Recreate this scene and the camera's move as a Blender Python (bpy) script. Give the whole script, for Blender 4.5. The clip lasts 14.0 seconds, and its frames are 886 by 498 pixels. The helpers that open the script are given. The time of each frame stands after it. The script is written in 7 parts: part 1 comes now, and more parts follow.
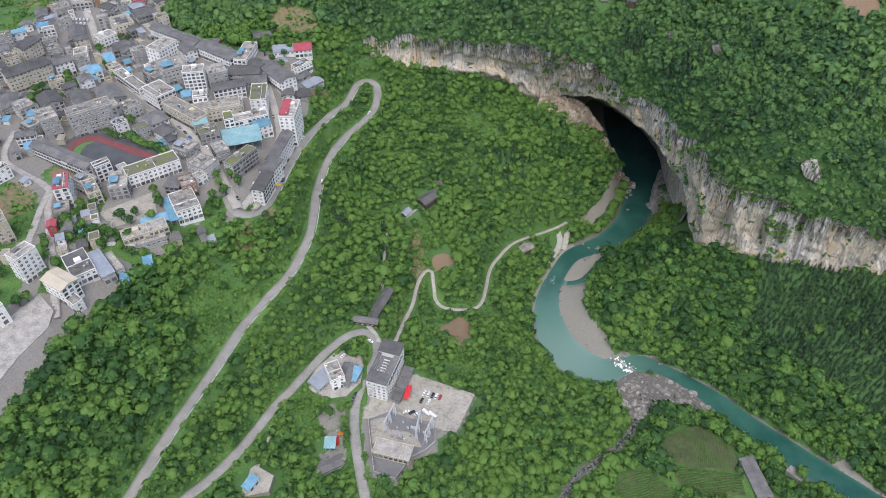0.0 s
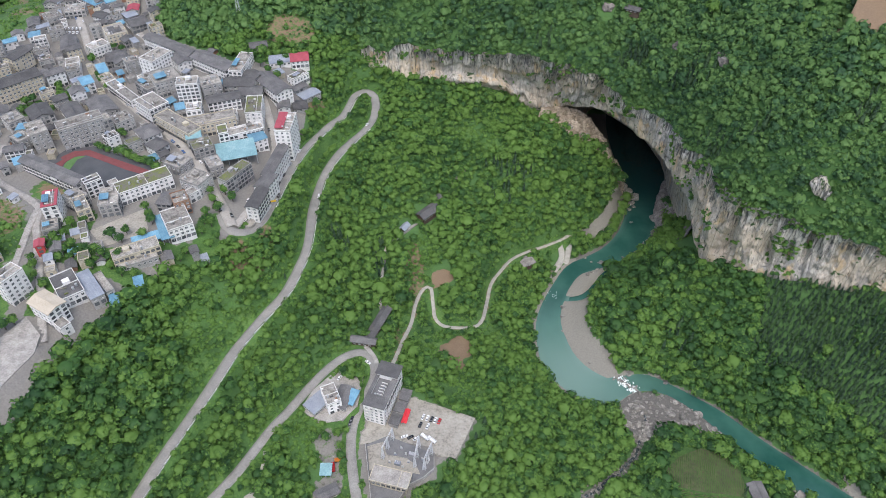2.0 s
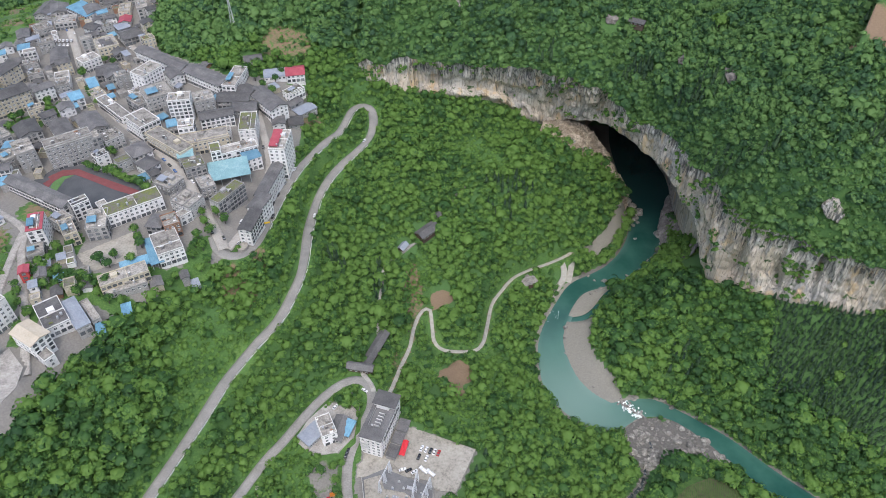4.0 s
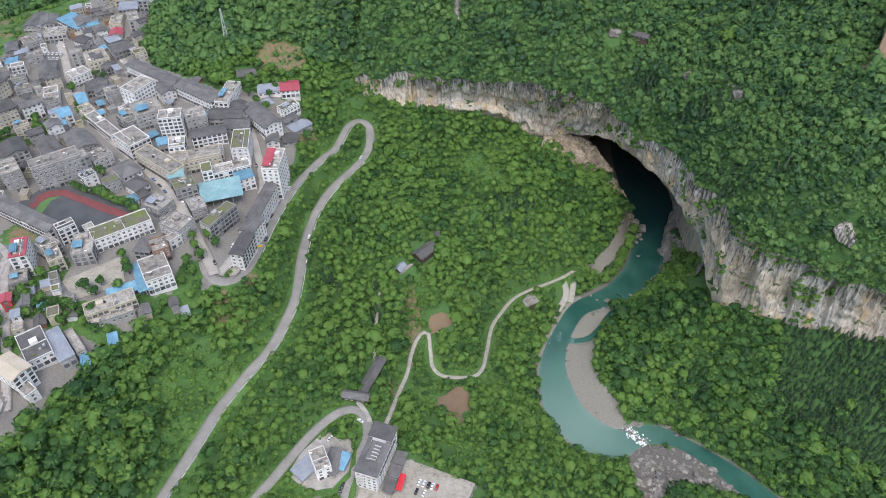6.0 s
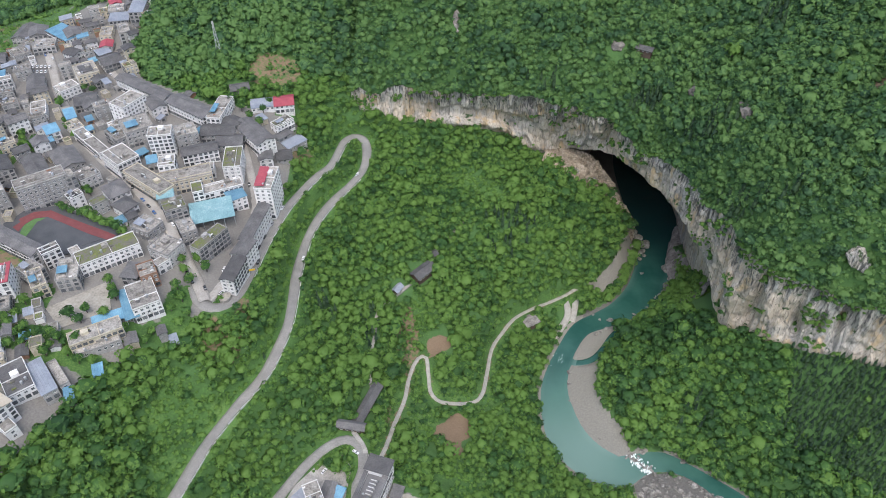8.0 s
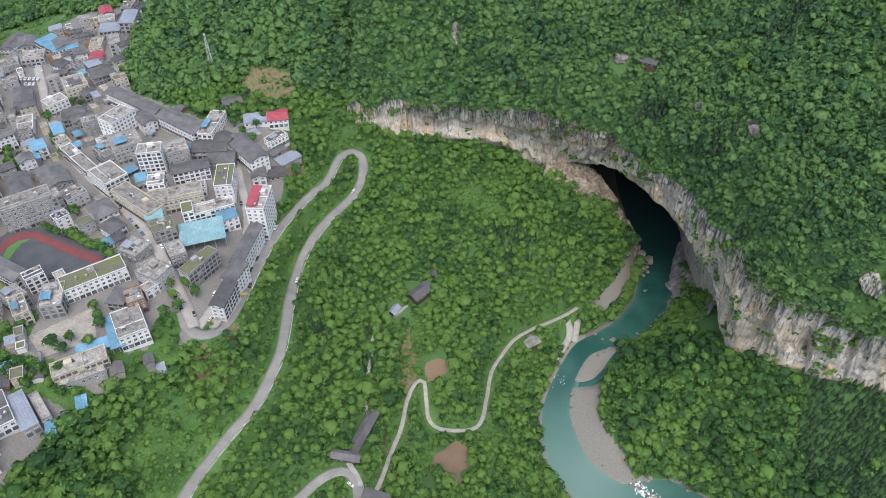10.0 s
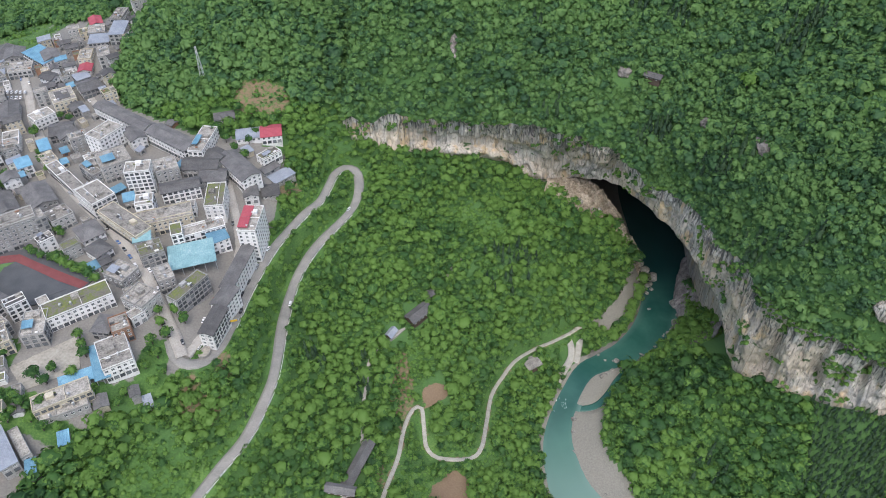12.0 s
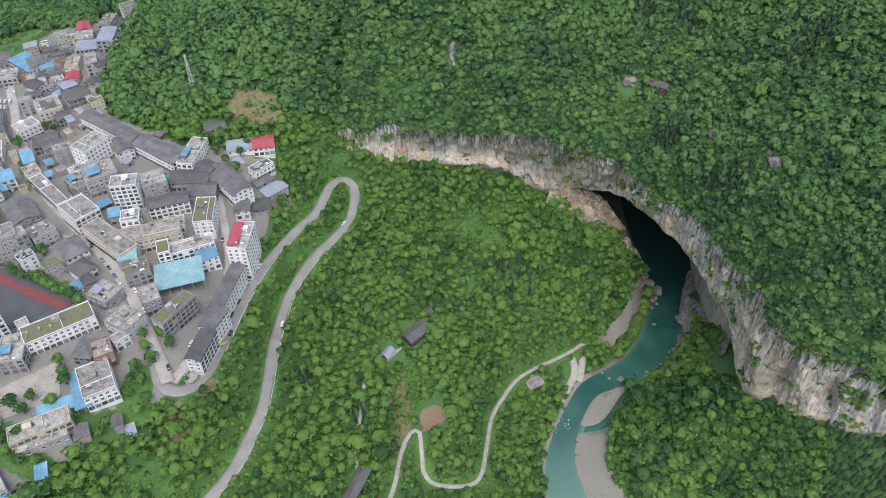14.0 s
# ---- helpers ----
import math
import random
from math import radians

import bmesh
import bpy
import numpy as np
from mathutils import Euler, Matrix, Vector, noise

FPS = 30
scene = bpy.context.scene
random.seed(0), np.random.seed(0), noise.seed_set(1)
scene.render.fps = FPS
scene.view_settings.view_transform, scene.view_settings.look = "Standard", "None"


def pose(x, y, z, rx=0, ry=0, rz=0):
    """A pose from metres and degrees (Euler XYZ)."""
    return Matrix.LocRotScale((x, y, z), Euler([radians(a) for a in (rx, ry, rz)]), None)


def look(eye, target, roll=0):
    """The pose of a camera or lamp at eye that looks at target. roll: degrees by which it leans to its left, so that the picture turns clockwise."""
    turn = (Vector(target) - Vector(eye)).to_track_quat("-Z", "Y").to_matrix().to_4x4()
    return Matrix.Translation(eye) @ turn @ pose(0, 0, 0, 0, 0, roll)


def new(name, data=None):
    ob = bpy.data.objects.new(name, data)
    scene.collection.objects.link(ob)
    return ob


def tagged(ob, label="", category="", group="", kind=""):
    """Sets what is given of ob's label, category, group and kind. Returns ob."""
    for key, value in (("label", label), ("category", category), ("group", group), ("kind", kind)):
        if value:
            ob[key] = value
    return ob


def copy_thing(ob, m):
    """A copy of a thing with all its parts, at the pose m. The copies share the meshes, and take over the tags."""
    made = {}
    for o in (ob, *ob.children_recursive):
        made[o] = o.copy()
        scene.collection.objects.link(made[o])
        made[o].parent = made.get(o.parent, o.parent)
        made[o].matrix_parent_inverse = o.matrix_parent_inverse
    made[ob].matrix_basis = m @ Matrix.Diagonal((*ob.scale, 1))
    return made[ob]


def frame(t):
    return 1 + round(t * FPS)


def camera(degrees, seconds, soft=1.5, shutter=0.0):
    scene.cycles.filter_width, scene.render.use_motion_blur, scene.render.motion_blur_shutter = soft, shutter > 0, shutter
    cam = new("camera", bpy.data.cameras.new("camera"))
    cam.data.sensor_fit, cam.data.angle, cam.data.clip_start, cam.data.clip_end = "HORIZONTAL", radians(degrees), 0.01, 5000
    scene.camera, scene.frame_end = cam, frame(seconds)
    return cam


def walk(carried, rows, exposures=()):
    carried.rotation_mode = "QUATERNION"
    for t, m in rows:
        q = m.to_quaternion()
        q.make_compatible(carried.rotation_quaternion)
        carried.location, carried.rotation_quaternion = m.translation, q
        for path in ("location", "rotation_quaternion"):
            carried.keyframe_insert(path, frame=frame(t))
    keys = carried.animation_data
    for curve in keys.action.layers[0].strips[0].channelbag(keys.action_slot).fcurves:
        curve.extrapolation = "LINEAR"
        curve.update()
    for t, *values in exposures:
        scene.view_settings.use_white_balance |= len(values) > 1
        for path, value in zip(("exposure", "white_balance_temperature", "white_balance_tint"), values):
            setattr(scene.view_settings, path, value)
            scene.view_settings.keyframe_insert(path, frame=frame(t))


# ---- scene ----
cam = camera(62.5, 14.0, soft=0.6)
SIZE = 1.2          # metres to one unit of the plan below
METRES, EYE, TILT, LEAN, TURN = 125.0 * SIZE, 381.0 * SIZE, -43.3, 0.0, 0.0
ROWS = [
    (0.0, 0.0, 0.0, 0.0, 0.0, 0.0, -0.0),
    (0.5, 0.0001, 0.0179, 0.0165, -0.01, 0.01, -0.01),
    (1.0, 0.0011, 0.0387, 0.0364, -0.01, 0.01, -0.01),
    (1.5, 0.0019, 0.0619, 0.0586, -0.0, 0.01, -0.02),
    (2.0, 0.0026, 0.0873, 0.0822, -0.0, 0.03, -0.02),
    (2.5, 0.0036, 0.1139, 0.1074, 0.0, 0.04, -0.01),
    (3.0, 0.004, 0.141, 0.1327, -0.0, 0.05, -0.01),
    (5.5, 0.0093, 0.2735, 0.2613, -0.02, 0.13, 0.02),
    (6.0, 0.0107, 0.2999, 0.2862, -0.03, 0.15, 0.02),
    (6.5, 0.0117, 0.3264, 0.3116, -0.03, 0.15, 0.03),
    (7.0, 0.0129, 0.353, 0.3365, -0.06, 0.17, 0.04),
    (7.5, 0.0136, 0.3796, 0.3612, -0.08, 0.17, 0.05),
    (8.0, 0.0146, 0.4062, 0.3859, -0.09, 0.18, 0.05),
    (10.5, 0.0232, 0.5388, 0.5107, -0.12, 0.12, 0.06),
    (11.0, 0.0241, 0.5655, 0.5355, -0.14, 0.11, 0.07),
    (11.5, 0.0252, 0.5903, 0.5584, -0.15, 0.11, 0.07),
    (12.0, 0.0267, 0.6188, 0.5846, -0.17, 0.11, 0.08),
    (12.5, 0.0275, 0.6451, 0.6054, -0.19, 0.13, 0.08),
    (13.0, 0.0288, 0.6788, 0.6253, -0.21, 0.14, 0.1),
    (13.5, 0.0304, 0.7097, 0.642, -0.21, 0.12, 0.11),
    (14.0, 0.0318, 0.7452, 0.6612, -0.21, 0.07, 0.11),
]
walk(cam, [(t, pose(0, 0, EYE, TILT, LEAN, TURN) @ pose(METRES * x, METRES * y, METRES * z, 90 + pitch, roll, yaw)) for t, x, y, z, yaw, pitch, roll in ROWS],
     exposures=((0, 0.56, 6080, 11), (14, 0.6, 6080, 10)))

# ---------------------------------------------------------------- light
SUN_ELEVATION, SUN_TURN = 64.0, 180.0
world = bpy.data.worlds.new("overcast_sky")
scene.world = world
world.use_nodes = True
wn = world.node_tree.nodes
sky = wn.new("ShaderNodeTexSky")
sky.sky_type = "NISHITA"
sky.sun_disc = False
sky.sun_elevation, sky.sun_rotation = radians(SUN_ELEVATION), radians(SUN_TURN)
sky.air_density, sky.dust_density, sky.ozone_density = 1.0, 4.0, 0.6
world.node_tree.links.new(sky.outputs["Color"], wn["Background"].inputs["Color"])
wn["Background"].inputs["Strength"].default_value = 0.15
sun_data = bpy.data.lights.new("sun", "SUN")
sun_data.energy, sun_data.angle, sun_data.color = 1.05, radians(60), (1.0, 0.97, 0.92)
sun = new("sun", sun_data)
_e, _a = radians(SUN_ELEVATION), radians(SUN_TURN)
sun.matrix_world = look((0, 0, 600), (-math.sin(_a) * math.cos(_e), -math.cos(_a) * math.cos(_e), 600 - math.sin(_e)))


# ---------------------------------------------------------------- materials
def material(name):
    m = bpy.data.materials.new(name)
    m.use_nodes = True
    t = m.node_tree
    return m, t, t.nodes["Principled BSDF"]


def node(t, kind, inputs=None, **props):
    n = t.nodes.new("ShaderNode" + kind)
    for k, v in props.items():
        if k == "operation":
            n.operation = v
        elif k == "blend_type":
            n.blend_type = v
        elif k == "data_type":
            n.data_type = v
        elif k == "attribute_name":
            n.attribute_name = v
    for k, v in (inputs or {}).items():
        sock = n.inputs[k]
        if isinstance(v, bpy.types.NodeSocket):
            t.links.new(v, sock)
        else:
            sock.default_value = v
    return n


def ramp(t, fac, stops):
    n = t.nodes.new("ShaderNodeValToRGB")
    t.links.new(fac, n.inputs[0])
    while len(n.color_ramp.elements) < len(stops):
        n.color_ramp.elements.new(0.5)
    for e, (p, c) in zip(n.color_ramp.elements, stops):
        e.position, e.color = p, (*c, 1)
    return n.outputs["Color"]


def mix(t, fac, a, b, how="MIX"):
    n = t.nodes.new("ShaderNodeMix")
    n.data_type, n.blend_type = "RGBA", how
    for sock, v in ((n.inputs[0], fac), (n.inputs[6], a), (n.inputs[7], b)):
        if isinstance(v, bpy.types.NodeSocket):
            t.links.new(v, sock)
        elif isinstance(v, tuple):
            sock.default_value = (*v, 1)
        else:
            sock.default_value = v
    return n.outputs[2]


def noise_tex(t, scale, detail=4.0, stretch=None, rough=0.55):
    where = node(t, "NewGeometry").outputs["Position"]
    if stretch:
        where = node(t, "Mapping", {"Vector": where, "Scale": stretch}).outputs[0]
    return node(t, "TexNoise", {"Vector": where, "Scale": scale, "Detail": detail, "Roughness": rough}).outputs["Fac"]


def bump(t, bsdf, height, strength, distance):
    b = node(t, "Bump", {"Height": height, "Strength": strength, "Distance": distance})
    t.links.new(b.outputs[0], bsdf.inputs["Normal"])


def surface(name, stops, scale=0.15, fine=2.0, rough=0.85, relief=0.4, depth=0.2, metal=0.0, vary=0.0):
    """A weathered surface: a coarse colour change, fine grain and small relief, and a change from object to object."""
    m, t, b = material(name)
    coarse, grain = noise_tex(t, scale), noise_tex(t, fine, 6.0)
    f = node(t, "Math", {0: coarse, 1: grain}, operation="ADD").outputs[0]
    f = node(t, "Math", {0: f, 1: 0.5}, operation="MULTIPLY").outputs[0]
    f = node(t, "MapRange", {"Value": f, "From Min": 0.34, "From Max": 0.66}).outputs[0]
    c = ramp(t, f, stops)
    if vary:
        r = node(t, "ObjectInfo").outputs["Random"]
        k = node(t, "MapRange", {"Value": r, "To Min": 1 - vary, "To Max": 1 + vary}).outputs[0]
        c = mix(t, 1.0, c, node(t, "CombineColor", {0: k, 1: k, 2: k}).outputs[0], "MULTIPLY")
    t.links.new(c, b.inputs["Base Color"])
    b.inputs["Roughness"].default_value, b.inputs["Metallic"].default_value = rough, metal
    bump(t, b, grain, relief, depth)
    return m


def foliage(name, dark, mid, light, gloss=0.6, thin=0.34):
    """Leaves that let some light through; their tone changes from tree to tree, from spray to spray and over the slope."""
    m, t, b = material(name)
    tone = node(t, "Attribute", attribute_name="tone").outputs["Fac"]
    island = node(t, "NewGeometry").outputs["Random Per Island"]
    obj = node(t, "ObjectInfo").outputs["Random"]
    f = node(t, "Math", {0: tone, 1: 0.62}, operation="MULTIPLY").outputs[0]
    f = node(t, "Math", {0: island, 1: 0.34, 2: f}, operation="MULTIPLY_ADD").outputs[0]
    f = node(t, "Math", {0: noise_tex(t, 0.02, 4.0), 1: 0.8, 2: f}, operation="MULTIPLY_ADD").outputs[0]
    f = node(t, "Math", {0: noise_tex(t, 0.45, 3.0), 1: 0.3, 2: f}, operation="MULTIPLY_ADD").outputs[0]
    f = node(t, "Math", {0: obj, 1: 0.1, 2: f}, operation="MULTIPLY_ADD").outputs[0]
    c = ramp(t, f, [(0.62, dark), (0.97, mid), (1.0, tuple((p + q) / 2 for p, q in zip(mid, light)))])
    t.links.new(c, b.inputs["Base Color"])
    b.inputs["Roughness"].default_value = gloss
    b.inputs["Specular IOR Level"].default_value = 0.25
    through_ = node(t, "BsdfTranslucent", {"Color": c})
    both = node(t, "MixShader", {0: thin, 1: b.outputs[0], 2: through_.outputs[0]})
    t.links.new(both.outputs[0], t.nodes["Material Output"].inputs["Surface"])
    return m


LEAVES = foliage("leaves", (0.034, 0.087, 0.031), (0.076, 0.17, 0.042), (0.2, 0.335, 0.066))
# distance haze painted into the leaf colour: a bluer green for the far woods
HAZED_LEAVES = foliage("hazed_leaves", (0.038, 0.09, 0.044), (0.077, 0.168, 0.063), (0.195, 0.33, 0.088))
NEEDLES = foliage("needles", (0.012, 0.031, 0.018), (0.022, 0.052, 0.026), (0.055, 0.1, 0.04), thin=0.08)
BARK = surface("bark", [(0, (0.05, 0.04, 0.03)), (1, (0.13, 0.11, 0.09))], 0.8, 6.0)
ASPHALT = surface("worn_asphalt", [(0, (0.18, 0.174, 0.16)), (0.5, (0.235, 0.227, 0.208)), (1, (0.31, 0.298, 0.27))], 0.12, 1.5, 0.9, 0.2, 0.05)
CONCRETE = surface("weathered_concrete", [(0, (0.2, 0.19, 0.17)), (0.5, (0.33, 0.31, 0.28)), (1, (0.45, 0.43, 0.39))], 0.2, 1.2, 0.9, 0.25, 0.06)
DIRT_TRACK = surface("dirt_track", [(0, (0.26, 0.25, 0.215)), (1, (0.44, 0.42, 0.365))], 0.3, 2.0)
BOULDER = surface("boulder", [(0, (0.07, 0.067, 0.06)), (0.5, (0.2, 0.19, 0.168)), (1, (0.42, 0.4, 0.355))], 0.4, 2.0, 0.85, 0.7, 0.3, vary=0.2)
FOAM = surface("foam", [(0, (0.6, 0.68, 0.66)), (1, (0.9, 0.92, 0.9))], 0.5, 2.0, 0.5)


def make_water():
    m, t, b = material("turquoise_water")
    c = ramp(t, noise_tex(t, 0.03), [(0.35, (0.016, 0.07, 0.056)), (0.65, (0.042, 0.122, 0.094))])
    shoal = node(t, "Attribute", attribute_name="shoal").outputs["Fac"]
    milky = node(t, "Attribute", attribute_name="milk").outputs["Fac"]
    c = mix(t, milky, c, (0.13, 0.235, 0.185))
    c = mix(t, shoal, c, (0.17, 0.26, 0.22))
    # greater depth and the cave's shade, both put into the water's colour
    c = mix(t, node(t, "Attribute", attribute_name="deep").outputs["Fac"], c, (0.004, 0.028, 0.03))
    t.links.new(c, b.inputs["Base Color"])
    b.inputs["Roughness"].default_value = 0.12
    bump(t, b, noise_tex(t, 0.9, 5.0), 0.25, 0.15)
    return m


def make_rock():
    m, t, b = material("limestone")
    grain = noise_tex(t, 0.9, 9.0, (1, 1, 0.55), 0.7)
    flute = noise_tex(t, 1.0, 7.0, (0.42, 0.42, 0.07), 0.65)
    blotch = noise_tex(t, 0.03, 4.0)
    base = ramp(t, node(t, "Math", {0: flute, 1: 0.55, 2: node(t, "Math", {0: grain, 1: 0.5}, operation="MULTIPLY").outputs[0]}, operation="MULTIPLY_ADD").outputs[0],
                [(0.38, (0.17, 0.16, 0.14)), (0.47, (0.36, 0.338, 0.3)), (0.54, (0.5, 0.466, 0.405)), (0.66, (0.64, 0.6, 0.525))])
    level = node(t, "SeparateXYZ", {0: node(t, "TexCoord").outputs["Object"]}).outputs["Z"]
    strata = node(t, "MapRange", {"Value": level, "From Min": 60.0, "From Max": 120.0, "To Min": 0.1, "To Max": -0.06}).outputs[0]
    warm = node(t, "Math", {0: blotch, 1: strata}, operation="ADD").outputs[0]
    warm = node(t, "MapRange", {"Value": warm, "From Min": 0.44, "From Max": 0.58}).outputs[0]
    tan_ = mix(t, grain, (0.3, 0.25, 0.185), (0.68, 0.585, 0.46))
    base = mix(t, node(t, "Math", {0: warm, 1: 0.85}, operation="MULTIPLY").outputs[0], base, tan_)
    grey = node(t, "MapRange", {"Value": noise_tex(t, 0.05, 6.0, (1, 1, 0.6), 0.65), "From Min": 0.5, "From Max": 0.6, "To Max": 0.7}).outputs[0]
    base = mix(t, grey, base, mix(t, grain, (0.13, 0.13, 0.128), (0.36, 0.352, 0.335)))
    ochre = node(t, "MapRange", {"Value": noise_tex(t, 0.09, 5.0, (1, 1, 0.5)), "From Min": 0.55, "From Max": 0.64, "To Max": 0.7}).outputs[0]
    base = mix(t, ochre, base, (0.5, 0.36, 0.19))
    top = node(t, "Attribute", attribute_name="runoff").outputs["Fac"]
    streak = noise_tex(t, 1.0, 6.0, (0.5, 0.5, 0.035), 0.75)
    stain = node(t, "MapRange", {"Value": node(t, "Math", {0: top, 1: 0.11, 2: streak}, operation="MULTIPLY_ADD").outputs[0], "From Min": 0.575, "From Max": 0.645, "To Max": 0.9}).outputs[0]
    base = mix(t, stain, base, (0.06, 0.061, 0.063))
    pale = node(t, "MapRange", {"Value": node(t, "Math", {0: top, 1: 0.07, 2: noise_tex(t, 1.3, 6.0, (0.42, 0.42, 0.03), 0.7)}, operation="MULTIPLY_ADD").outputs[0], "From Min": 0.58, "From Max": 0.66, "To Max": 0.55}).outputs[0]
    base = mix(t, pale, base, (0.62, 0.605, 0.56))
    where = node(t, "Mapping", {"Vector": node(t, "NewGeometry").outputs["Position"], "Scale": (1, 1, 0.09)}).outputs[0]
    wob = node(t, "TexNoise", {"Vector": where, "Scale": 0.25, "Detail": 4.0})
    where = node(t, "VectorMath", {0: wob.outputs["Color"], 1: where}, operation="ADD")
    where.inputs[0].default_value = (0, 0, 0)
    big = node(t, "TexVoronoi", {"Vector": where.outputs[0], "Scale": 0.13})
    big.feature = "DISTANCE_TO_EDGE"
    cell = node(t, "TexVoronoi", {"Vector": where.outputs[0], "Scale": 0.13})
    shade = node(t, "MapRange", {"Value": node(t, "SeparateXYZ", {0: cell.outputs["Color"]}).outputs[0], "To Min": 0.86, "To Max": 1.14}).outputs[0]
    base = mix(t, 1.0, base, node(t, "CombineXYZ", {0: shade, 1: shade, 2: shade}).outputs[0], "MULTIPLY")
    joint = node(t, "MapRange", {"Value": big.outputs["Distance"], "From Min": 0.0, "From Max": 0.035, "To Min": 0.5, "To Max": 0.0}).outputs[0]
    base = mix(t, joint, base, (0.035, 0.035, 0.035))
    moss = node(t, "MapRange", {"Value": noise_tex(t, 0.2, 7.0), "From Min": 0.62, "From Max": 0.67}).outputs[0]
    base = mix(t, moss, base, (0.055, 0.1, 0.035))
    t.links.new(base, b.inputs["Base Color"])
    b.inputs["Roughness"].default_value = 0.9
    bump(t, b, node(t, "Math", {0: grain, 1: flute}, operation="ADD").outputs[0], 0.8, 1.0)
    return m


def make_ground():
    """Grass and scrub; bare earth, gravel, rock and concrete where the plan has them."""
    m, t, b = material("ground")
    n1, n2 = noise_tex(t, 0.05, 5.0), noise_tex(t, 0.9, 6.0)
    f = node(t, "Math", {0: n1, 1: n2}, operation="ADD").outputs[0]
    f = node(t, "MapRange", {"Value": f, "From Min": 0.75, "From Max": 1.3}).outputs[0]
    c = ramp(t, f, [(0, (0.042, 0.092, 0.022)), (0.5, (0.068, 0.148, 0.032)), (1, (0.125, 0.215, 0.05))])
    for name, lo, hi in (("litter", (0.045, 0.105, 0.03), (0.085, 0.175, 0.045)), ("earth", (0.15, 0.1, 0.06), (0.26, 0.188, 0.12)), ("gravel", (0.14, 0.135, 0.112), (0.3, 0.287, 0.245)), ("stone", (0.045, 0.042, 0.037), (0.21, 0.2, 0.18)),
                         ("paved", (0.12, 0.115, 0.104), (0.29, 0.275, 0.248))):
        w = node(t, "Attribute", attribute_name=name).outputs["Fac"]
        w = node(t, "Math", {0: noise_tex(t, 0.35, 5.0), 1: 1.0, 2: w}, operation="MULTIPLY_ADD").outputs[0]
        w = node(t, "MapRange", {"Value": w, "From Min": 0.85, "From Max": 1.05}).outputs[0]
        c = mix(t, w, c, mix(t, n2, lo, hi))
    t.links.new(c, b.inputs["Base Color"])
    b.inputs["Roughness"].default_value = 0.95
    bump(t, b, n2, 0.6, 0.5)
    return m


SPUR_ROCK = surface("spur_rock", [(0, (0.09, 0.072, 0.052)), (0.35, (0.22, 0.18, 0.13)), (0.7, (0.36, 0.305, 0.23)), (1, (0.48, 0.42, 0.34))], 0.1, 0.9, 0.9, 0.9, 0.5)
BANK_ROCK = surface("bank_rock", [(0, (0.07, 0.062, 0.056)), (0.4, (0.17, 0.153, 0.138)), (0.75, (0.27, 0.247, 0.225)), (1, (0.38, 0.355, 0.325))], 0.12, 0.9, 0.9, 0.9, 0.5)
WATER, ROCK, GROUND = make_water(), make_rock(), make_ground()


# ---------------------------------------------------------------- helpers for meshes
def mesh_of(name, verts, faces, mats, smooth=False, which=None):
    me = bpy.data.meshes.new(name)
    me.from_pydata([tuple(v) for v in verts], [], [tuple(f) for f in faces])
    for m in mats if isinstance(mats, (list, tuple)) else [mats]:
        me.materials.append(m)
    if which is not None:
        me.polygons.foreach_set("material_index", np.asarray(which, dtype=np.int32))
    if smooth:
        me.polygons.foreach_set("use_smooth", np.ones(len(me.polygons), dtype=bool))
    me.update()
    return me


def tri_mesh(name, verts, tris, mat, attrs=None, smooth=False, normals=None):
    """A mesh from arrays of corners and triangles."""
    verts, tris = np.asarray(verts, dtype=np.float32), np.asarray(tris, dtype=np.int32)
    me = bpy.data.meshes.new(name)
    me.vertices.add(len(verts))
    me.vertices.foreach_set("co", verts.ravel())
    me.loops.add(tris.size)
    me.loops.foreach_set("vertex_index", tris.ravel())
    me.polygons.add(len(tris))
    me.polygons.foreach_set("loop_start", np.arange(0, tris.size, 3, dtype=np.int32))
    if smooth:
        me.polygons.foreach_set("use_smooth", np.ones(len(tris), dtype=bool))
    for k, v in (attrs or {}).items():
        me.attributes.new(k, "FLOAT", "POINT").data.foreach_set("value", np.asarray(v, dtype=np.float32))
    me.materials.append(mat)
    me.update(calc_edges=True)
    if normals is not None:
        me.polygons.foreach_set("use_smooth", np.ones(len(tris), dtype=bool))
        me.normals_split_custom_set_from_vertices(np.asarray(normals, dtype=np.float32))
    return me


def grid_tris(rows, cols):
    a = np.arange(rows * cols).reshape(rows, cols)
    p, q, r, s = a[:-1, :-1].ravel(), a[:-1, 1:].ravel(), a[1:, 1:].ravel(), a[1:, :-1].ravel()
    return np.concatenate([np.stack([p, q, r], 1), np.stack([p, r, s], 1)])


def part(name, me, parent, label="", m=None):
    ob = new(name, me)
    ob.parent = parent
    if m is not None:
        ob.matrix_basis = m
    if label:
        ob["label"] = label
    return ob


def smooth_line(points, step):
    """A Catmull-Rom line through the points, at even steps along it."""
    p = np.array(points, dtype=float)
    p = np.vstack([2 * p[0] - p[1], p, 2 * p[-1] - p[-2]])
    out = []
    for i in range(1, len(p) - 2):
        for s in np.linspace(0, 1, 24, endpoint=False):
            a, b, c, d = p[i - 1], p[i], p[i + 1], p[i + 2]
            out.append(0.5 * (2 * b + (c - a) * s + (2 * a - 5 * b + 4 * c - d) * s ** 2 + (3 * b - a - 3 * c + d) * s ** 3))
    out.append(p[-2])
    out = np.array(out)
    run = np.r_[0, np.cumsum(np.linalg.norm(np.diff(out[:, :2], axis=0), axis=1))]
    at = np.linspace(0, run[-1], max(2, int(run[-1] / step)))
    return np.stack([np.interp(at, run, out[:, k]) for k in range(out.shape[1])], 1)


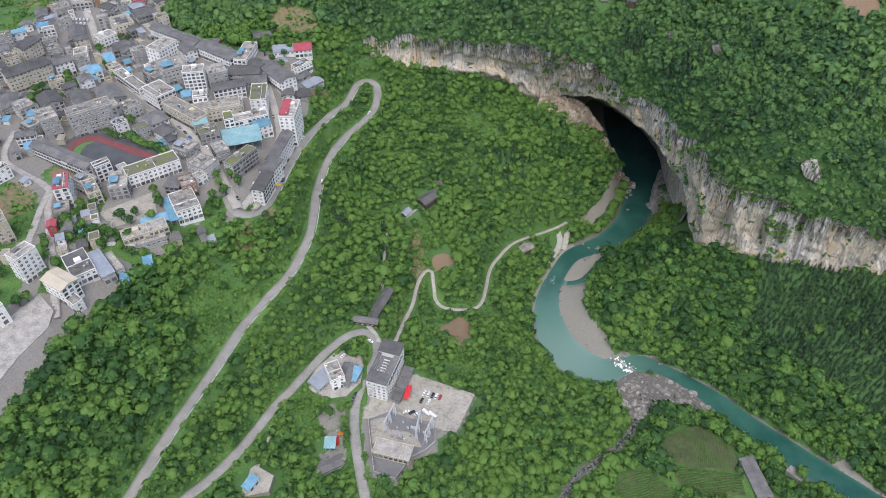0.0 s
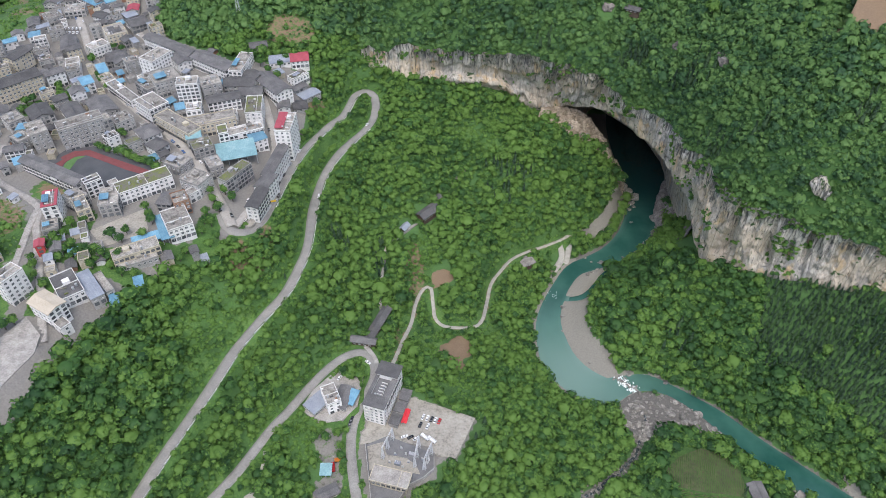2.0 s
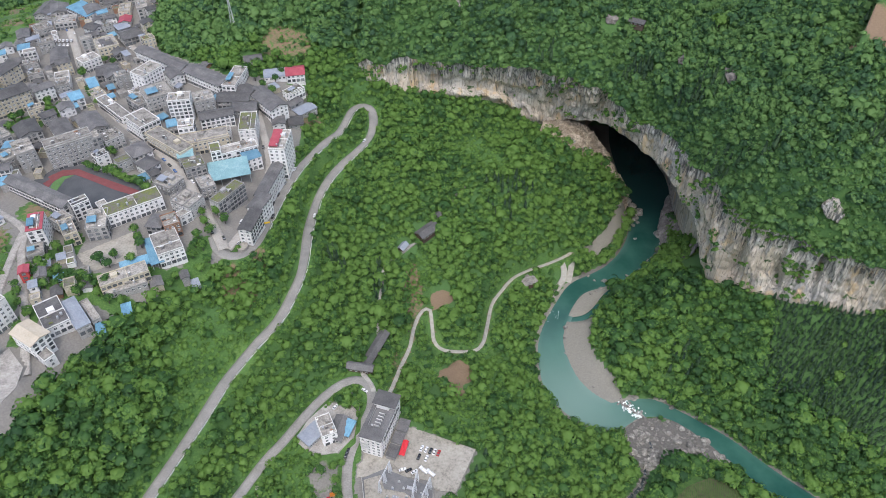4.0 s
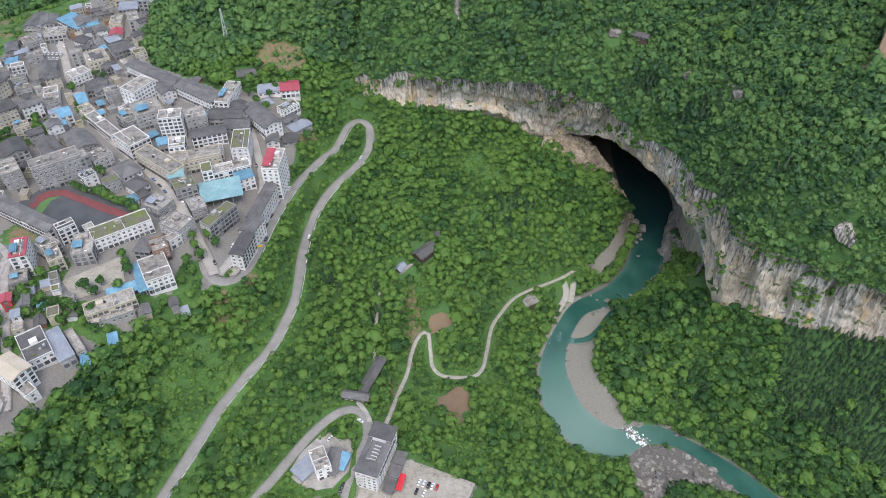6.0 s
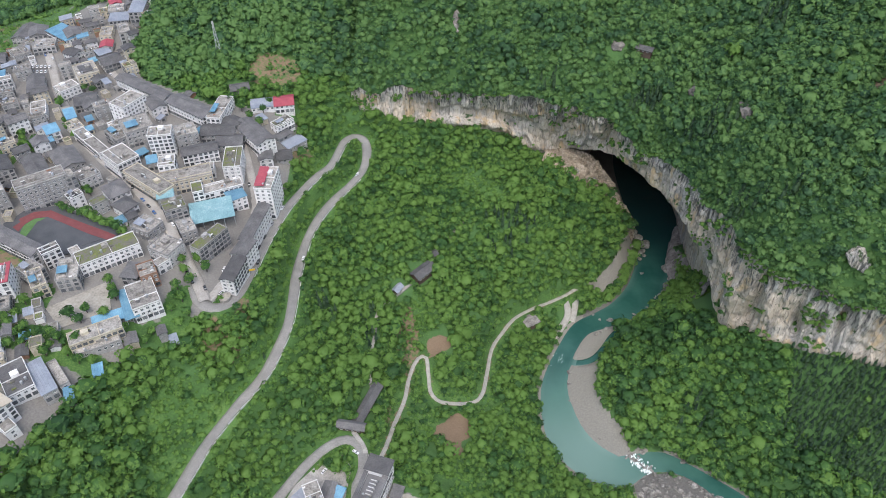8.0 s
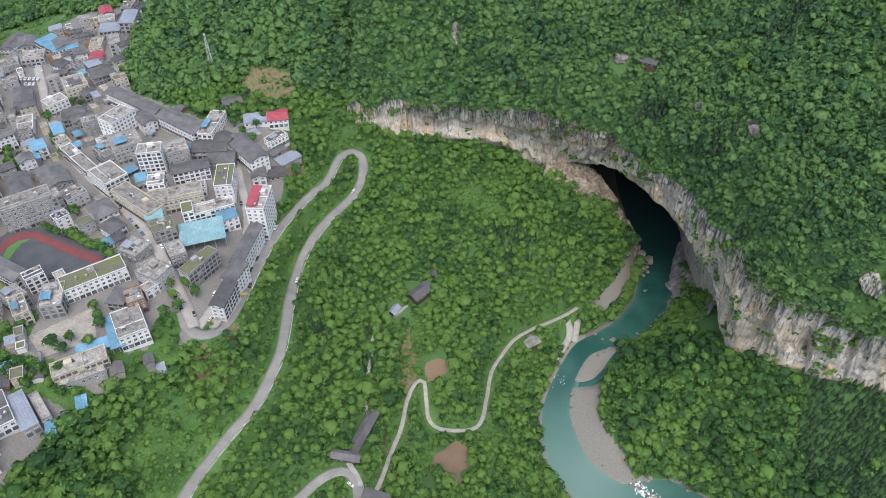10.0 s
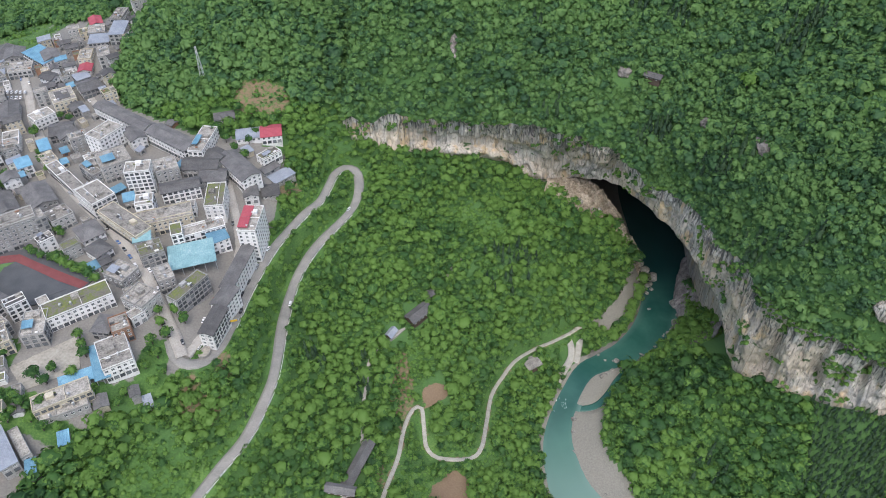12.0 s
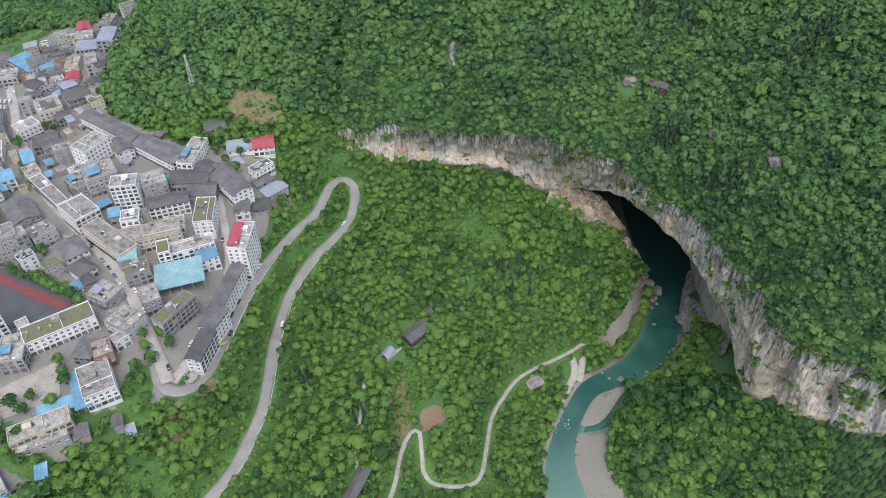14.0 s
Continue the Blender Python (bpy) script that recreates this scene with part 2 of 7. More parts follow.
def near_line(x, y, line):
    """Distance in plan from each place to a line, and the line's other columns there."""
    x, y = np.asarray(x, float).ravel(), np.asarray(y, float).ravel()
    if len(x) < 40:
        a, b = line[:-1], line[1:]
        d = b[:, :2] - a[:, :2]
        s = np.clip(((x[:, None] - a[:, 0]) * d[:, 0] + (y[:, None] - a[:, 1]) * d[:, 1]) / np.maximum((d * d).sum(1), 1e-9), 0, 1)
        dist = np.hypot(x[:, None] - a[:, 0] - s * d[:, 0], y[:, None] - a[:, 1] - s * d[:, 1])
        k, n = dist.argmin(1), np.arange(len(x))
        return dist[n, k], a[k, 2:] + s[n, k][:, None] * (b[k, 2:] - a[k, 2:])
    best, val = np.full(x.shape, 1e9), np.zeros((len(x), line.shape[1] - 2))
    for a, b in zip(line[:-1], line[1:]):
        d = b[:2] - a[:2]
        s = np.clip(((x - a[0]) * d[0] + (y - a[1]) * d[1]) / max(d @ d, 1e-9), 0, 1)
        dist = np.hypot(x - a[0] - s * d[0], y - a[1] - s * d[1])
        k = dist < best
        best[k] = dist[k]
        val[k] = (a[2:] + s[:, None] * (b[2:] - a[2:]))[k]
    return best, val


def inside(x, y, poly):
    x, y, hit = np.asarray(x, float), np.asarray(y, float), np.zeros(np.shape(x), bool)
    for (x0, y0), (x1, y1) in zip(poly, poly[1:] + poly[:1]):
        if y0 != y1:
            hit ^= ((y0 > y) != (y1 > y)) & (x < (x1 - x0) * (y - y0) / (y1 - y0) + x0)
    return hit


def ripple(x, y, size, seed=0.0):
    """Smooth noise in plan, -1 to 1, made of a few crossing waves."""
    out, amp = 0, 0
    for i in range(5):
        a = seed + i * 2.4
        out = out + np.sin((x * math.cos(a) + y * math.sin(a)) * 6.28 / size * (1 + 0.37 * i) + a * 3 + 1.7 * np.sin((y * math.cos(a) - x * math.sin(a)) * 4.1 / size + a)) / (1 + 0.5 * i)
        amp += 1 / (1 + 0.5 * i)
    return out / amp


# ---------------------------------------------------------------- plan of the valley: lines with their levels
ROAD_UPPER = [(-166, 110, 68), (-154, 138, 70), (-142.6, 164, 71.7), (-130, 199, 76), (-117, 235.3, 77), (-109.3, 259.8, 77.5), (-98.4, 280, 80), (-87.6, 296, 83),
              (-80.4, 319, 88), (-79, 333, 90), (-80.4, 364, 87.5), (-78.8, 391, 87.5), (-74, 409, 88.7), (-66.6, 425.7, 89.3), (-56.3, 443, 90), (-50.4, 456, 90.5),
              (-48.5, 472, 92), (-51, 484, 95), (-57.5, 487, 96.5), (-64, 480, 97), (-67, 466, 97.4), (-70, 451, 98), (-77.2, 438.3, 99), (-86.5, 416, 101),
              (-90.3, 405.5, 101.5), (-94.5, 389, 102), (-98.5, 366, 103), (-101, 345, 104.2), (-103.5, 331, 105.5), (-109, 321.5, 106.4), (-116, 319, 108), (-122, 323, 109.5), (-126, 331, 111)]
ROAD_LOWER = [(-142, 140, 64), (-120, 169, 62), (-111, 180, 60.5), (-100, 198.5, 58.5), (-88.2, 224.6, 56), (-81, 236.2, 55.4), (-71, 253.3, 55.2), (-62.7, 265, 55.2), (-54, 273.5, 54.8), (-46, 276.2, 54.5),
              (-39.5, 271.5, 54.8), (-37.2, 259.7, 55), (-40.6, 248.4, 54), (-44.6, 238.4, 52.8), (-47, 228.5, 51.5), (-46.6, 215.4, 50.4), (-44.2, 201.6, 50), (-40.6, 186, 49.5), (-37, 172, 49), (-33, 150, 48)]
TRACK = [(-31, 262, 53.5), (-27, 274, 51), (-23.7, 290.9, 46), (-19.2, 309.5, 41), (-16.9, 328.3, 38.5), (-12.7, 340.6, 38.4), (-7.6, 343, 37.6), (-6, 331.3, 34.5), (-4.4, 320.5, 33), (2.2, 314.8, 32),
         (18.5, 315, 31), (25.2, 322, 30), (29.2, 341.7, 24), (33.5, 364, 19.5), (41, 379, 17), (50.4, 393.8, 14.5), (64.5, 407, 10), (76, 414.5, 7.5), (88.2, 423, 5.5), (97, 430, 4.5)]
RIVER = [(205, 640, 42), (190, 575, 40), (177, 525, 27), (169, 484, 15), (159, 456, 13.5), (147, 432, 12.5), (129, 414, 10), (112, 405, 7.5), (97, 397, 6.5), (86, 381, 6), (77.5, 363, 7), (73, 346, 8.5), (73.5, 328, 10.5),
         (77.5, 311, 12), (88, 297, 12), (103, 289.5, 10.5), (117, 294, 7), (130, 295.5, 6.5), (143, 290, 4.5), (156, 280, 5), (168, 268.5, 6.5), (185, 248, 8), (201, 232, 8.5), (217, 217, 8.5), (230, 205, 9), (246, 191, 10), (300, 165, 13), (380, 120, 14)]
CREEK = [(124, 270, 1.2), (117, 250, 4), (106, 234, 8), (92, 221, 12), (79, 211, 15), (69, 200, 17), (60, 186, 19), (50, 165, 22)]
TOWN_LEVELS = [(-152, 341, 115.5), (-185, 321, 115.6), (-199, 374, 116), (-162, 417, 118), (-246, 476, 115), (-233, 530, 117), (-134, 500, 123), (-244, 536, 114), (-275, 470, 115), (-266, 500, 113.5),
               (-284, 616, 116), (-300, 557, 116), (-349, 568, 113), (-228, 326, 119), (-213, 284, 119), (-180, 214, 113), (-206, 254, 116), (-152, 292, 110), (-240, 407, 117), (-352, 660, 96),
               (-130, 370, 113), (-125, 420, 113), (-115, 455, 116), (-105, 485, 119), (-420, 800, 60), (-300, 400, 120)]
SLOPE_LEVELS = [(-31, 490, 91), (0, 490, 83), (29, 496, 72), (57, 486, 61), (-30, 451, 80), (0, 455, 70), (32, 455, 60), (73, 468, 48), (113, 496, 45), (128, 498, 36), (93, 503, 56), (139, 506, 20), (136, 480, 24), (146, 492, 9), (118, 520, 44), (132, 528, 22), (104, 545, 60), (130, 565, 34), (148, 560, 8), (-56, 404, 75), (-28, 410, 68),
                (8, 427, 54), (47, 434, 41), (90, 451, 22), (122, 462, 16), (-60, 372, 68), (-34, 374, 54), (30, 390, 36), (59, 412, 14), (-61, 327, 70), (-42, 336, 54), (45, 369, 9),
                (-74, 290, 70), (-54, 297, 56), (-64, 279, 56), (-13, 297, 40), (13, 297, 32), (7, 293, 33), (32, 290, 23), (0, 353, 38.5)]
NEAR_LEVELS = [(-5, 262, 46), (14, 243, 48.5), (4.8, 219, 46.5), (-19, 228.6, 48), (-15, 199.5, 50.2), (30, 225, 34), (41, 254, 32), (60, 220, 18), (93, 260, 6), (81, 280, 2), (-68, 242, 54.5), (-57, 255.7, 55.5),
               (-63, 209, 47.5), (-104, 217, 60), (-131, 256, 88), (-149, 184, 82), (-160, 205, 98), (-132, 279, 96), (-120, 300, 98), (-84, 258, 60), (146, 233, 9), (102, 209, 16), (127, 199, 13),
               (167, 216, 8), (120, 223, 11), (0, 150, 40), (80, 150, 22), (160, 160, 12), (-200, 150, 108), (-230, 200, 118)]
RIGHT_LEVELS = [(145, 387, 14), (154, 350, 30), (172, 325, 34), (116, 342, 14), (137, 321, 12), (201, 318, 46), (223, 305, 52), (157, 300, 12), (182, 288, 24), (209, 283, 34), (232, 275, 46), (200, 258, 22),
                (235, 241, 22), (168, 360, 46), (188, 336, 58), (216, 318, 66), (246, 306, 68), (165, 392, 30), (166, 420, 14), (185, 432, 16), (196, 470, 10), (290, 250, 45), (330, 270, 64), (-182, 531, 126),
                (-102, 519, 128), (-197, 564, 137), (-125, 540, 146), (-150, 600, 165), (-80, 560, 150), (300, 200, 22)]
CAVE_PIT = [(104, 519), (119, 517), (129, 501), (136, 499), (144, 495), (151, 486), (154, 478), (190, 478), (262, 622), (60, 622), (60, 545)]
CLIFF_RIM = [(-60, 503, 121), (-51, 501, 124), (-30, 503, 124), (-13, 504, 122), (10, 507, 119), (35, 508, 117), (55, 507, 116), (69, 505, 115), (90, 500, 111), (109, 493, 108), (123, 484, 107), (138, 468, 110),
             (148, 447, 112), (154, 425, 112), (158, 400, 111), (163, 376, 114), (168, 354, 118), (180, 340, 124), (193, 333, 128), (206, 327, 126), (222, 319, 118), (245, 309, 112), (275, 298, 110), (330, 280, 108), (420, 250, 100)]
CLIFF_FOOT = [(-60, 503.5, 117), (-51, 500, 107), (-30, 500, 102), (-13, 504, 96), (8, 510, 90), (36, 516, 84), (55, 519, 74), (74, 519, 58), (92, 517, 64), (106, 513, 68), (122, 498, 73), (137, 477, 74),
              (146, 460, 74), (152, 435, 77), (157, 412, 76), (163, 390, 70), (168, 363, 50), (182, 342, 58), (196, 333, 62), (208, 325, 66), (222, 318, 68), (246, 309, 68), (275, 298, 66), (330, 280, 64), (420, 250, 58)]
road_upper, road_lower, track = (smooth_line(l, 3) for l in (ROAD_UPPER, ROAD_LOWER, TRACK))
river, creek = smooth_line(RIVER, 5), smooth_line(CREEK, 4)
side_channel = smooth_line([(82, 369), (92, 368), (101, 371), (109, 379), (117, 390), (127, 400)], 3)

# levels between the lines: a smooth sheet bent over all of them
_spots = np.array(ROAD_UPPER[::2] + ROAD_LOWER[::2] + TRACK[::2] + TOWN_LEVELS + SLOPE_LEVELS + NEAR_LEVELS + RIGHT_LEVELS + [p for p in CLIFF_FOOT[:9]] +
                  [(x, y, -0.5) for x, y, w in RIVER[1:-1:2]] + CREEK[::2], dtype=float)


def bend(spots, soft=0.02):
    q = spots[:, :2] / 100
    n = len(q)
    d = ((q[:, None] - q[None]) ** 2).sum(-1)
    a = np.zeros((n + 3, n + 3))
    a[:n, :n] = 0.5 * d * np.log(d + 1e-12) + np.eye(n) * soft
    a[:n, n], a[:n, n + 1:], a[n, :n], a[n + 1:, :n] = 1, q, 1, q.T
    return q, np.linalg.solve(a, np.r_[spots[:, 2], 0, 0, 0])


_knots, _weights = bend(_spots)


def step(v, a, b):
    s = np.clip((v - a) / (b - a), 0, 1)
    return s * s * (3 - 2 * s)


YARD = [(-31, 255), (-21, 254), (-14, 248), (5, 240.5), (18, 236.5), (7.5, 212), (-2, 210), (-3, 202), (-14, 195), (-22.5, 183), (-36, 186), (-43, 217), (-42, 225), (-40, 243)]
PADS = ((YARD, 49.2), ([(-239, 371), (-232, 385), (-216, 389), (-171, 366), (-175, 356), (-200, 345), (-223, 353)], 116.9), ([(-194, 311.5), (-168.5, 331.5), (-159, 311), (-180.9, 297.5)], 114.9),
        ([(-212.5, 225.8), (-199.8, 249), (-187.5, 236.6), (-186, 225.8), (-192.4, 208), (-196, 191), (-231, 178), (-241, 210)], 116.6), ([(-62, 263), (-48, 269.5), (-42, 260), (-44, 240), (-52, 229.5), (-64, 227.5), (-76, 238), (-71, 252)], 54.6))
ROADS = ((road_upper, 2.9), (road_lower, 2.7), (track, 1.3))


def ground_z(x, y):
    x, y = np.asarray(x, float), np.asarray(y, float)
    shape = x.shape
    x, y = x.ravel(), y.ravel()
    z = np.zeros(len(x))
    for i in range(0, len(x), 4000):
        q = np.stack([np.clip(x[i:i + 4000], -430, 420), np.clip(y[i:i + 4000], 90, 850)], 1) / 100
        d = ((q[:, None] - _knots[None]) ** 2).sum(-1)
        n = len(_knots)
        z[i:i + 4000] = (0.5 * d * np.log(d + 1e-12)) @ _weights[:n] + _weights[n] + q @ _weights[n + 1:]
    z += 0.5 * ripple(x, y, 26, 1.0) + 0.25 * ripple(x, y, 9, 4.0)
    # the river's bed and flat gravel banks
    d, w = near_line(x, y, river)
    edge = d - w[:, 0]
    z = np.maximum(z, 0.5 + np.clip(edge, 0, 30) * 0.08)
    z = z * step(edge, 2, 14) + (0.55 + np.clip(edge, 0, 20) * 0.06) * (1 - step(edge, 2, 14))
    z = np.where(edge < 2.0, -2.2 + 2.85 * step(edge, -5, 2.0), z)
    d, _ = near_line(x, y, side_channel)
    z = np.where(d < 4.5, np.minimum(z, -0.7 + 1.5 * step(d, 0.5, 4.5)), z)
    # the drop behind the rock spur at the cave's mouth
    z = np.where(inside(x, y, CAVE_PIT), np.minimum(z, 0.9), z)
    # roads lie on level shelves
    for line, half in ROADS:
        d, v = near_line(x, y, line)
        k = step(d, half + 1.0, half + 6.5)
        z = z * k + (v[:, 0] - 0.12) * (1 - k)
    d, v = near_line(x, y, creek)
    k = step(d, 2.5, 8)
    z = z * k + (v[:, 0] - 0.6) * (1 - k)
    for poly, level in PADS:
        z = np.where(inside(x, y, poly), level, z)
    return z.reshape(shape)


def fan(lo, hi, fine_lo, fine_hi, step_, grow=1.25):
    mid = list(np.arange(fine_lo, fine_hi + 0.01, step_))
    s = step_
    while mid[-1] < hi:
        s *= grow
        mid.append(mid[-1] + s)
    s = step_
    while mid[0] > lo:
        s *= grow
        mid.insert(0, mid[0] - s)
    return np.array(mid)


FOREST_FLOOR_GAPS = [(-121, 262, 14, 26), (10, 262, 16, 14), (-8, 300, 9, 16), (-14, 355, 8, 26), (22, 318, 18, 8), (-66, 225, 12, 16), (28, 470, 20, 10)]
BARE = [(5, 291, 7, 9), (11, 298, 7, 9), (9, 284, 4, 8), (2, 354, 5, 5), (-3, 350, 4, 6)]
MEADOW = [(-112, 516, 20, 14), (-88, 452, 7, 9), (-112, 306, 6, 10), (-19, 352, 7, 24), (-100, 322, 4, 8), (-103, 305, 4, 9), (-30, 300, 5, 12)]
FIELDS = [(147, 227, 24, 20), (109, 197, 18, 15), (149, 204, 23, 11), (175, 210, 8, 15), (200, 214, 8, 6)]
TOWN = [(-117, 318), (-128, 300), (-143, 296), (-158, 272), (-172, 246), (-184, 205), (-196, 150), (-420, 150), (-420, 600), (-345, 690), (-262, 640), (-214, 622), (-213, 575), (-222, 548), (-205, 522), (-180, 506), (-152, 489), (-130, 486), (-93, 478), (-93, 425), (-101, 390), (-104, 350)]
SHINGLE = [(77, 360), (80, 331), (86, 309), (100, 301), (114, 301), (110, 316), (101, 330), (97, 345), (104, 365), (112, 380), (122, 396), (113, 406), (97, 395), (84, 372)]
CAVE_FLOOR = [(152, 404), (170, 398), (215, 420), (260, 600), (90, 600), (84, 512), (98, 503), (118, 500), (131, 497), (141, 492), (149, 470), (152, 440)]
BUILDER_YARD = [(-68, 222), (-60, 228), (-51, 226), (-49.5, 192), (-63, 189), (-64, 200), (-56, 204), (-63, 213)]
BEACH = [(118, 428), (133, 446), (146, 470), (151, 484), (146, 490), (138, 472), (124, 450), (106, 434)]
ROCKS = [(107, 275), (114, 283), (122, 287.5), (131, 287), (143, 283.5), (157, 273), (163, 262), (171, 253), (158, 255), (138, 259), (123, 252), (112, 248), (107, 258), (111, 264)]
LOWER_BAR = [(222, 232), (232, 223), (241, 212), (247, 202), (262, 190), (250, 190), (237, 204), (231, 215), (225, 225)]


def oval(x, y, ovals, soft=0.25):
    out = np.zeros(np.shape(x))
    for cx, cy, a, b in ovals:
        r = np.hypot((x - cx) / a, (y - cy) / b) + 0.12 * ripple(x, y, 8, cx)
        out = np.maximum(out, 1 - step(r, 1 - soft, 1 + soft))
    return out


def build_ground():
    xs, ys = fan(-3000, 3000, -300, 290, 2.1), fan(-3000, 3000, 160, 560, 2.1)
    gx, gy = np.meshgrid(xs, ys)
    z = ground_z(gx, gy)
    far = np.maximum(np.abs(gx) - 430, 0) + np.maximum(gy - 850, 0) + np.maximum(90 - gy, 0)
    z = z + 40 * step(far, 50, 1500)
    x, y = gx.ravel(), gy.ravel()
    d, w = near_line(x, y, river)
    edge = d - w[:, 0]
    bank = edge + 2.0 * ripple(x, y, 14) + 1.6 * (x > 124)
    gravel = np.maximum(1 - step(bank, 1.5, 3.5), inside(x, y, SHINGLE) * 1.0)
    gravel = np.maximum(gravel, np.maximum(inside(x, y, BEACH), inside(x, y, LOWER_BAR)) * 1.0)
    d, _ = near_line(x, y, creek)
    stone = np.maximum(np.maximum(inside(x, y, ROCKS), inside(x, y, CAVE_FLOOR)) * 1.0, 1 - step(d + ripple(x, y, 9), 0.8, 2.8))
    stone = np.maximum(stone, gravel * (((x > 118) & (y < 300)) | ((x > 150) & (y < 470)) | ((x > 100) & (y > 372))) * (1 - inside(x, y, SHINGLE)) * (1 - inside(x, y, BEACH)) * (1 - inside(x, y, LOWER_BAR)))
    earth = np.maximum(oval(x, y, BARE), 0.5 * oval(x, y, MEADOW + [(-240, 318, 13, 22), (-252, 290, 18, 16), (-222, 345, 12, 10), (-370, 640, 30, 20), (-345, 590, 16, 14)]))
    earth = np.maximum(earth, 0.45 * inside(x, y, BUILDER_YARD))
    d, _ = near_line(x, y, track)
    earth = np.maximum(earth, 0.5 * (1 - step(d, 1.3, 2.8)))
    paved = np.maximum(np.maximum(inside(x, y, TOWN), inside(x, y, YARD)) * 1.0, 0.55 * inside(x, y, BUILDER_YARD))
    green = oval(x, y, [(-262, 295, 42, 42), (-222, 345, 14, 12), (-340, 640, 40, 40), (-385, 600, 62, 80), (-345, 540, 22, 34), (-128, 305, 8, 6), (-190, 292, 22, 8), (-204, 311, 8, 6), (-190, 374, 24, 5), (-150, 300, 10, 6), (-131, 318, 7, 14), (-120, 306, 14, 8), (-138, 300, 9, 9), (-196, 318, 5, 10), (-178, 284, 14, 6), (-162, 281, 10, 6), (-199, 262, 5, 14), (-222, 248, 12, 20), (-212, 272, 6, 10), (-268, 432, 12, 12), (-255, 449, 12, 8)])
    paved = paved * (1 - green)
    litter = 0.9 * (1 - oval(x, y, FOREST_FLOOR_GAPS + FIELDS + MEADOW)) * (1 - inside(x, y, TOWN)) * (1 - gravel)
    for line, half in ROADS:
        litter = litter * step(near_line(x, y, line)[0], half + 2, half + 9)
    me = tri_mesh("ground", np.stack([x, y, z.ravel()], 1), grid_tris(len(ys), len(xs)), GROUND, {"gravel": gravel, "earth": earth, "paved": paved, "litter": litter, "stone": stone}, True)
    return tagged(new("ground", me), "grassy valley side with bare earth, gravel banks and paved ground", "ground", kind="structure")


build_ground()


def ribbon(name, line, half, mat, lift, label, crown_=0.06, thick=0.35):
    """A road: a slightly crowned top with edges that go down into the ground."""
    p = line[:, :3]
    d = np.gradient(p[:, :2], axis=0)
    d /= np.linalg.norm(d, axis=1)[:, None]
    s = np.stack([d[:, 1], -d[:, 0]], 1)
    h = np.asarray(half) * np.ones(len(p))
    cols = []
    for k, dz in ((-1.0, -thick), (-1.0, 0), (-0.5, crown_ * 0.8), (0, crown_), (0.5, crown_ * 0.8), (1.0, 0), (1.0, -thick)):
        cols.append(np.c_[p[:, :2] + s * (k * h)[:, None], p[:, 2] + lift + dz])
    v = np.stack(cols, 1).reshape(-1, 3)
    return tagged(new(name, tri_mesh(name, v, grid_tris(len(p), 7), mat)), label, "road", kind="structure")


ribbon("road_upper", road_upper, 2.8 + 0.3 * np.sin(np.arange(len(road_upper)) * 0.3), ASPHALT, 0.05, "grey two-lane asphalt hill road with a hairpin bend")
ROAD_CONCRETE = surface("worn_road_concrete", [(0, (0.19, 0.182, 0.165)), (0.5, (0.26, 0.25, 0.228)), (1, (0.34, 0.327, 0.3))], 0.1, 1.0, 0.9, 0.2, 0.05)
ribbon("road_lower", road_lower, 2.6, ROAD_CONCRETE, 0.05, "pale concrete road curving past the hotel yard")
ribbon("dirt_track", track, 1.15, DIRT_TRACK, 0.05, "narrow sandy track winding down to the river")


def build_river():
    p = river
    d = np.gradient(p[:, :2], axis=0)
    d /= np.linalg.norm(d, axis=1)[:, None]
    s = np.stack([d[:, 1], -d[:, 0]], 1)
    ks = np.linspace(-1, 1, 13)
    v = np.stack([np.c_[p[:, :2] + s * (k * (p[:, 2] + 3.0))[:, None], np.zeros(len(p))] for k in ks], 1)
    shoal = np.clip(np.tile(step(np.abs(ks), 0.55, 0.95)[None], (len(p), 1)) * 0.5 + np.exp(-((p[:, 0] - 85) ** 2 + (p[:, 1] - 300) ** 2) / 700)[:, None] * 0.75, 0, 1)
    # "deep" sets in at the cave mouth: painted shade of the vault, plus depth
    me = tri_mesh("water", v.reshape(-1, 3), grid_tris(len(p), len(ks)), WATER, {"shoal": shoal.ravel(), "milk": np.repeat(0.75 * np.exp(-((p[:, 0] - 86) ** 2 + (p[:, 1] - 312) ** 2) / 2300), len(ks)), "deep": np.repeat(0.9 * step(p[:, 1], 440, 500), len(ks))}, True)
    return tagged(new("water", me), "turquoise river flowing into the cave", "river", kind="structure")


ribbon("side_channel", np.c_[side_channel, np.full(len(side_channel), -0.12)], 2.2, WATER, 0.05, "narrow backwater between two gravel bars", 0.0, 0.3)
BROOK = surface("brook_water", [(0, (0.03, 0.04, 0.045)), (0.7, (0.07, 0.085, 0.09)), (1, (0.5, 0.53, 0.54))], 0.3, 1.5, 0.2, 0.3, 0.1)
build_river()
ribbon("creek", np.c_[creek[:, :2] + np.stack([np.sin(np.arange(len(creek)) * 0.9), np.cos(np.arange(len(creek)) * 1.3)], 1) * 0.7, creek[:, 2] - 0.42], 0.8, BROOK, 0.05, "narrow stony brook running into the river", 0.0, 0.3)

# ---------------------------------------------------------------- cliff, hill and cave
_n = 930
_u = np.linspace(0, len(CLIFF_RIM) - 1, _n)


def along(points, u):
    p = np.array(points, float)
    p = np.vstack([2 * p[0] - p[1], p, 2 * p[-1] - p[-2]])
    i = np.clip(u.astype(int), 0, len(points) - 2)
    s = (u - i)[:, None]
    a, b, c, d = p[i], p[i + 1], p[i + 2], p[i + 3]
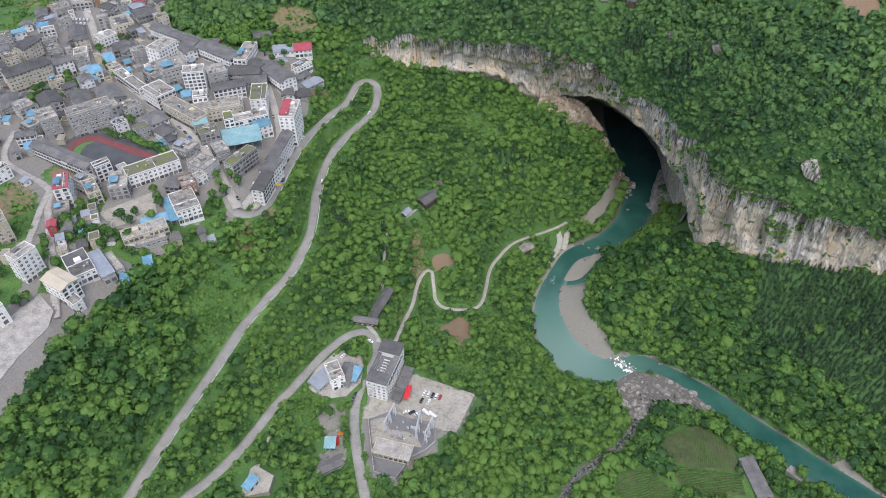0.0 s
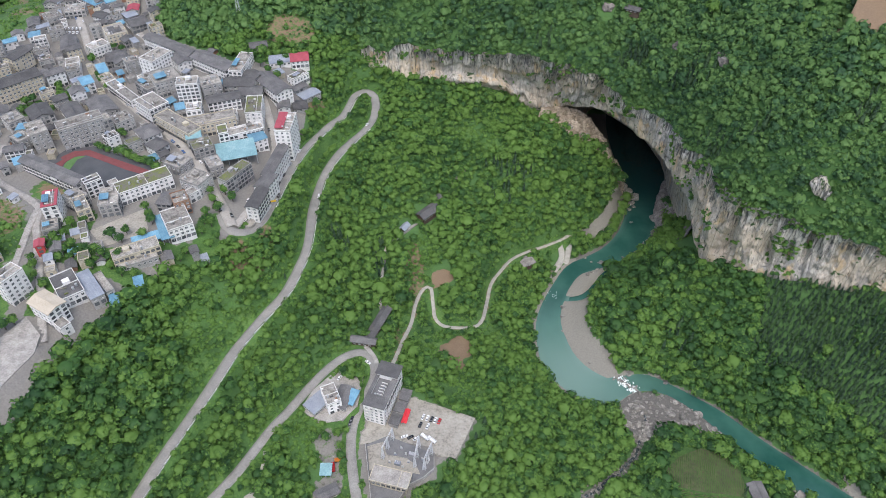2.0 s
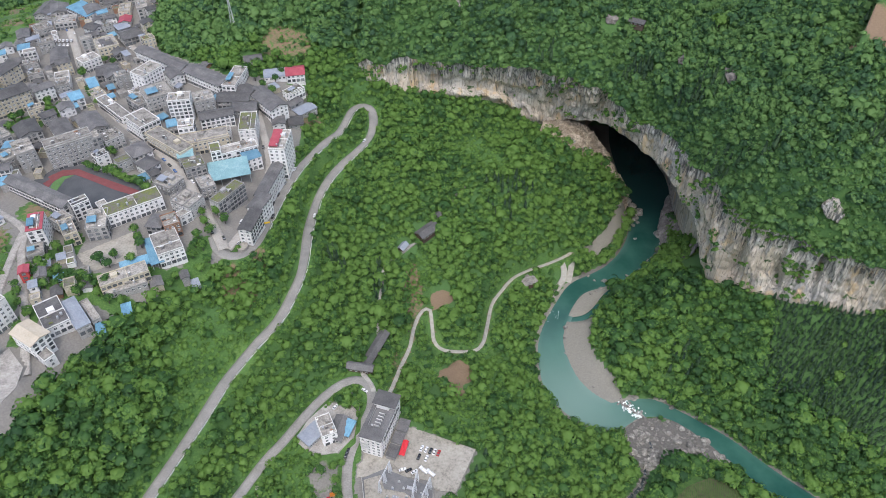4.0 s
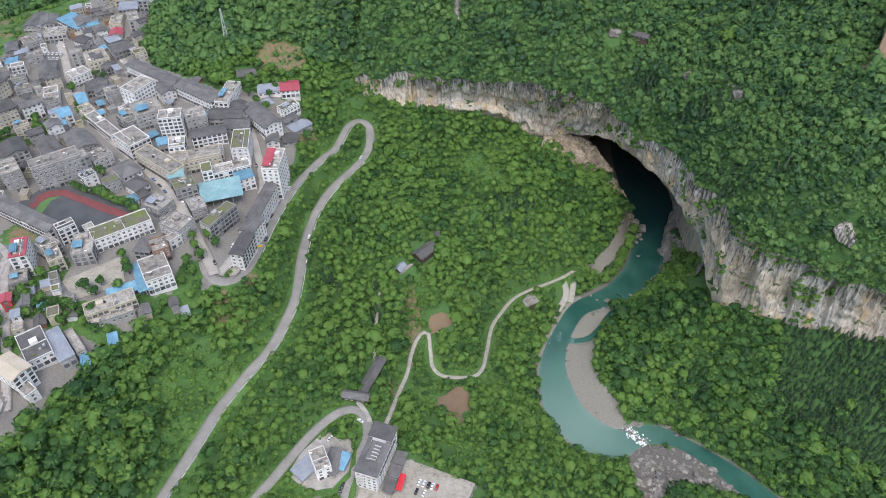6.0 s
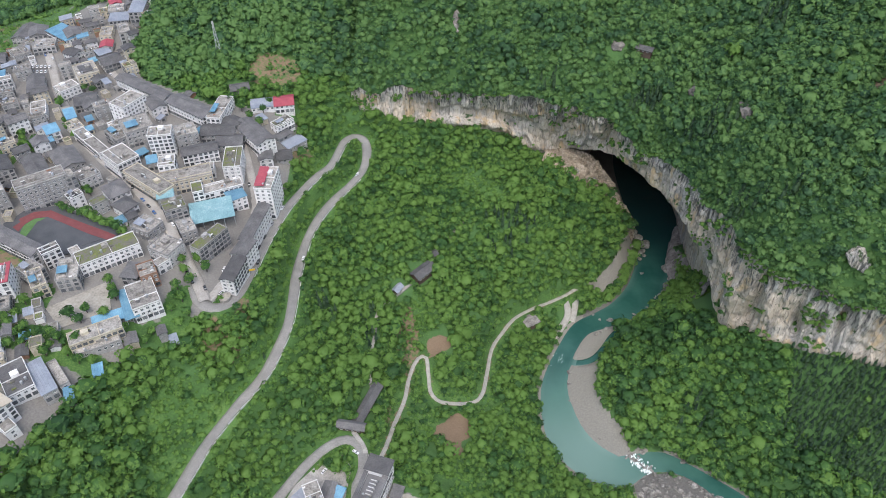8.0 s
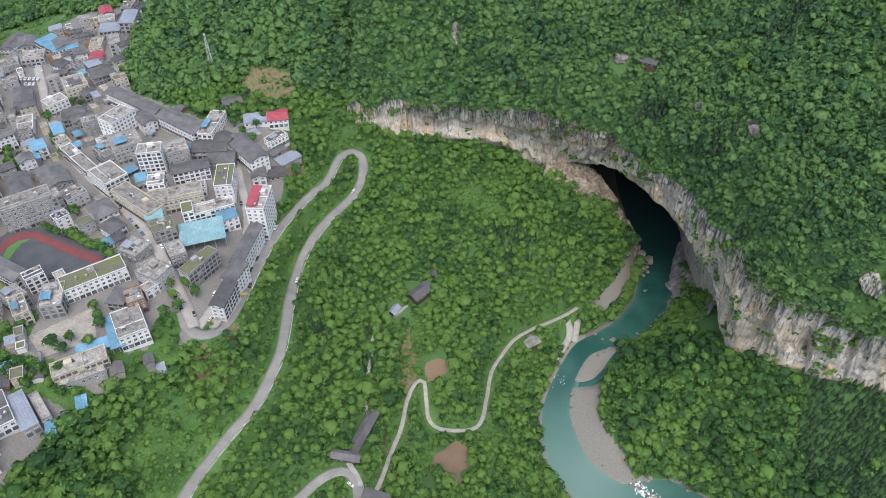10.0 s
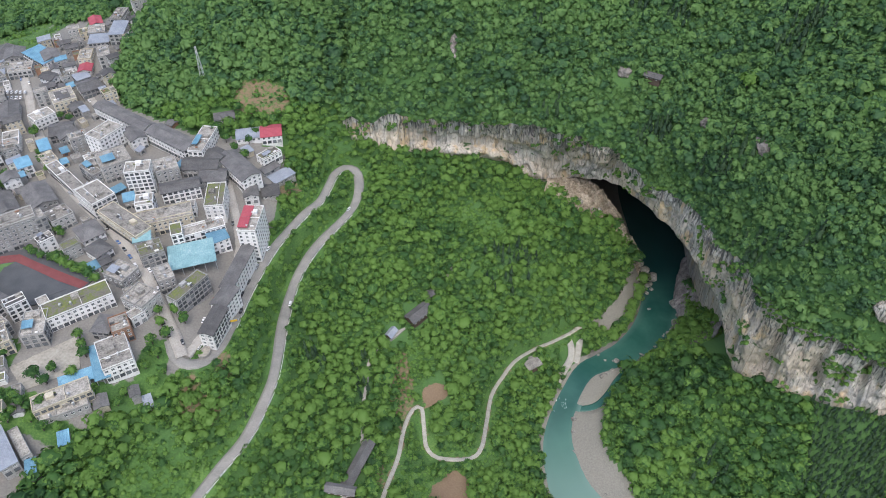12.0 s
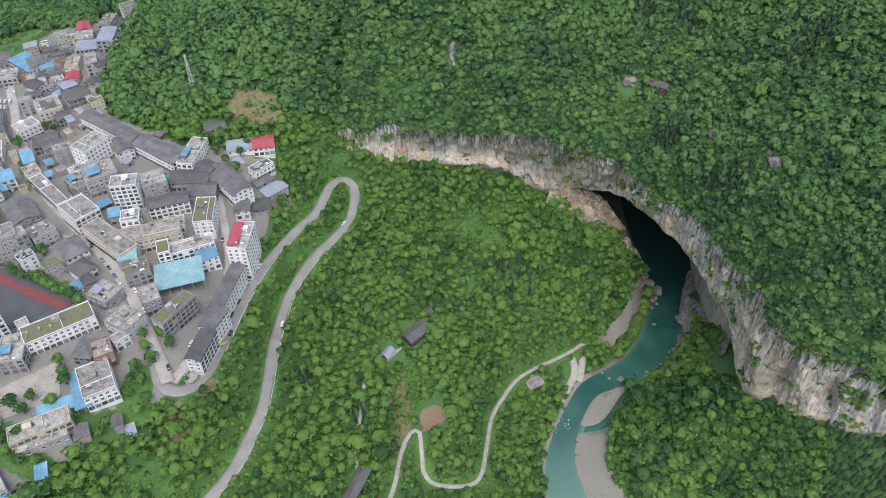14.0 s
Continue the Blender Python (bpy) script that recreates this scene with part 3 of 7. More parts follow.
    return 0.5 * (2 * b + (c - a) * s + (2 * a - 5 * b + 4 * c - d) * s ** 2 + (3 * b - a - 3 * c + d) * s ** 3)


rim, foot = along(CLIFF_RIM, _u), along(CLIFF_FOOT, _u)
brow = rim.copy()          # where the wooded slope begins
rim[:, 2] -= np.interp(_u, [9.3, 10, 11, 12, 13, 14, 15, 16, 17, 18, 19, 20, 21, 24], [0, 3, 14, 9, 4, 3, 2, 6, 13, 17, 18, 11, 8, 8])
_t = np.gradient(rim[:, :2], axis=0)
_t = np.stack([np.convolve(np.pad(_t[:, k], 45, mode="edge"), np.ones(91) / 91, "valid") for k in (0, 1)], 1)
_t /= np.linalg.norm(_t, axis=1)[:, None]
into = np.stack([-_t[:, 1], _t[:, 0]], 1)          # from the valley into the hill
# wandering edges
rim[:, 2] += np.array([4.5 * noise.fractal((a[0] * 0.06, a[1] * 0.06, 3.0), 1.0, 2.0, 4) for a in rim])
foot[:, 2] += np.array([2.4 * noise.fractal((a[0] * 0.08, a[1] * 0.08, 9.0), 1.0, 2.0, 4) for a in foot])
arch = step(_u, 7.4, 8.2) * (1 - step(_u, 15.4, 16.4))


def dent(u, s, u0, s0, du, ds):
    return math.exp(-((u - u0) / du) ** 2 - ((s - s0) / ds) ** 2)


def build_cliff():
    """A fluted face: broad buttresses, narrow flutes that fade downwards, bedding ledges, a long hollow under the middle bed, clefts and small caves."""
    rows = 56
    v = np.zeros((rows, _n, 3))
    hollow = step(_u, 2.6, 3.6) * (1 - step(_u, 6.6, 7.6))
    right = step(_u, 12.5, 15.5)
    for j in range(rows):
        s = j / (rows - 1)
        p = rim * (1 - s) + foot * s
        over = 2.2 * math.sin(s * 3.14)
        for i in range(_n):
            q = p[i]
            u = _u[i]
            x, y, z = q
            k = noise.fractal((x * 0.06, y * 0.06, z * 0.014), 0.9, 2.1, 3) * (3.4 + 3.2 * right[i])
            flute = 1 - abs(noise.noise((x * 0.22 + z * 0.02 * right[i], y * 0.22, z * 0.022)))
            k += (flute ** 2 - 0.6) * (3.8 - 2.0 * s)
            k += noise.fractal((x * 0.45, y * 0.45, z * 0.22), 0.8, 2.2, 4) * 1.1
            # bedding: short steps that stand out one over another
            bed = z * 0.11 + 0.7 * noise.noise((x * 0.03, y * 0.03, 4.0))
            k += (0.5 - 0.1 * right[i]) * (abs((bed % 1.0) - 0.5) * 2 - 0.5) * (0.35 + 0.65 * step(s, 0.15, 0.5))
            # the long hollow with its ledge
            k -= hollow[i] * 5.5 * step(s, 0.42, 0.56) * (1 - step(s, 0.74, 0.8)) * (0.6 + 0.6 * noise.noise((x * 0.05, 3.0, 1.0)))
            k += hollow[i] * 3.0 * step(s, 0.76, 0.84)
            # a cleft, a shaft at the brow, small caves and a split in the buttress
            k -= 7 * dent(u, s, 9.62, 0.5, 0.22, 0.9) + 5 * dent(u, s, 6.55, 0.12, 0.2, 0.14) + 8 * dent(u, s, 6.45, 0.86, 0.16, 0.07)
            k -= 9 * dent(u, s - (u - 18.0) * 0.35, 18.0, 0.82, 0.22, 0.26) + 5 * dent(u, s, 16.55, 0.35, 0.1, 0.5) + 4 * dent(u, s, 19.4, 0.4, 0.12, 0.5)
            k = k * min(1, 5 * s + 0.15) * min(1, 6 * (1 - s) + 0.25) - over * (1 - arch[i])
            v[j, i] = (x - into[i, 0] * k, y - into[i, 1] * k, z)
    skirt = v[-1].copy()
    skirt[:, 2] -= 9 * (1 - arch)
    skirt[:, :2] += into * (1.5 + 2 * arch)[:, None]
    v = np.concatenate([v, skirt[None]])
    me = tri_mesh("cliff", v.reshape(-1, 3), grid_tris(rows + 1, _n)[:, ::-1], ROCK, {"runoff": np.repeat(1 - step(np.linspace(0, 1, rows + 1), 0.1, 0.55), _n)})
    tagged(new("cliff", me), "pale limestone cliff with dark streaks above the valley", "cliff", kind="structure")
    return v


cliff_v = build_cliff()


def build_cave():
    """The vault behind the overhanging lip, running back over the river and closing far inside."""
    idx = np.where((_u > 7.5) & (_u < 16.6))[0]
    lip = cliff_v[-1, idx]
    uu = _u[idx]
    deep = 2 + 112 * step(uu, 7.6, 9.4) * (1 - step(uu, 13.0, 16.4))
    right = step(uu, 14.6, 16.4)
    rows = 30
    v = np.zeros((rows, len(idx), 3))
    floor = -3.0
    for j in range(rows):
        s = j / (rows - 1)
        back = deep * s
        fall = np.maximum(step(s, 0.6, 1.0), right * step(s, 0.0, 0.75))
        z = lip[:, 2] + 5 * math.sin(min(1, s * 1.6) * 3.14) * np.minimum(deep / 60, 1)
        z = z * (1 - fall) + floor * fall
        for i in range(len(idx)):
            x, y = lip[i, 0] + 0.3 * back[i] + 26 * right[i] * s, lip[i, 1] + 0.95 * back[i]
            k = noise.fractal((x * 0.07, y * 0.07, z[i] * 0.07), 0.9, 2.1, 5) * 4.0 * min(1, 6 * s)
            v[j, i] = (x, y + 0.4 * k, z[i] + k * (s < 0.9))
    me = tri_mesh("cave", v.reshape(-1, 3), grid_tris(rows, len(idx))[:, ::-1], ROCK)
    tagged(new("cave", me), "dark cave mouth with a broad rock vault over the river", "cave", kind="structure")


build_cave()


def build_spur():
    """The broken rock shoulder that runs from the cliff's foot down beside the cave mouth: stacked blocks with flat tops and steep sides."""
    n, rows = 190, 40
    top = along([(78, 518, 63), (92, 520, 62), (105, 522, 58), (116, 522, 52), (124, 514, 46), (131, 505, 39), (139, 499, 27), (149, 492, 10)], np.linspace(0, 7, n))
    low = along([(74, 506, 61), (85, 501, 56), (97, 498, 51.5), (108, 496, 46.5), (117, 494, 41), (126, 491, 34), (134, 486, 22), (146, 481, 4)], np.linspace(0, 7, n))
    v = np.zeros((rows, n, 3))
    for j in range(rows):
        s = j / (rows - 1)
        p = top * (1 - s) + low * s
        for i in range(n):
            q = p[i]
            cell = noise.cell((q[0] * 0.2 + 0.8 * noise.noise((q[0] * 0.1, q[1] * 0.1, 0)), q[1] * 0.2, q[2] * 0.16))
            small = noise.cell((q[0] * 0.5, q[1] * 0.5 + 3, q[2] * 0.4))
            k = 3.6 * abs(cell) + 1.3 * abs(small) + noise.fractal((q[0] * 0.3, q[1] * 0.3, q[2] * 0.3), 0.9, 2.1, 4) * 1.4 + 1.5 * math.sin(s * 3.14)
            v[j, i] = (q[0] + 0.25 * k, q[1] - 0.6 * k, q[2] + 0.75 * k + 0.4 - 6 * step(s, 0.86, 1.0))
    tagged(new("rock_spur", tri_mesh("rock_spur", v.reshape(-1, 3), grid_tris(rows, n)[:, ::-1], SPUR_ROCK)), "broken tan rock shoulder beside the cave mouth", "rock spur", kind="structure")


build_spur()


def build_bank():
    """The heap of broken rock on the far side of the cave mouth, from the water's edge up to the wall."""
    near_ = along([(163, 402, 9), (165, 414, 4), (166.5, 430, 1), (167.5, 446, 0.5), (169, 462, 0.5), (176, 482, 0.5), (184, 500, 0.5)], np.linspace(0, 6, 110))
    far_ = along([(172, 396, 34), (180, 408, 32), (190, 422, 30), (198, 438, 28), (204, 456, 24), (208, 476, 18), (214, 500, 12)], np.linspace(0, 6, 110))
    rows = 34
    v = np.zeros((rows, 110, 3))
    for j in range(rows):
        s = j / (rows - 1)
        p = near_ * (1 - s) + far_ * s
        for i in range(110):
            q = p[i]
            k = 3.0 * abs(noise.cell((q[0] * 0.22, q[1] * 0.2, 1.0))) + 1.6 * abs(noise.cell((q[0] * 0.55, q[1] * 0.5, 2.0))) + noise.fractal((q[0] * 0.25, q[1] * 0.25, 7.0), 0.9, 2.1, 4) * 2.0
            v[j, i] = (q[0], q[1], q[2] + k - 3.0 * (s < 0.02))
    tagged(new("rocky_bank", tri_mesh("rocky_bank", v.reshape(-1, 3), grid_tris(rows, 110), BANK_ROCK)), "heap of broken mauve-grey rock beside the cave mouth", "rock bank", kind="structure")


build_bank()

RISE_BACK = ([0, 10, 22, 40, 80, 150, 300, 700, 2500], [0, 14, 30, 46, 76, 118, 180, 260, 330])
RISE_RIGHT = ([0, 8, 15, 35, 50, 70, 100, 200, 400, 2500], [0, 25, 40, 60, 74, 84, 104, 150, 200, 300])


def build_hill():
    vs = np.array([0, 2, 4, 6, 8, 11, 14, 18, 22, 26, 30, 35, 40, 46, 52, 60, 68, 76, 86, 98, 112, 130, 150, 175, 205, 240, 290, 360, 460, 620, 900, 1400, 2500], float)
    iu = np.arange(0, _n, 4)
    k = step(_u[iu], 10.0, 13.5)
    v = np.zeros((len(vs), len(iu), 3))
    for j, d in enumerate(vs):
        rise = np.interp(d, *RISE_BACK) * (1 - k) + np.interp(d, *RISE_RIGHT) * k
        p = rim[iu, :2] + into[iu] * d
        n = np.array([noise.fractal((a[0] * 0.025, a[1] * 0.025, 5.0), 1.0, 2.0, 4) for a in p])
        base = np.where(d < 3, rim[iu, 2] + 0.3, brow[iu, 2] + 0.3)
        v[j] = np.c_[p, base + rise + n * min(9, d * 0.18)]
    me = tri_mesh("hill", v.reshape(-1, 3), grid_tris(len(vs), len(iu)), GROUND, {"litter": np.full(v.shape[0] * v.shape[1], 0.55) * (1 - oval(v[..., 0].ravel(), v[..., 1].ravel(), [(214, 413, 14, 14)])), "earth": oval(v[..., 0].ravel(), v[..., 1].ravel(), [(228, 385, 12, 13)])}, True)
    tagged(new("hillside", me), "steep wooded hillside above the limestone cliff", "hillside", kind="structure")
    return v


hill_v = build_hill()


# ---------------------------------------------------------------- trees
def blob(r, seed):
    """A small uneven lump of twelve corners."""
    rng = np.random.RandomState(seed)
    g = (1 + 5 ** 0.5) / 2
    v = np.array([(-1, g, 0), (1, g, 0), (-1, -g, 0), (1, -g, 0), (0, -1, g), (0, 1, g), (0, -1, -g), (0, 1, -g), (g, 0, -1), (g, 0, 1), (-g, 0, -1), (-g, 0, 1)], float)
    v /= np.linalg.norm(v, axis=1)[:, None]
    f = np.array([(0, 11, 5), (0, 5, 1), (0, 1, 7), (0, 7, 10), (0, 10, 11), (1, 5, 9), (5, 11, 4), (11, 10, 2), (10, 7, 6), (7, 1, 8), (3, 9, 4), (3, 4, 2), (3, 2, 6), (3, 6, 8), (3, 8, 9), (4, 9, 5), (2, 4, 11), (6, 2, 10), (8, 6, 7), (9, 8, 1)])
    return v * r * rng.uniform(0.8, 1.2, (12, 1)), f


def sprays(points, normals, size, rng):
    """Folded leaf sprays: two triangles each, leaning round the outward normals."""
    n = len(points)
    nor = normals + rng.normal(0, 0.42, (n, 3)) + np.array([0, 0, 0.35])
    nor /= np.linalg.norm(nor, axis=1)[:, None]
    t = np.cross(nor, rng.normal(0, 1, (n, 3)))
    t /= np.linalg.norm(t, axis=1)[:, None]
    b = np.cross(nor, t)
    s = (size * rng.uniform(0.6, 1.25, n))[:, None]
    droop = nor * s * rng.uniform(0.15, 0.5, (n, 1))
    v = np.stack([points - t * s * 0.9 - droop * 0.6, points - b * s * 0.55 + droop * 0.4, points + t * s - droop * 0.7, points + b * s * 0.6 + droop * 0.1], 1).reshape(-1, 3)
    i = np.arange(n) * 4
    f = np.concatenate([np.stack([i, i + 1, i + 2], 1), np.stack([i, i + 2, i + 3], 1)])
    return v, f


def unit(v):
    return v / np.maximum(np.linalg.norm(v, axis=1), 1e-6)[:, None]


def broadleaf(seed, count=96, lobes=8, size=0.21):
    """A crown about one metre in radius: overlapping lobes clad in leaf sprays round a dark middle. Corners, triangles, shading normals."""
    rng = np.random.RandomState(seed)
    centres = [np.array([0, 0, 0.25])]
    radii = [0.62]
    for i in range(lobes):
        a = i * 2.4 + rng.uniform(-0.5, 0.5)
        r = rng.uniform(0.35, 0.66)
        centres.append(np.array([math.cos(a) * r, math.sin(a) * r, rng.uniform(-0.35, 0.4)]))
        radii.append(rng.uniform(0.28, 0.5))
    v, f = blob(0.72, seed)
    v = v * (1, 1, 0.8)
    n = unit(unit(v) + (0, 0, 0.7))
    pts, nrm = [], []
    while len(pts) < count:
        i = rng.randint(0, len(centres))
        d = rng.normal(0, 1, 3)
        d /= np.linalg.norm(d)
        if d[2] < -0.35:
            continue
        p = centres[i] + d * radii[i]
        if any(np.linalg.norm(p - c) < q * 0.82 for c, q in zip(centres, radii)):
            continue
        pts.append(p * (1, 1, 0.9)), nrm.append(d)
    pts, nrm = np.array(pts), np.array(nrm)
    w, g = sprays(pts, nrm, size, rng)
    out = unit(unit(nrm) * 0.55 + unit(pts) * 0.2 + rng.normal(0, 0.3, pts.shape) + (0, 0, 0.6))
    return np.vstack([v, w]), np.vstack([f, g + len(v)]), np.vstack([n, np.repeat(out, 4, 0)])


def conifer(seed, count=48):
    """A pointed crown one metre in radius and about three high."""
    rng = np.random.RandomState(seed)
    v, f = blob(0.5, seed)
    v = v * (1, 1, 2.2) + (0, 0, 0.3)
    pts, nrm = [], []
    for i in range(count):
        h = (i + 0.5) / count
        r = (1 - h) ** 0.8 * rng.uniform(0.65, 1.0)
        a = i * 2.4
        pts.append((math.cos(a) * r, math.sin(a) * r, -1.0 + 3.0 * h)), nrm.append((math.cos(a), math.sin(a), 0.7))
    pts, nrm = np.array(pts), np.array(nrm)
    w, g = sprays(pts, nrm, 0.3, rng)
    out = unit(unit(nrm) + rng.normal(0, 0.3, pts.shape) + (0, 0, 0.35))
    return np.vstack([v, w]), np.vstack([f, g + len(v)]), np.vstack([unit(v), np.repeat(out, 4, 0)])


BROAD = [broadleaf(s, 62, 10, 0.245) for s in range(10)]
BROAD_FAR = [broadleaf(s + 20, 38, 7, 0.32) for s in range(8)]
SMALL = [broadleaf(s + 40, 18, 3, 0.36) for s in range(6)]
BROAD_MID = [broadleaf(s + 60, 54, 8, 0.27) for s in range(8)]
CONE = [conifer(s) for s in range(4)]


def spread(x, y, gap, seed=1):
    """Keep places at least about a gap apart."""
    cell, keep = {}, []
    for i in range(len(x)):
        a, b = int(x[i] // gap), int(y[i] // gap)
        if all((x[i] - x[j]) ** 2 + (y[i] - y[j]) ** 2 > gap * gap for p in (a - 1, a, a + 1) for q in (b - 1, b, b + 1) for j in cell.get((p, q), ())):
            cell.setdefault((a, b), []).append(i)
            keep.append(i)
    return np.array(keep, int)


def wood(name, label, places, radius, tone, shapes, mat, seed, tall=1.0, category="woodland"):
    """Many trees in one mesh."""
    rng = np.random.RandomState(seed)
    n = len(places)
    which = rng.randint(0, len(shapes), n)
    turn = rng.uniform(0, 6.283, n)
    vs, fs, ts, ns, base = [], [], [], [], 0
    for k, (v, f, nr) in enumerate(shapes):
        i = np.where(which == k)[0]
        if not len(i):
            continue
        c, s = np.cos(turn[i])[:, None], np.sin(turn[i])[:, None]
        r = radius[i][:, None]
        st = (r * rng.uniform(0.85, 1.2, (len(i), 1)) * tall)
        w = np.stack([(v[None, :, 0] * c - v[None, :, 1] * s) * r, (v[None, :, 0] * s + v[None, :, 1] * c) * r, v[None, :, 2] * st], -1) + places[i][:, None]
        vs.append(w.reshape(-1, 3))
        fs.append((f[None] + (np.arange(len(i)) * len(v))[:, None, None]).reshape(-1, 3) + base)
        ns.append(np.stack([nr[None, :, 0] * c - nr[None, :, 1] * s, nr[None, :, 0] * s + nr[None, :, 1] * c, np.repeat(nr[None, :, 2], len(i), 0)], -1).reshape(-1, 3))
        ts.append(np.repeat(tone[i], len(v)))
        base += len(i) * len(v)
    me = tri_mesh(name, np.vstack(vs), np.vstack(fs), mat, {"tone": np.concatenate(ts)}, normals=np.vstack(ns))
    return tagged(new(name, me), label, category, kind="stuff")


HILL_POLY = [tuple(p) for p in foot[_u < 7, :2]] + [(84, 510), (98, 502), (118, 499), (131, 496), (142, 492), (150, 486), (153, 474), (200, 470), (200, 428), (160, 405)] + [tuple(p) for p in foot[_u > 15.3, :2]] + [(900, 250), (900, 2000), (-75, 2000)]
CLEAR = [(-57, 244, 17, 15), (-57, 202, 9, 9), (-56, 192, 9, 6), (-90, 181, 12, 10), (-11, 395, 8, 8), (-23, 382, 8, 8), (-3, 410, 4, 4), (-38, 298, 5, 15), (-45, 283, 9, 4), (61, 394, 6, 6), (90, 412, 9, 18),
         (-23, 207, 14, 21), (8, 292, 9, 12), (-4, 276, 4, 9), (2, 255, 5, 6), (0, 352, 9, 10), (-97, 448, 8, 14), (-92, 458, 10, 8), (-101, 486, 9, 9), (-116, 485, 9, 7), (-134, 501, 8, 7), (-112, 516, 19, 13)]


def grown(poly, by):
    c = np.mean(poly, axis=0)
    return [tuple(c + (np.array(p) - c) * (1 + by / np.linalg.norm(np.array(p) - c))) for p in poly]


def forest_mask(x, y):
    ok = ~inside(x, y, grown(TOWN, 1.5)) & ~inside(x, y, grown(YARD, 2.2)) & ~inside(x, y, BUILDER_YARD) & ~inside(x, y, SHINGLE) & ~inside(x, y, BEACH) & ~inside(x, y, ROCKS) & ~inside(x, y, LOWER_BAR) & ~inside(x, y, HILL_POLY)
    for line, half in ROADS:
        ok &= near_line(x, y, line)[0] > half + (1.5 if half > 1.5 else 3.2)
    d, w = near_line(x, y, river)
    ok &= d - w[:, 0] > 1.9
    ok &= near_line(x, y, creek)[0] > 3.4
    ok &= (oval(x, y, CLEAR, 0.05) < 0.5) & (oval(x, y, FIELDS, 0.02) < 0.5) & (oval(x, y, BARE) < 0.3)
    return ok


def tones(x, y, rng, mid=0.42):
    """Each tree's tone: patches over the slope, a change from tree to tree, and a few bright or dark ones."""
    n = len(x)
    odd = rng.uniform(0, 1, n)
    return np.clip(mid + 0.13 * ripple(x, y, 70, 3.0) + rng.normal(0, 0.18, n) + 0.42 * (odd < 0.05) - 0.25 * (odd > 0.93), 0, 1)


def in_sight(x, y):
    """Ground that lies open to the valley, not behind the hill or far outside it."""
    return (x > -0.5 * y - 112) & ~((x > -212) & (y > 648)) & ~((x > -54) & (y > 512))


FIR_STANDS = [(42, 440, 13, 16), (58, 452, 9, 12), (150, 318, 14, 10), (-40, 352, 6, 14), (-63, 352, 6, 10), (20, 232, 8, 6), (-88, 300, 4, 8)]


def build_woods():
    rng = np.random.RandomState(5)
    n = 170000
    x, y = rng.uniform(-480, 290, n), rng.uniform(125, 850, n)
    keep = ~inside(x, y, TOWN) & ~((x > 0) & (y > 540)) & in_sight(x, y)
    x, y = x[keep], y[keep]
    k = spread(x, y, 3.15)
    x, y = x[k], y[k]
    k = forest_mask(x, y)
    open_ = oval(x, y, FOREST_FLOOR_GAPS)
    k &= rng.uniform(0, 1, len(x)) > open_ * 0.72
    x, y = x[k], y[k]
    z = ground_z(x, y)
    firs = (x > 150) & (y < 350) & (ripple(x, y, 90, 2.0) * 0.5 + (x - 178) / 30 - (y - 270) / 80 > 0.0) & (near_line(x, y, river)[0] > 34)
    big = step(-x - 105, 0, 25) * step(300 - y, 0, 40) + step(x - 105, 0, 15) + 0.4 * ripple(x, y, 110, 6.0)
    size = (2.35 + 1.8 * rng.uniform(0, 1, len(x)) ** 1.4 + 1.7 * (rng.uniform(0, 1, len(x)) < 0.1) + 0.7 * np.clip(big, -0.4, 1)) * (1 - 0.4 * oval(x, y, FOREST_FLOOR_GAPS))
    for line, half in ROADS[:2]:
        size *= 0.55 + 0.45 * step(near_line(x, y, line)[0], half + 1, half + 8)
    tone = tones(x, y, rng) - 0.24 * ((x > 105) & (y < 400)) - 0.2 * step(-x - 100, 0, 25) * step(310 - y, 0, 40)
    p = np.c_[x, y, z + size * rng.uniform(0.7, 1.25, len(x))]
    stand = (oval(x, y, FIR_STANDS) > 0.5) & (rng.uniform(0, 1, len(x)) < 0.6)
    near = (y < 515) & (x > -200)
    a, far, few = ~firs & near & ~stand, ~firs & ~near & ~stand, stand & ~firs
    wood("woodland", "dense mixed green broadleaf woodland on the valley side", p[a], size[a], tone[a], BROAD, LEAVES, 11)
    wood("far_woodland", "green broadleaf woodland behind the town", p[far], size[far] * 1.25, tone[far], BROAD_FAR, HAZED_LEAVES, 15)
    wood("fir_stand", "clumps of dark slender firs among the broadleaf trees", p[few], np.clip(size[few] * 0.6, 1.2, 2.0), tone[few], CONE, NEEDLES, 24, 1.5)
    x, y = rng.uniform(140, 290, 30000), rng.uniform(205, 350, 30000)
    k = forest_mask(x, y)
    x, y = x[k], y[k]
    k = (ripple(x, y, 90, 2.0) * 0.5 + (x - 178) / 30 - (y - 270) / 80 > -0.05) & (near_line(x, y, river)[0] > 31)
    x, y = x[k], y[k]
    i = spread(x, y, 2.1)
    x, y = x[i], y[i]
    size = rng.uniform(1.25, 1.8, len(x))
    wood("conifer_plantation", "dark green close-planted conifers on the river slope", np.c_[x, y, ground_z(x, y) + size * 1.5], size, np.clip(rng.normal(0.42, 0.16, len(x)), 0, 1), CONE, NEEDLES, 12, 1.3)
    # broadleaf trees along the far bank and scattered among the conifers
    x, y = rng.uniform(130, 290, 16000), rng.uniform(190, 350, 16000)
    k = forest_mask(x, y)
    x, y = x[k], y[k]
    k = (near_line(x, y, river)[0] < 36) & ((y > 245) | (x > 215)) | (rng.uniform(0, 1, len(x)) < 0.012)
    x, y = x[k], y[k]
    i = spread(x, y, 3.3)
    x, y = x[i], y[i]
    size = 2.1 + 2.2 * rng.uniform(0, 1, len(x)) ** 1.6
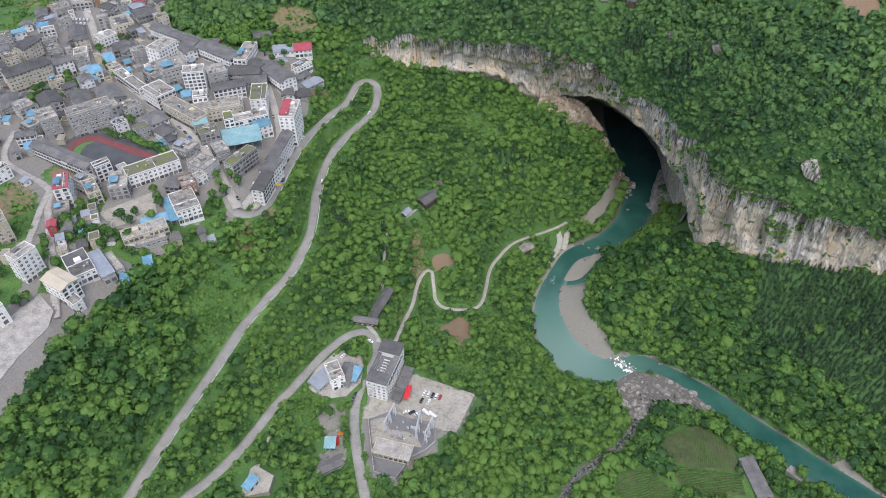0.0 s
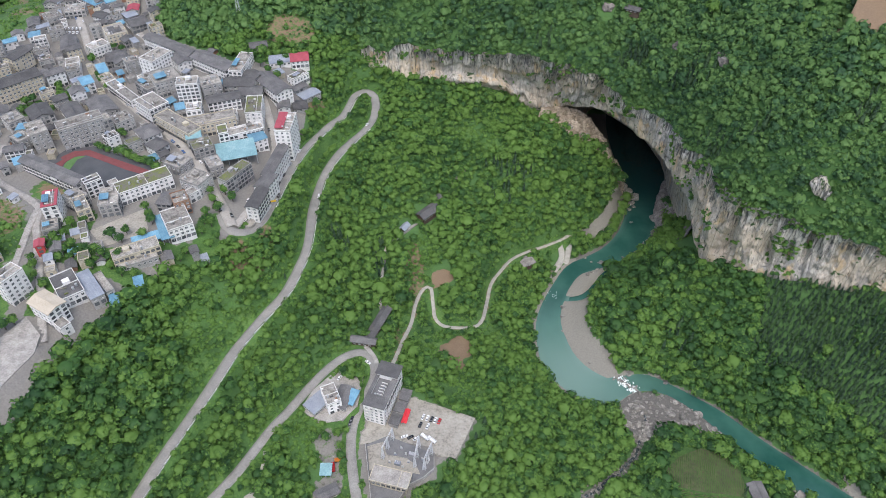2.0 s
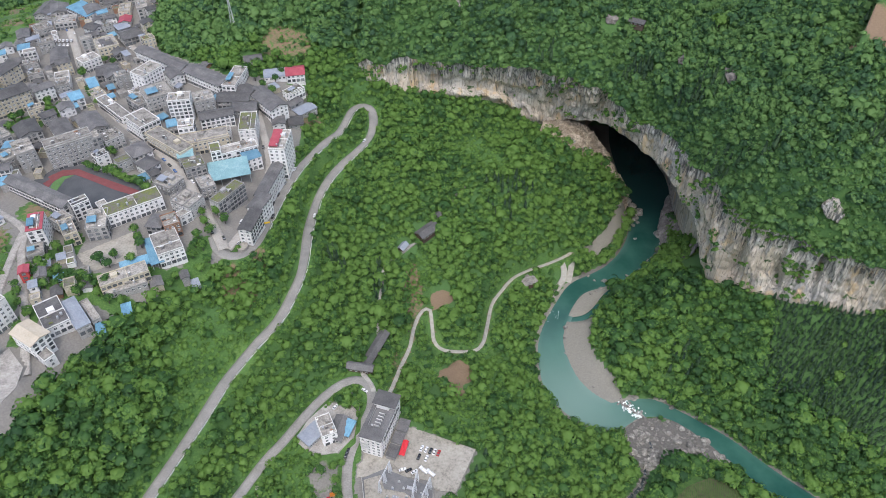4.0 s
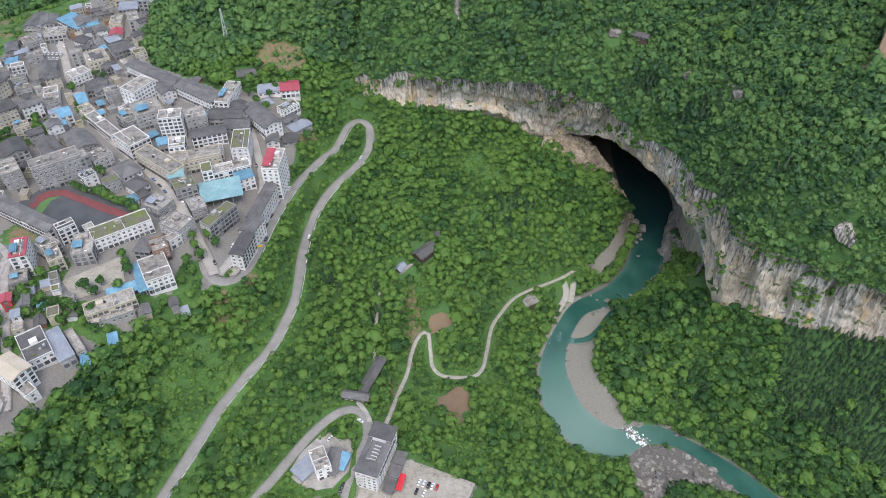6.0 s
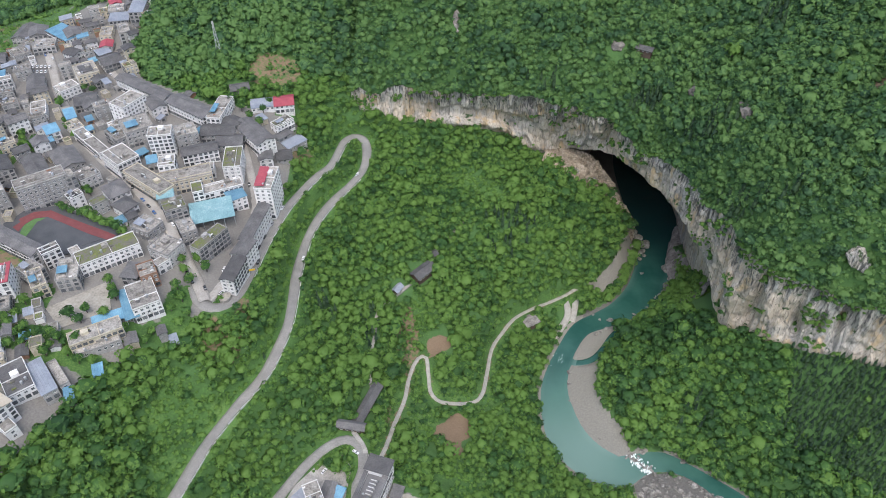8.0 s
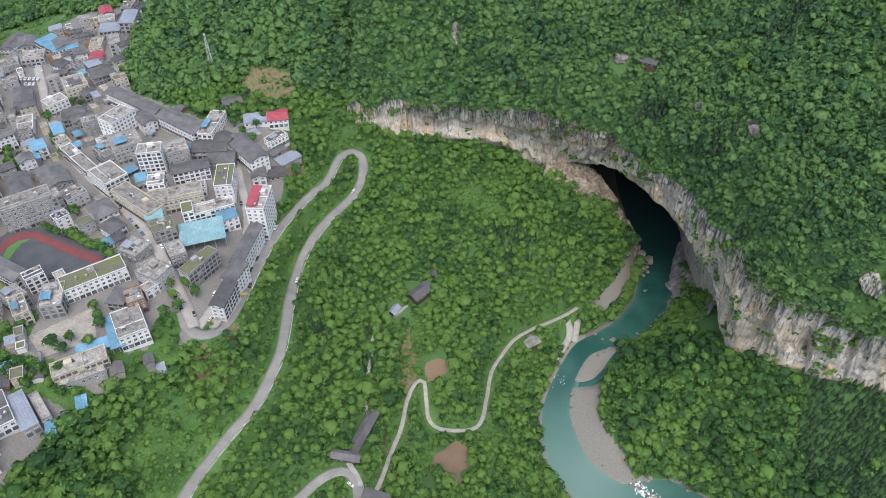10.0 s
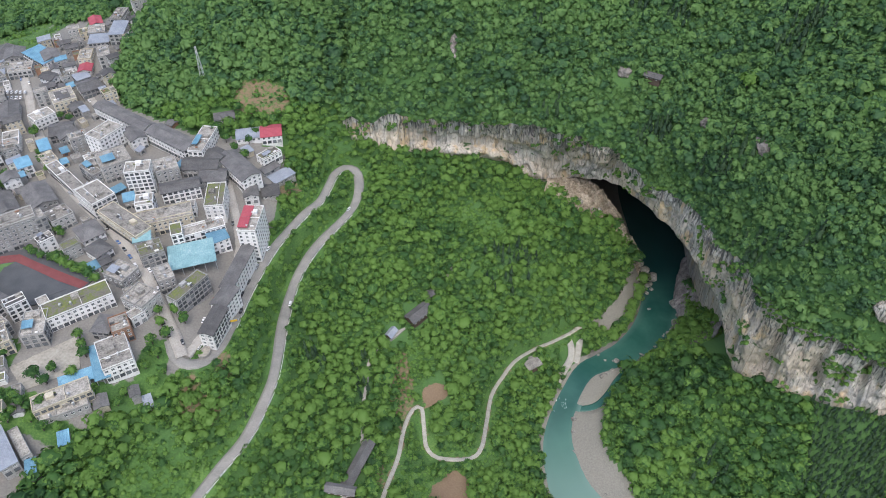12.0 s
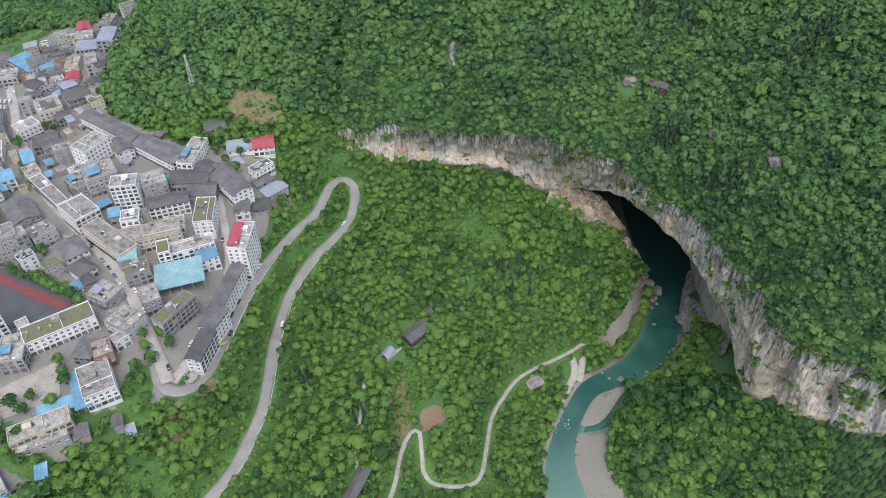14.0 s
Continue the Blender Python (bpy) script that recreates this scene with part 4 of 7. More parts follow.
    wood("bank_woodland", "leafy broadleaf trees crowding the river bank", np.c_[x, y, ground_z(x, y) + size * 0.8], size, tones(x, y, rng, 0.2), BROAD_MID, LEAVES, 22)
    # low thicket in the open patches
    x, y = rng.uniform(-150, 60, 16000), rng.uniform(200, 500, 16000)
    k = (oval(x, y, FOREST_FLOOR_GAPS) > 0.3) & forest_mask(x, y)
    x, y = x[k], y[k]
    i = spread(x, y, 1.5)[:5200]
    x, y = x[i], y[i]
    size = rng.uniform(0.5, 1.5, len(x))
    wood("thicket", "bright green low thicket on the open slope", np.c_[x, y, ground_z(x, y) + size * 0.35], size, np.clip(rng.normal(0.6, 0.13, len(x)), 0, 1), SMALL, LEAVES, 23, category="scrub")
    x, y = np.r_[rng.uniform(-300, -200, 5000), rng.uniform(-450, -270, 9000), rng.uniform(-134, -90, 1500)], np.r_[rng.uniform(262, 350, 5000), rng.uniform(490, 730, 9000), rng.uniform(500, 532, 1500)]
    k = (oval(x, y, [(-258, 297, 36, 36), (-385, 600, 60, 78), (-345, 540, 20, 32), (-345, 655, 46, 52), (-112, 516, 18, 12)]) > 0.5) & (ripple(x, y, 30, 7.0) > -0.1)
    x, y = x[k], y[k]
    i = spread(x, y, 2.4)[:2600]
    x, y = x[i], y[i]
    size = rng.uniform(0.5, 1.6, len(x)) * (1 + 1.2 * (ripple(x, y, 45, 2.0) > 0.45))
    wood("field_scrub", "low green bushes and weeds on the fields beside the town", np.c_[x, y, ground_z(x, y) + size * 0.4], size, tones(x, y, rng, 0.45), SMALL, LEAVES, 26, category="scrub")
    # weeds and bushes along the road verges and the track
    vx, vy = [], []
    for line, half in ROADS:
        for _ in range(3):
            side = rng.choice((-1, 1), len(line))
            d = np.gradient(line[:, :2], axis=0)
            d /= np.linalg.norm(d, axis=1)[:, None]
            off = side * (half + 1.0 + 4.0 * rng.uniform(0, 1, len(line)) ** 1.3)
            vx.append(line[:, 0] + d[:, 1] * off + rng.normal(0, 0.8, len(line)))
            vy.append(line[:, 1] - d[:, 0] * off + rng.normal(0, 0.8, len(line)))
    x, y = np.concatenate(vx), np.concatenate(vy)
    k = ~inside(x, y, grown(YARD, 2)) & ~inside(x, y, TOWN) & ~inside(x, y, BUILDER_YARD) & (oval(x, y, [(-57, 244, 17, 15), (-45, 283, 9, 4), (-38, 298, 5, 15), (-90, 181, 12, 10)], 0.05) < 0.5)
    for line, half in ROADS:
        k &= near_line(x, y, line)[0] > half + 0.9
    x, y = x[k], y[k]
    size = rng.uniform(0.5, 1.3, len(x))
    wood("verge_scrub", "weeds and small bushes along the road verges", np.c_[x, y, ground_z(x, y) + size * 0.35], size, tones(x, y, rng, 0.5), SMALL, LEAVES, 27, category="scrub")
    # bushes between and under the trees, and in the clearings
    x, y = rng.uniform(-190, 260, 60000), rng.uniform(130, 520, 60000)
    k = forest_mask(x, y)
    x, y = x[k], y[k]
    k = ~((x > 150) & (y < 350) & (ripple(x, y, 90, 2.0) * 0.5 + (x - 178) / 30 - (y - 270) / 80 > 0.0) & (near_line(x, y, river)[0] > 31))
    x, y = x[k], y[k]
    i = spread(x, y, 2.7)[:5000]
    x, y = x[i], y[i]
    size = rng.uniform(1.0, 2.2, len(x))
    wood("scrub", "bright green scrub and bushes in the clearings", np.c_[x, y, ground_z(x, y) + size * 0.55], size, tones(x, y, rng, 0.52), SMALL, LEAVES, 13, category="scrub")


build_woods()


HILL_GAPS = [(227, 385, 12, 14), (214, 412, 9, 9), (208, 330, 5, 2), (158, 465, 3, 3), (174, 422, 3, 3), (12, 536, 2.5, 9), (120, 518, 7, 5), (137, 507, 7, 6)]


def build_hill_woods():
    rng = np.random.RandomState(8)
    v = hill_v[:26]
    t = grid_tris(v.shape[0], v.shape[1])
    q = v.reshape(-1, 3)
    a, b, c = q[t[:, 0]], q[t[:, 1]], q[t[:, 2]]
    area = np.linalg.norm(np.cross(b - a, c - a), axis=1) / 2
    mid = (a + b + c) / 3
    area = area * (mid[:, 0] < 275) * (mid[:, 1] < 650)
    n = 60000
    i = rng.choice(len(t), n, p=area / area.sum())
    r1, r2 = np.sqrt(rng.uniform(0, 1, n))[:, None], rng.uniform(0, 1, n)[:, None]
    p = a[i] * (1 - r1) + b[i] * r1 * (1 - r2) + c[i] * r1 * r2
    # apart in space: keep by plan and level together
    k = spread(p[:, 0] + p[:, 2] * 0.35, p[:, 1] + p[:, 2] * 0.45, 3.1)
    p = p[k]
    bare = np.ones(len(p), bool)
    for cx, cy, a_, b_ in HILL_GAPS:
        bare &= np.hypot((p[:, 0] - cx) / a_, (p[:, 1] - cy) / b_) > 1
    p = p[bare]
    size = 2.1 + 2.2 * rng.uniform(0, 1, len(p)) ** 1.5 + 1.8 * (rng.uniform(0, 1, len(p)) < 0.1)
    p[:, 2] += size * rng.uniform(0.4, 1.05, len(p))
    tone = tones(p[:, 0], p[:, 1] + p[:, 2], rng)
    dark = (ripple(p[:, 0], p[:, 1] + p[:, 2], 95, 1.3) > 0.42) & (p[:, 0] > 60) & (rng.uniform(0, 1, len(p)) < 0.45)
    wood("hill_firs", "dark firs standing in groups on the hillside", p[dark], np.clip(size[dark] * 0.8, 1.5, 2.6), tone[dark], CONE, NEEDLES, 25, 1.4)
    p, size, tone = p[~dark], size[~dark], tone[~dark]
    # bushes that fill the steep ground between the trees
    i = rng.choice(len(t), 16000, p=area * (mid[:, 0] > 120) / (area * (mid[:, 0] > 120)).sum())
    r1, r2 = np.sqrt(rng.uniform(0, 1, len(i)))[:, None], rng.uniform(0, 1, len(i))[:, None]
    q2 = a[i] * (1 - r1) + b[i] * r1 * (1 - r2) + c[i] * r1 * r2
    q2 = q2[spread(q2[:, 0] + q2[:, 2] * 0.35, q2[:, 1] + q2[:, 2] * 0.45, 2.4)][:4500]
    q2 = q2[np.hypot((q2[:, 0] - 227) / 11, (q2[:, 1] - 385) / 13) > 1]
    low = rng.uniform(1.2, 2.3, len(q2))
    q2[:, 2] += low * 0.5
    wood("hill_scrub", "green bushes between the trees of the steep hillside", q2, low, tones(q2[:, 0], q2[:, 1] + q2[:, 2], rng, 0.48), SMALL, HAZED_LEAVES, 28, category="scrub")
    near = (p[:, 1] < 545) & (p[:, 2] < 178)
    wood("hill_woodland", "dense green woodland covering the steep hillside", p[near], size[near], tone[near], BROAD_MID, HAZED_LEAVES, 14)
    wood("upper_woodland", "green woodland high on the hillside", p[~near], size[~near], tone[~near], BROAD_FAR, HAZED_LEAVES, 16)


build_hill_woods()


def build_cliff_scrub():
    rng = np.random.RandomState(17)
    rows, cols = cliff_v.shape[:2]
    out = []
    for _ in range(9000):
        j, i = int(rng.random_sample() ** 1.7 * (rows - 2)), rng.randint(0, cols)
        q = cliff_v[j, i]
        g = noise.fractal((q[0] * 0.05, q[1] * 0.05, q[2] * 0.07 + 3), 1.0, 2.0, 3)
        s = j / rows
        left = 0.5 * (1 - step(_u[i], 0.4, 1.6)) + 0.25 * math.exp(-((_u[i] - 2.6) / 0.22) ** 2)
        gap = 0.5 * math.exp(-((_u[i] - 9.62) / 0.3) ** 2) + 0.3 * math.exp(-((_u[i] - 11.0) / 0.4) ** 2) * (j < rows * 0.5)
        if g + left + gap + 0.12 * step(_u[i], 16.0, 18.0) + 0.32 * (1 - s * 4 if s < 0.25 else 0) > 0.34:
            out.append((q[0] - into[i, 0] * 0.8, q[1] - into[i, 1] * 0.8, q[2] + 0.4))
    for _ in range(260):
        a, b = rng.random_sample(2)
        x, y = 158 + 22 * a, 398 + 34 * b
        out.append((x, y, float(ground_z(np.array([x]), np.array([y]))[0]) + 0.8))
    edge = []
    for i in range(0, cols, 2):
        if rng.random_sample() < 0.85:
            off = rng.uniform(-0.8, 3.0)
            edge.append((rim[i, 0] + into[i, 0] * off, rim[i, 1] + into[i, 1] * off, rim[i, 2] + max(0, off) * 1.4))
    edge = np.array(edge)
    edge = edge[spread(edge[:, 0], edge[:, 1], 1.7)]
    big = rng.uniform(1.5, 3.4, len(edge))
    edge[:, 2] += big * 0.5
    wood("rim_woodland", "green trees crowding the rim of the cliff", edge, big, np.clip(rng.normal(0.5, 0.2, len(edge)), 0, 1), BROAD_FAR, HAZED_LEAVES, 19)
    p = np.array(out)
    p = p[spread(p[:, 0] + p[:, 2] * 0.6, p[:, 1] + p[:, 2] * 0.5, 1.5)]
    size = rng.uniform(0.9, 2.2, len(p))
    wood("cliff_scrub", "green bushes clinging to ledges of the cliff", p, size, np.clip(rng.normal(0.45, 0.2, len(p)), 0, 1), SMALL, LEAVES, 18, category="scrub")


build_cliff_scrub()

# ---------------------------------------------------------------- streets and yards
STREET = surface("dusty_street_concrete", [(0, (0.26, 0.242, 0.215)), (0.5, (0.35, 0.33, 0.295)), (1, (0.44, 0.415, 0.37))], 0.1, 1.2, 0.9, 0.2, 0.05)
STREETS = {
    "main_street": ([(-118, 322), (-124.1, 333.1), (-132.6, 346.5), (-138.9, 357), (-146.8, 369.9), (-160.8, 387.6), (-176.6, 404.4), (-195, 422.4), (-215.6, 444.1), (-234.6, 467.6), (-248.9, 490.2), (-264.3, 514.6), (-277.3, 541), (-296.5, 577.3), (-312.3, 609.2)], 3.0),
    "upper_street": ([(-117, 323), (-112.1, 336.3), (-110, 351.6), (-107.6, 371.7), (-106, 387.4), (-109.4, 408.6), (-114.8, 426.8), (-122.2, 446.4), (-130.6, 460), (-147.2, 470), (-171.4, 484), (-189.7, 495), (-215.3, 516), (-240, 545)], 2.4),
    "west_lane": ([(-186.8, 233.5), (-196.2, 256.2), (-204.8, 276.8), (-214.4, 299.1), (-220.6, 313.5), (-224.2, 326), (-232.9, 333.8), (-248.4, 343.5), (-260.8, 352.9), (-267.1, 367.3), (-269.6, 385.5)], 2.0),
    "field_lane": ([(-216, 262), (-218.8, 284.4), (-222.9, 309.9), (-224.7, 324.8)], 1.9),
}
for _name, (_pts, _half) in STREETS.items():
    _l = smooth_line(_pts, 3)
    _zz = ground_z(_l[:, 0], _l[:, 1])
    _zz = np.convolve(np.pad(_zz, 4, mode="edge"), np.ones(9) / 9, "valid") + 0.55
    ribbon(_name, np.c_[_l, _zz], _half, STREET if "lane" not in _name else CONCRETE, 0.05, "grey paved street between the town houses", 0.05, 1.6)


def slab(name, poly, z, mat, label, thick=0.6, category="paving", lean=(0, 0)):
    """A flat paved piece of ground with a kerb-high edge."""
    n = len(poly)
    top = [(x, y, z + lean[0] * x + lean[1] * y) for x, y in poly]
    v = top + [(x, y, w - thick) for x, y, w in top]
    f = [tuple(range(n))] + [(i, i + n, (i + 1) % n + n, (i + 1) % n) for i in range(n)]
    return tagged(new(name, mesh_of(name, v, f, mat)), label, category, kind="structure")


TARMAC_DARK = surface("dark_gravel_bed", [(0, (0.12, 0.12, 0.12)), (1, (0.2, 0.2, 0.2))], 0.3, 3.0)
YARD_CONCRETE = surface("stained_yard_concrete", [(0, (0.16, 0.148, 0.125)), (0.4, (0.3, 0.28, 0.235)), (1, (0.4, 0.375, 0.32))], 0.11, 0.7, 0.9, 0.15, 0.05)
slab("yard", [(-27, 259), (-20.4, 255.5), (-13.9, 248.5), (5, 241), (17.5, 236), (7, 212), (-2.7, 213.4), (-7.2, 218.8), (-28.3, 222.3), (-43, 220), (-45.1, 222), (-44.3, 233.4), (-34, 256)], 49.62, YARD_CONCRETE, "stained concrete car park beside the hotel", 3.0)
slab("substation_yard", [(-39.6, 219.7), (-28.5, 225), (-4.2, 214.6), (-4.1, 205.5), (-9.2, 200.5), (-16.1, 196.7), (-23.5, 184.8), (-34.4, 188.5)], 49.75, TARMAC_DARK, "dark gravel bed of the electric substation", 2.5)
slab("apron", [(-38.6, 218.8), (-30.5, 221.5), (-28.2, 214), (-18, 212), (-13, 208), (-11, 203), (-33.5, 206.5), (-36.5, 205)], 49.83, YARD_CONCRETE, "pale concrete apron in the substation", 0.5)
slab("turning_place", [(-60, 262), (-48, 268), (-43, 260), (-45, 240), (-52, 231), (-64, 229), (-75, 238), (-70, 250)], 55.0, CONCRETE, "pale concrete yard inside the road bend", 2.0)
TRACK_RED = surface("red_running_track", [(0, (0.15, 0.042, 0.045)), (1, (0.22, 0.068, 0.066))], 0.3, 2.0)
COURT_GREY = surface("dark_sports_court", [(0, (0.055, 0.06, 0.065)), (1, (0.1, 0.105, 0.11))], 0.1, 2.0)
TURF = surface("green_turf", [(0, (0.055, 0.13, 0.035)), (1, (0.12, 0.23, 0.07))], 0.15, 2.0)
slab("sports_ground", [(-238, 372), (-232, 384), (-216, 388), (-172, 366), (-176, 357), (-200, 346), (-222, 354)], 117.3, COURT_GREY, "dark paving of the school sports ground", 2.5)
slab("running_track", [(-233, 370), (-231.5, 377), (-226, 382.4), (-217, 383.8), (-205.8, 378), (-174, 363), (-176.5, 359), (-188.8, 364), (-207, 373.5), (-217, 378.4), (-223.5, 377), (-227, 372), (-228, 366)], 117.42, TRACK_RED, "red rubber running track curving round the court", 0.4)
slab("sports_court", [(-221, 374), (-216.5, 376.6), (-207, 372), (-181, 359.6), (-199.5, 348.5), (-222, 358)], 117.5, COURT_GREY, "dark grey sports court with painted lines", 0.4)
slab("turf_end", [(-227, 371), (-223.5, 376.4), (-217.5, 377.6), (-221, 373.4), (-222.5, 359), (-226.5, 364)], 117.48, TURF, "strip of green turf inside the track", 0.4)
slab("practice_court", [(-240, 371), (-235, 378), (-230, 374), (-235, 366)], 117.46, COURT_GREY, "small dark green ball court", 0.4)
slab("school_plaza", [(-192.8, 312), (-168.5, 330), (-160, 311), (-180.9, 299)], 115.2, YARD_CONCRETE, "wide empty concrete plaza with faded lines", 4.0)
slab("west_plaza", [(-211.3, 225.8), (-199.8, 247.8), (-188.5, 236.6), (-187, 225.8), (-193.4, 209), (-196.9, 193.2), (-230, 180), (-240, 210)], 117.0, CONCRETE, "bare pale concrete plaza at the wood's edge", 6.0)

# ---------------------------------------------------------------- town houses
WALLS = {
    "white": surface("white_render", [(0, (0.46, 0.45, 0.42)), (0.35, (0.7, 0.69, 0.67)), (1, (0.82, 0.81, 0.79))], 0.12, 0.9, 0.85, 0.1, 0.04, vary=0.08),
    "grey": surface("grey_render", [(0, (0.2, 0.195, 0.185)), (0.5, (0.33, 0.325, 0.31)), (1, (0.45, 0.44, 0.42))], 0.12, 0.9, 0.9, 0.15, 0.05, vary=0.22),
    "beige": surface("beige_render", [(0, (0.34, 0.3, 0.22)), (0.5, (0.5, 0.45, 0.34)), (1, (0.6, 0.55, 0.44))], 0.12, 0.9, 0.9, 0.1, 0.05, vary=0.12),
    "red": surface("red_panel", [(0, (0.4, 0.05, 0.05)), (1, (0.55, 0.09, 0.08))], 0.3, 2.0),
    "brick": surface("bare_brick", [(0, (0.2, 0.11, 0.07)), (1, (0.34, 0.2, 0.13))], 0.4, 3.0),
}
TILES = surface("dark_roof_tiles", [(0, (0.07, 0.068, 0.068)), (0.5, (0.115, 0.112, 0.11)), (1, (0.18, 0.175, 0.168))], 0.15, 1.6, 0.8, 0.6, 0.15, vary=0.3)
DECK = surface("roof_concrete", [(0, (0.12, 0.113, 0.1)), (0.45, (0.25, 0.235, 0.208)), (1, (0.4, 0.378, 0.335))], 0.25, 1.0, 0.9, 0.2, 0.06, vary=0.25)
MOSS = surface("mossy_roof", [(0, (0.1, 0.095, 0.08)), (0.45, (0.16, 0.15, 0.12)), (0.6, (0.12, 0.14, 0.05)), (1, (0.18, 0.2, 0.06))], 0.14, 0.8, 0.95, 0.3, 0.1)
BLUE = surface("blue_sheet_roof", [(0, (0.09, 0.19, 0.28)), (0.5, (0.14, 0.29, 0.39)), (1, (0.22, 0.38, 0.47))], 0.2, 2.0, 0.5, 0.2, 0.05, vary=0.2)
CYAN = surface("faded_cyan_roof", [(0, (0.16, 0.29, 0.31)), (0.6, (0.24, 0.4, 0.42)), (1, (0.4, 0.51, 0.51))], 0.12, 0.9, 0.6, 0.2, 0.05)
RED_ROOF = surface("red_sheet_roof", [(0, (0.28, 0.05, 0.07)), (1, (0.42, 0.09, 0.11))], 0.2, 2.0, 0.6)
TAN_ROOF = surface("tan_sheet_roof", [(0, (0.42, 0.36, 0.27)), (1, (0.56, 0.5, 0.4))], 0.1, 1.0, 0.7)
SHEET = surface("grey_sheet_roof", [(0, (0.2, 0.22, 0.26)), (1, (0.33, 0.36, 0.4))], 0.15, 1.0, 0.6)
DARK_TRIM = surface("dark_trim", [(0, (0.05, 0.05, 0.05)), (1, (0.1, 0.1, 0.1))], 1.0, 4.0, 0.6)
PALE_STEEL = surface("pale_galvanised_steel", [(0, (0.5, 0.51, 0.52)), (1, (0.66, 0.67, 0.68))], 1.0, 5.0, 0.5)
STEEL = surface("galvanised_steel", [(0, (0.4, 0.41, 0.42)), (1, (0.6, 0.61, 0.62))], 1.0, 5.0, 0.45, metal=0.6)


def make_glass():
    m, t, b = material("window_glass")
    r = node(t, "ObjectInfo").outputs["Random"]
    t.links.new(ramp(t, r, [(0, (0.05, 0.056, 0.062)), (0.6, (0.13, 0.14, 0.15)), (1, (0.32, 0.33, 0.33))]), b.inputs["Base Color"])
    b.inputs["Roughness"].default_value = 0.12
    return m


GLASS = make_glass()
_rng = random.Random(4)


def boxes(items):
    """Corners and faces of upright boxes, each given as x0, y0, z0, x1, y1, z1."""
    v, f = [], []
    for x0, y0, z0, x1, y1, z1 in items:
        k = len(v)
        v += [(x0, y0, z0), (x1, y0, z0), (x1, y1, z0), (x0, y1, z0), (x0, y0, z1), (x1, y0, z1), (x1, y1, z1), (x0, y1, z1)]
        f += [(k, k + 3, k + 2, k + 1), (k + 4, k + 5, k + 6, k + 7), (k, k + 1, k + 5, k + 4), (k + 1, k + 2, k + 6, k + 5), (k + 2, k + 3, k + 7, k + 6), (k + 3, k, k + 4, k + 7)]
    return v, f


def box_mesh(name, items, mat):
    v, f = boxes(items)
    return mesh_of(name, v, f, mat)


def window_mesh(name, w, h, frame_mat):
    """A window of one piece: frame, deeper sill, and two panes set back; it faces -y, its middle on the wall."""
    e, x, z = 0.09, w / 2, h / 2
    v = [(-x - e, 0.05, -z - e), (x + e, 0.05, -z - e), (x + e, 0.05, z + e), (-x - e, 0.05, z + e), (-x - e, -0.2, -z - e), (x + e, -0.2, -z - e), (x + e, -0.09, z + e), (-x - e, -0.09, z + e),
         (-x, -0.09, -z), (x, -0.09, -z), (x, -0.09, z), (-x, -0.09, z), (-x, -0.01, -z), (-0.05, -0.01, -z), (0.05, -0.01, -z), (x, -0.01, -z), (x, -0.01, z), (0.05, -0.01, z), (-0.05, -0.01, z), (-x, -0.01, z)]
    f = [(12, 13, 18, 19), (14, 15, 16, 17), (13, 14, 17, 18), (0, 1, 5, 4), (1, 2, 6, 5), (2, 3, 7, 6), (3, 0, 4, 7), (4, 5, 9, 8), (5, 6, 10, 9), (6, 7, 11, 10), (7, 4, 8, 11),
         (8, 9, 15, 14, 13, 12), (9, 10, 16, 15), (10, 11, 19, 18, 17, 16), (11, 8, 12, 19)]
    return mesh_of(name, v, f, [GLASS, frame_mat], which=[0, 0] + [1] * 13)


PALE_FRAME = surface("pale_frame", [(0, (0.5, 0.5, 0.48)), (1, (0.7, 0.7, 0.68))], 1.0, 4.0, 0.6)
WINDOW = window_mesh("window", 1.25, 1.3, PALE_FRAME)
WIDE_WINDOW = window_mesh("wide_window", 1.75, 1.35, DARK_TRIM)
SHOP = window_mesh("shop_front", 2.0, 1.8, DARK_TRIM)


def tank_mesh():
    bm = bmesh.new()
    bmesh.ops.create_cone(bm, cap_ends=True, segments=12, radius1=0.6, radius2=0.6, depth=1.5, matrix=Matrix.Translation((0, 0, 1.15)))
    bmesh.ops.create_cone(bm, cap_ends=False, segments=12, radius1=0.6, radius2=0.1, depth=0.3, matrix=Matrix.Translation((0, 0, 2.05)))
    for x in (-0.4, 0.4):
        for y in (-0.4, 0.4):
            bmesh.ops.create_cube(bm, size=1, matrix=Matrix.Translation((x, y, 0.2)) @ Matrix.Diagonal((0.08, 0.08, 0.44, 1)))
    me = bpy.data.meshes.new("water_tank")
    bm.to_mesh(me)
    bm.free()
    me.materials.append(STEEL)
    return me


TANK = tank_mesh()


def heater_mesh():
    """A roof-top solar heater: a tilted rack of dark tubes below a lying barrel."""
    bm = bmesh.new()
    for i in range(8):
        bmesh.ops.create_cube(bm, size=1, matrix=Matrix.Translation((-0.84 + i * 0.24, 0, 0.65)) @ Matrix.Rotation(radians(38), 4, "X") @ Matrix.Diagonal((0.14, 1.7, 0.08, 1)))
    dark = len(bm.faces)
    bmesh.ops.create_cone(bm, cap_ends=True, segments=10, radius1=0.28, radius2=0.28, depth=2.1, matrix=Matrix.Translation((0, 0.75, 1.3)) @ Matrix.Rotation(radians(90), 4, "Y"))
    for x in (-0.9, 0.9):
        bmesh.ops.create_cube(bm, size=1, matrix=Matrix.Translation((x, 0.75, 0.6)) @ Matrix.Diagonal((0.06, 0.06, 1.2, 1)))
    for i, face in enumerate(bm.faces):
        face.material_index = 0 if i < dark else 1
    me = bpy.data.meshes.new("solar_heater")
    bm.to_mesh(me)
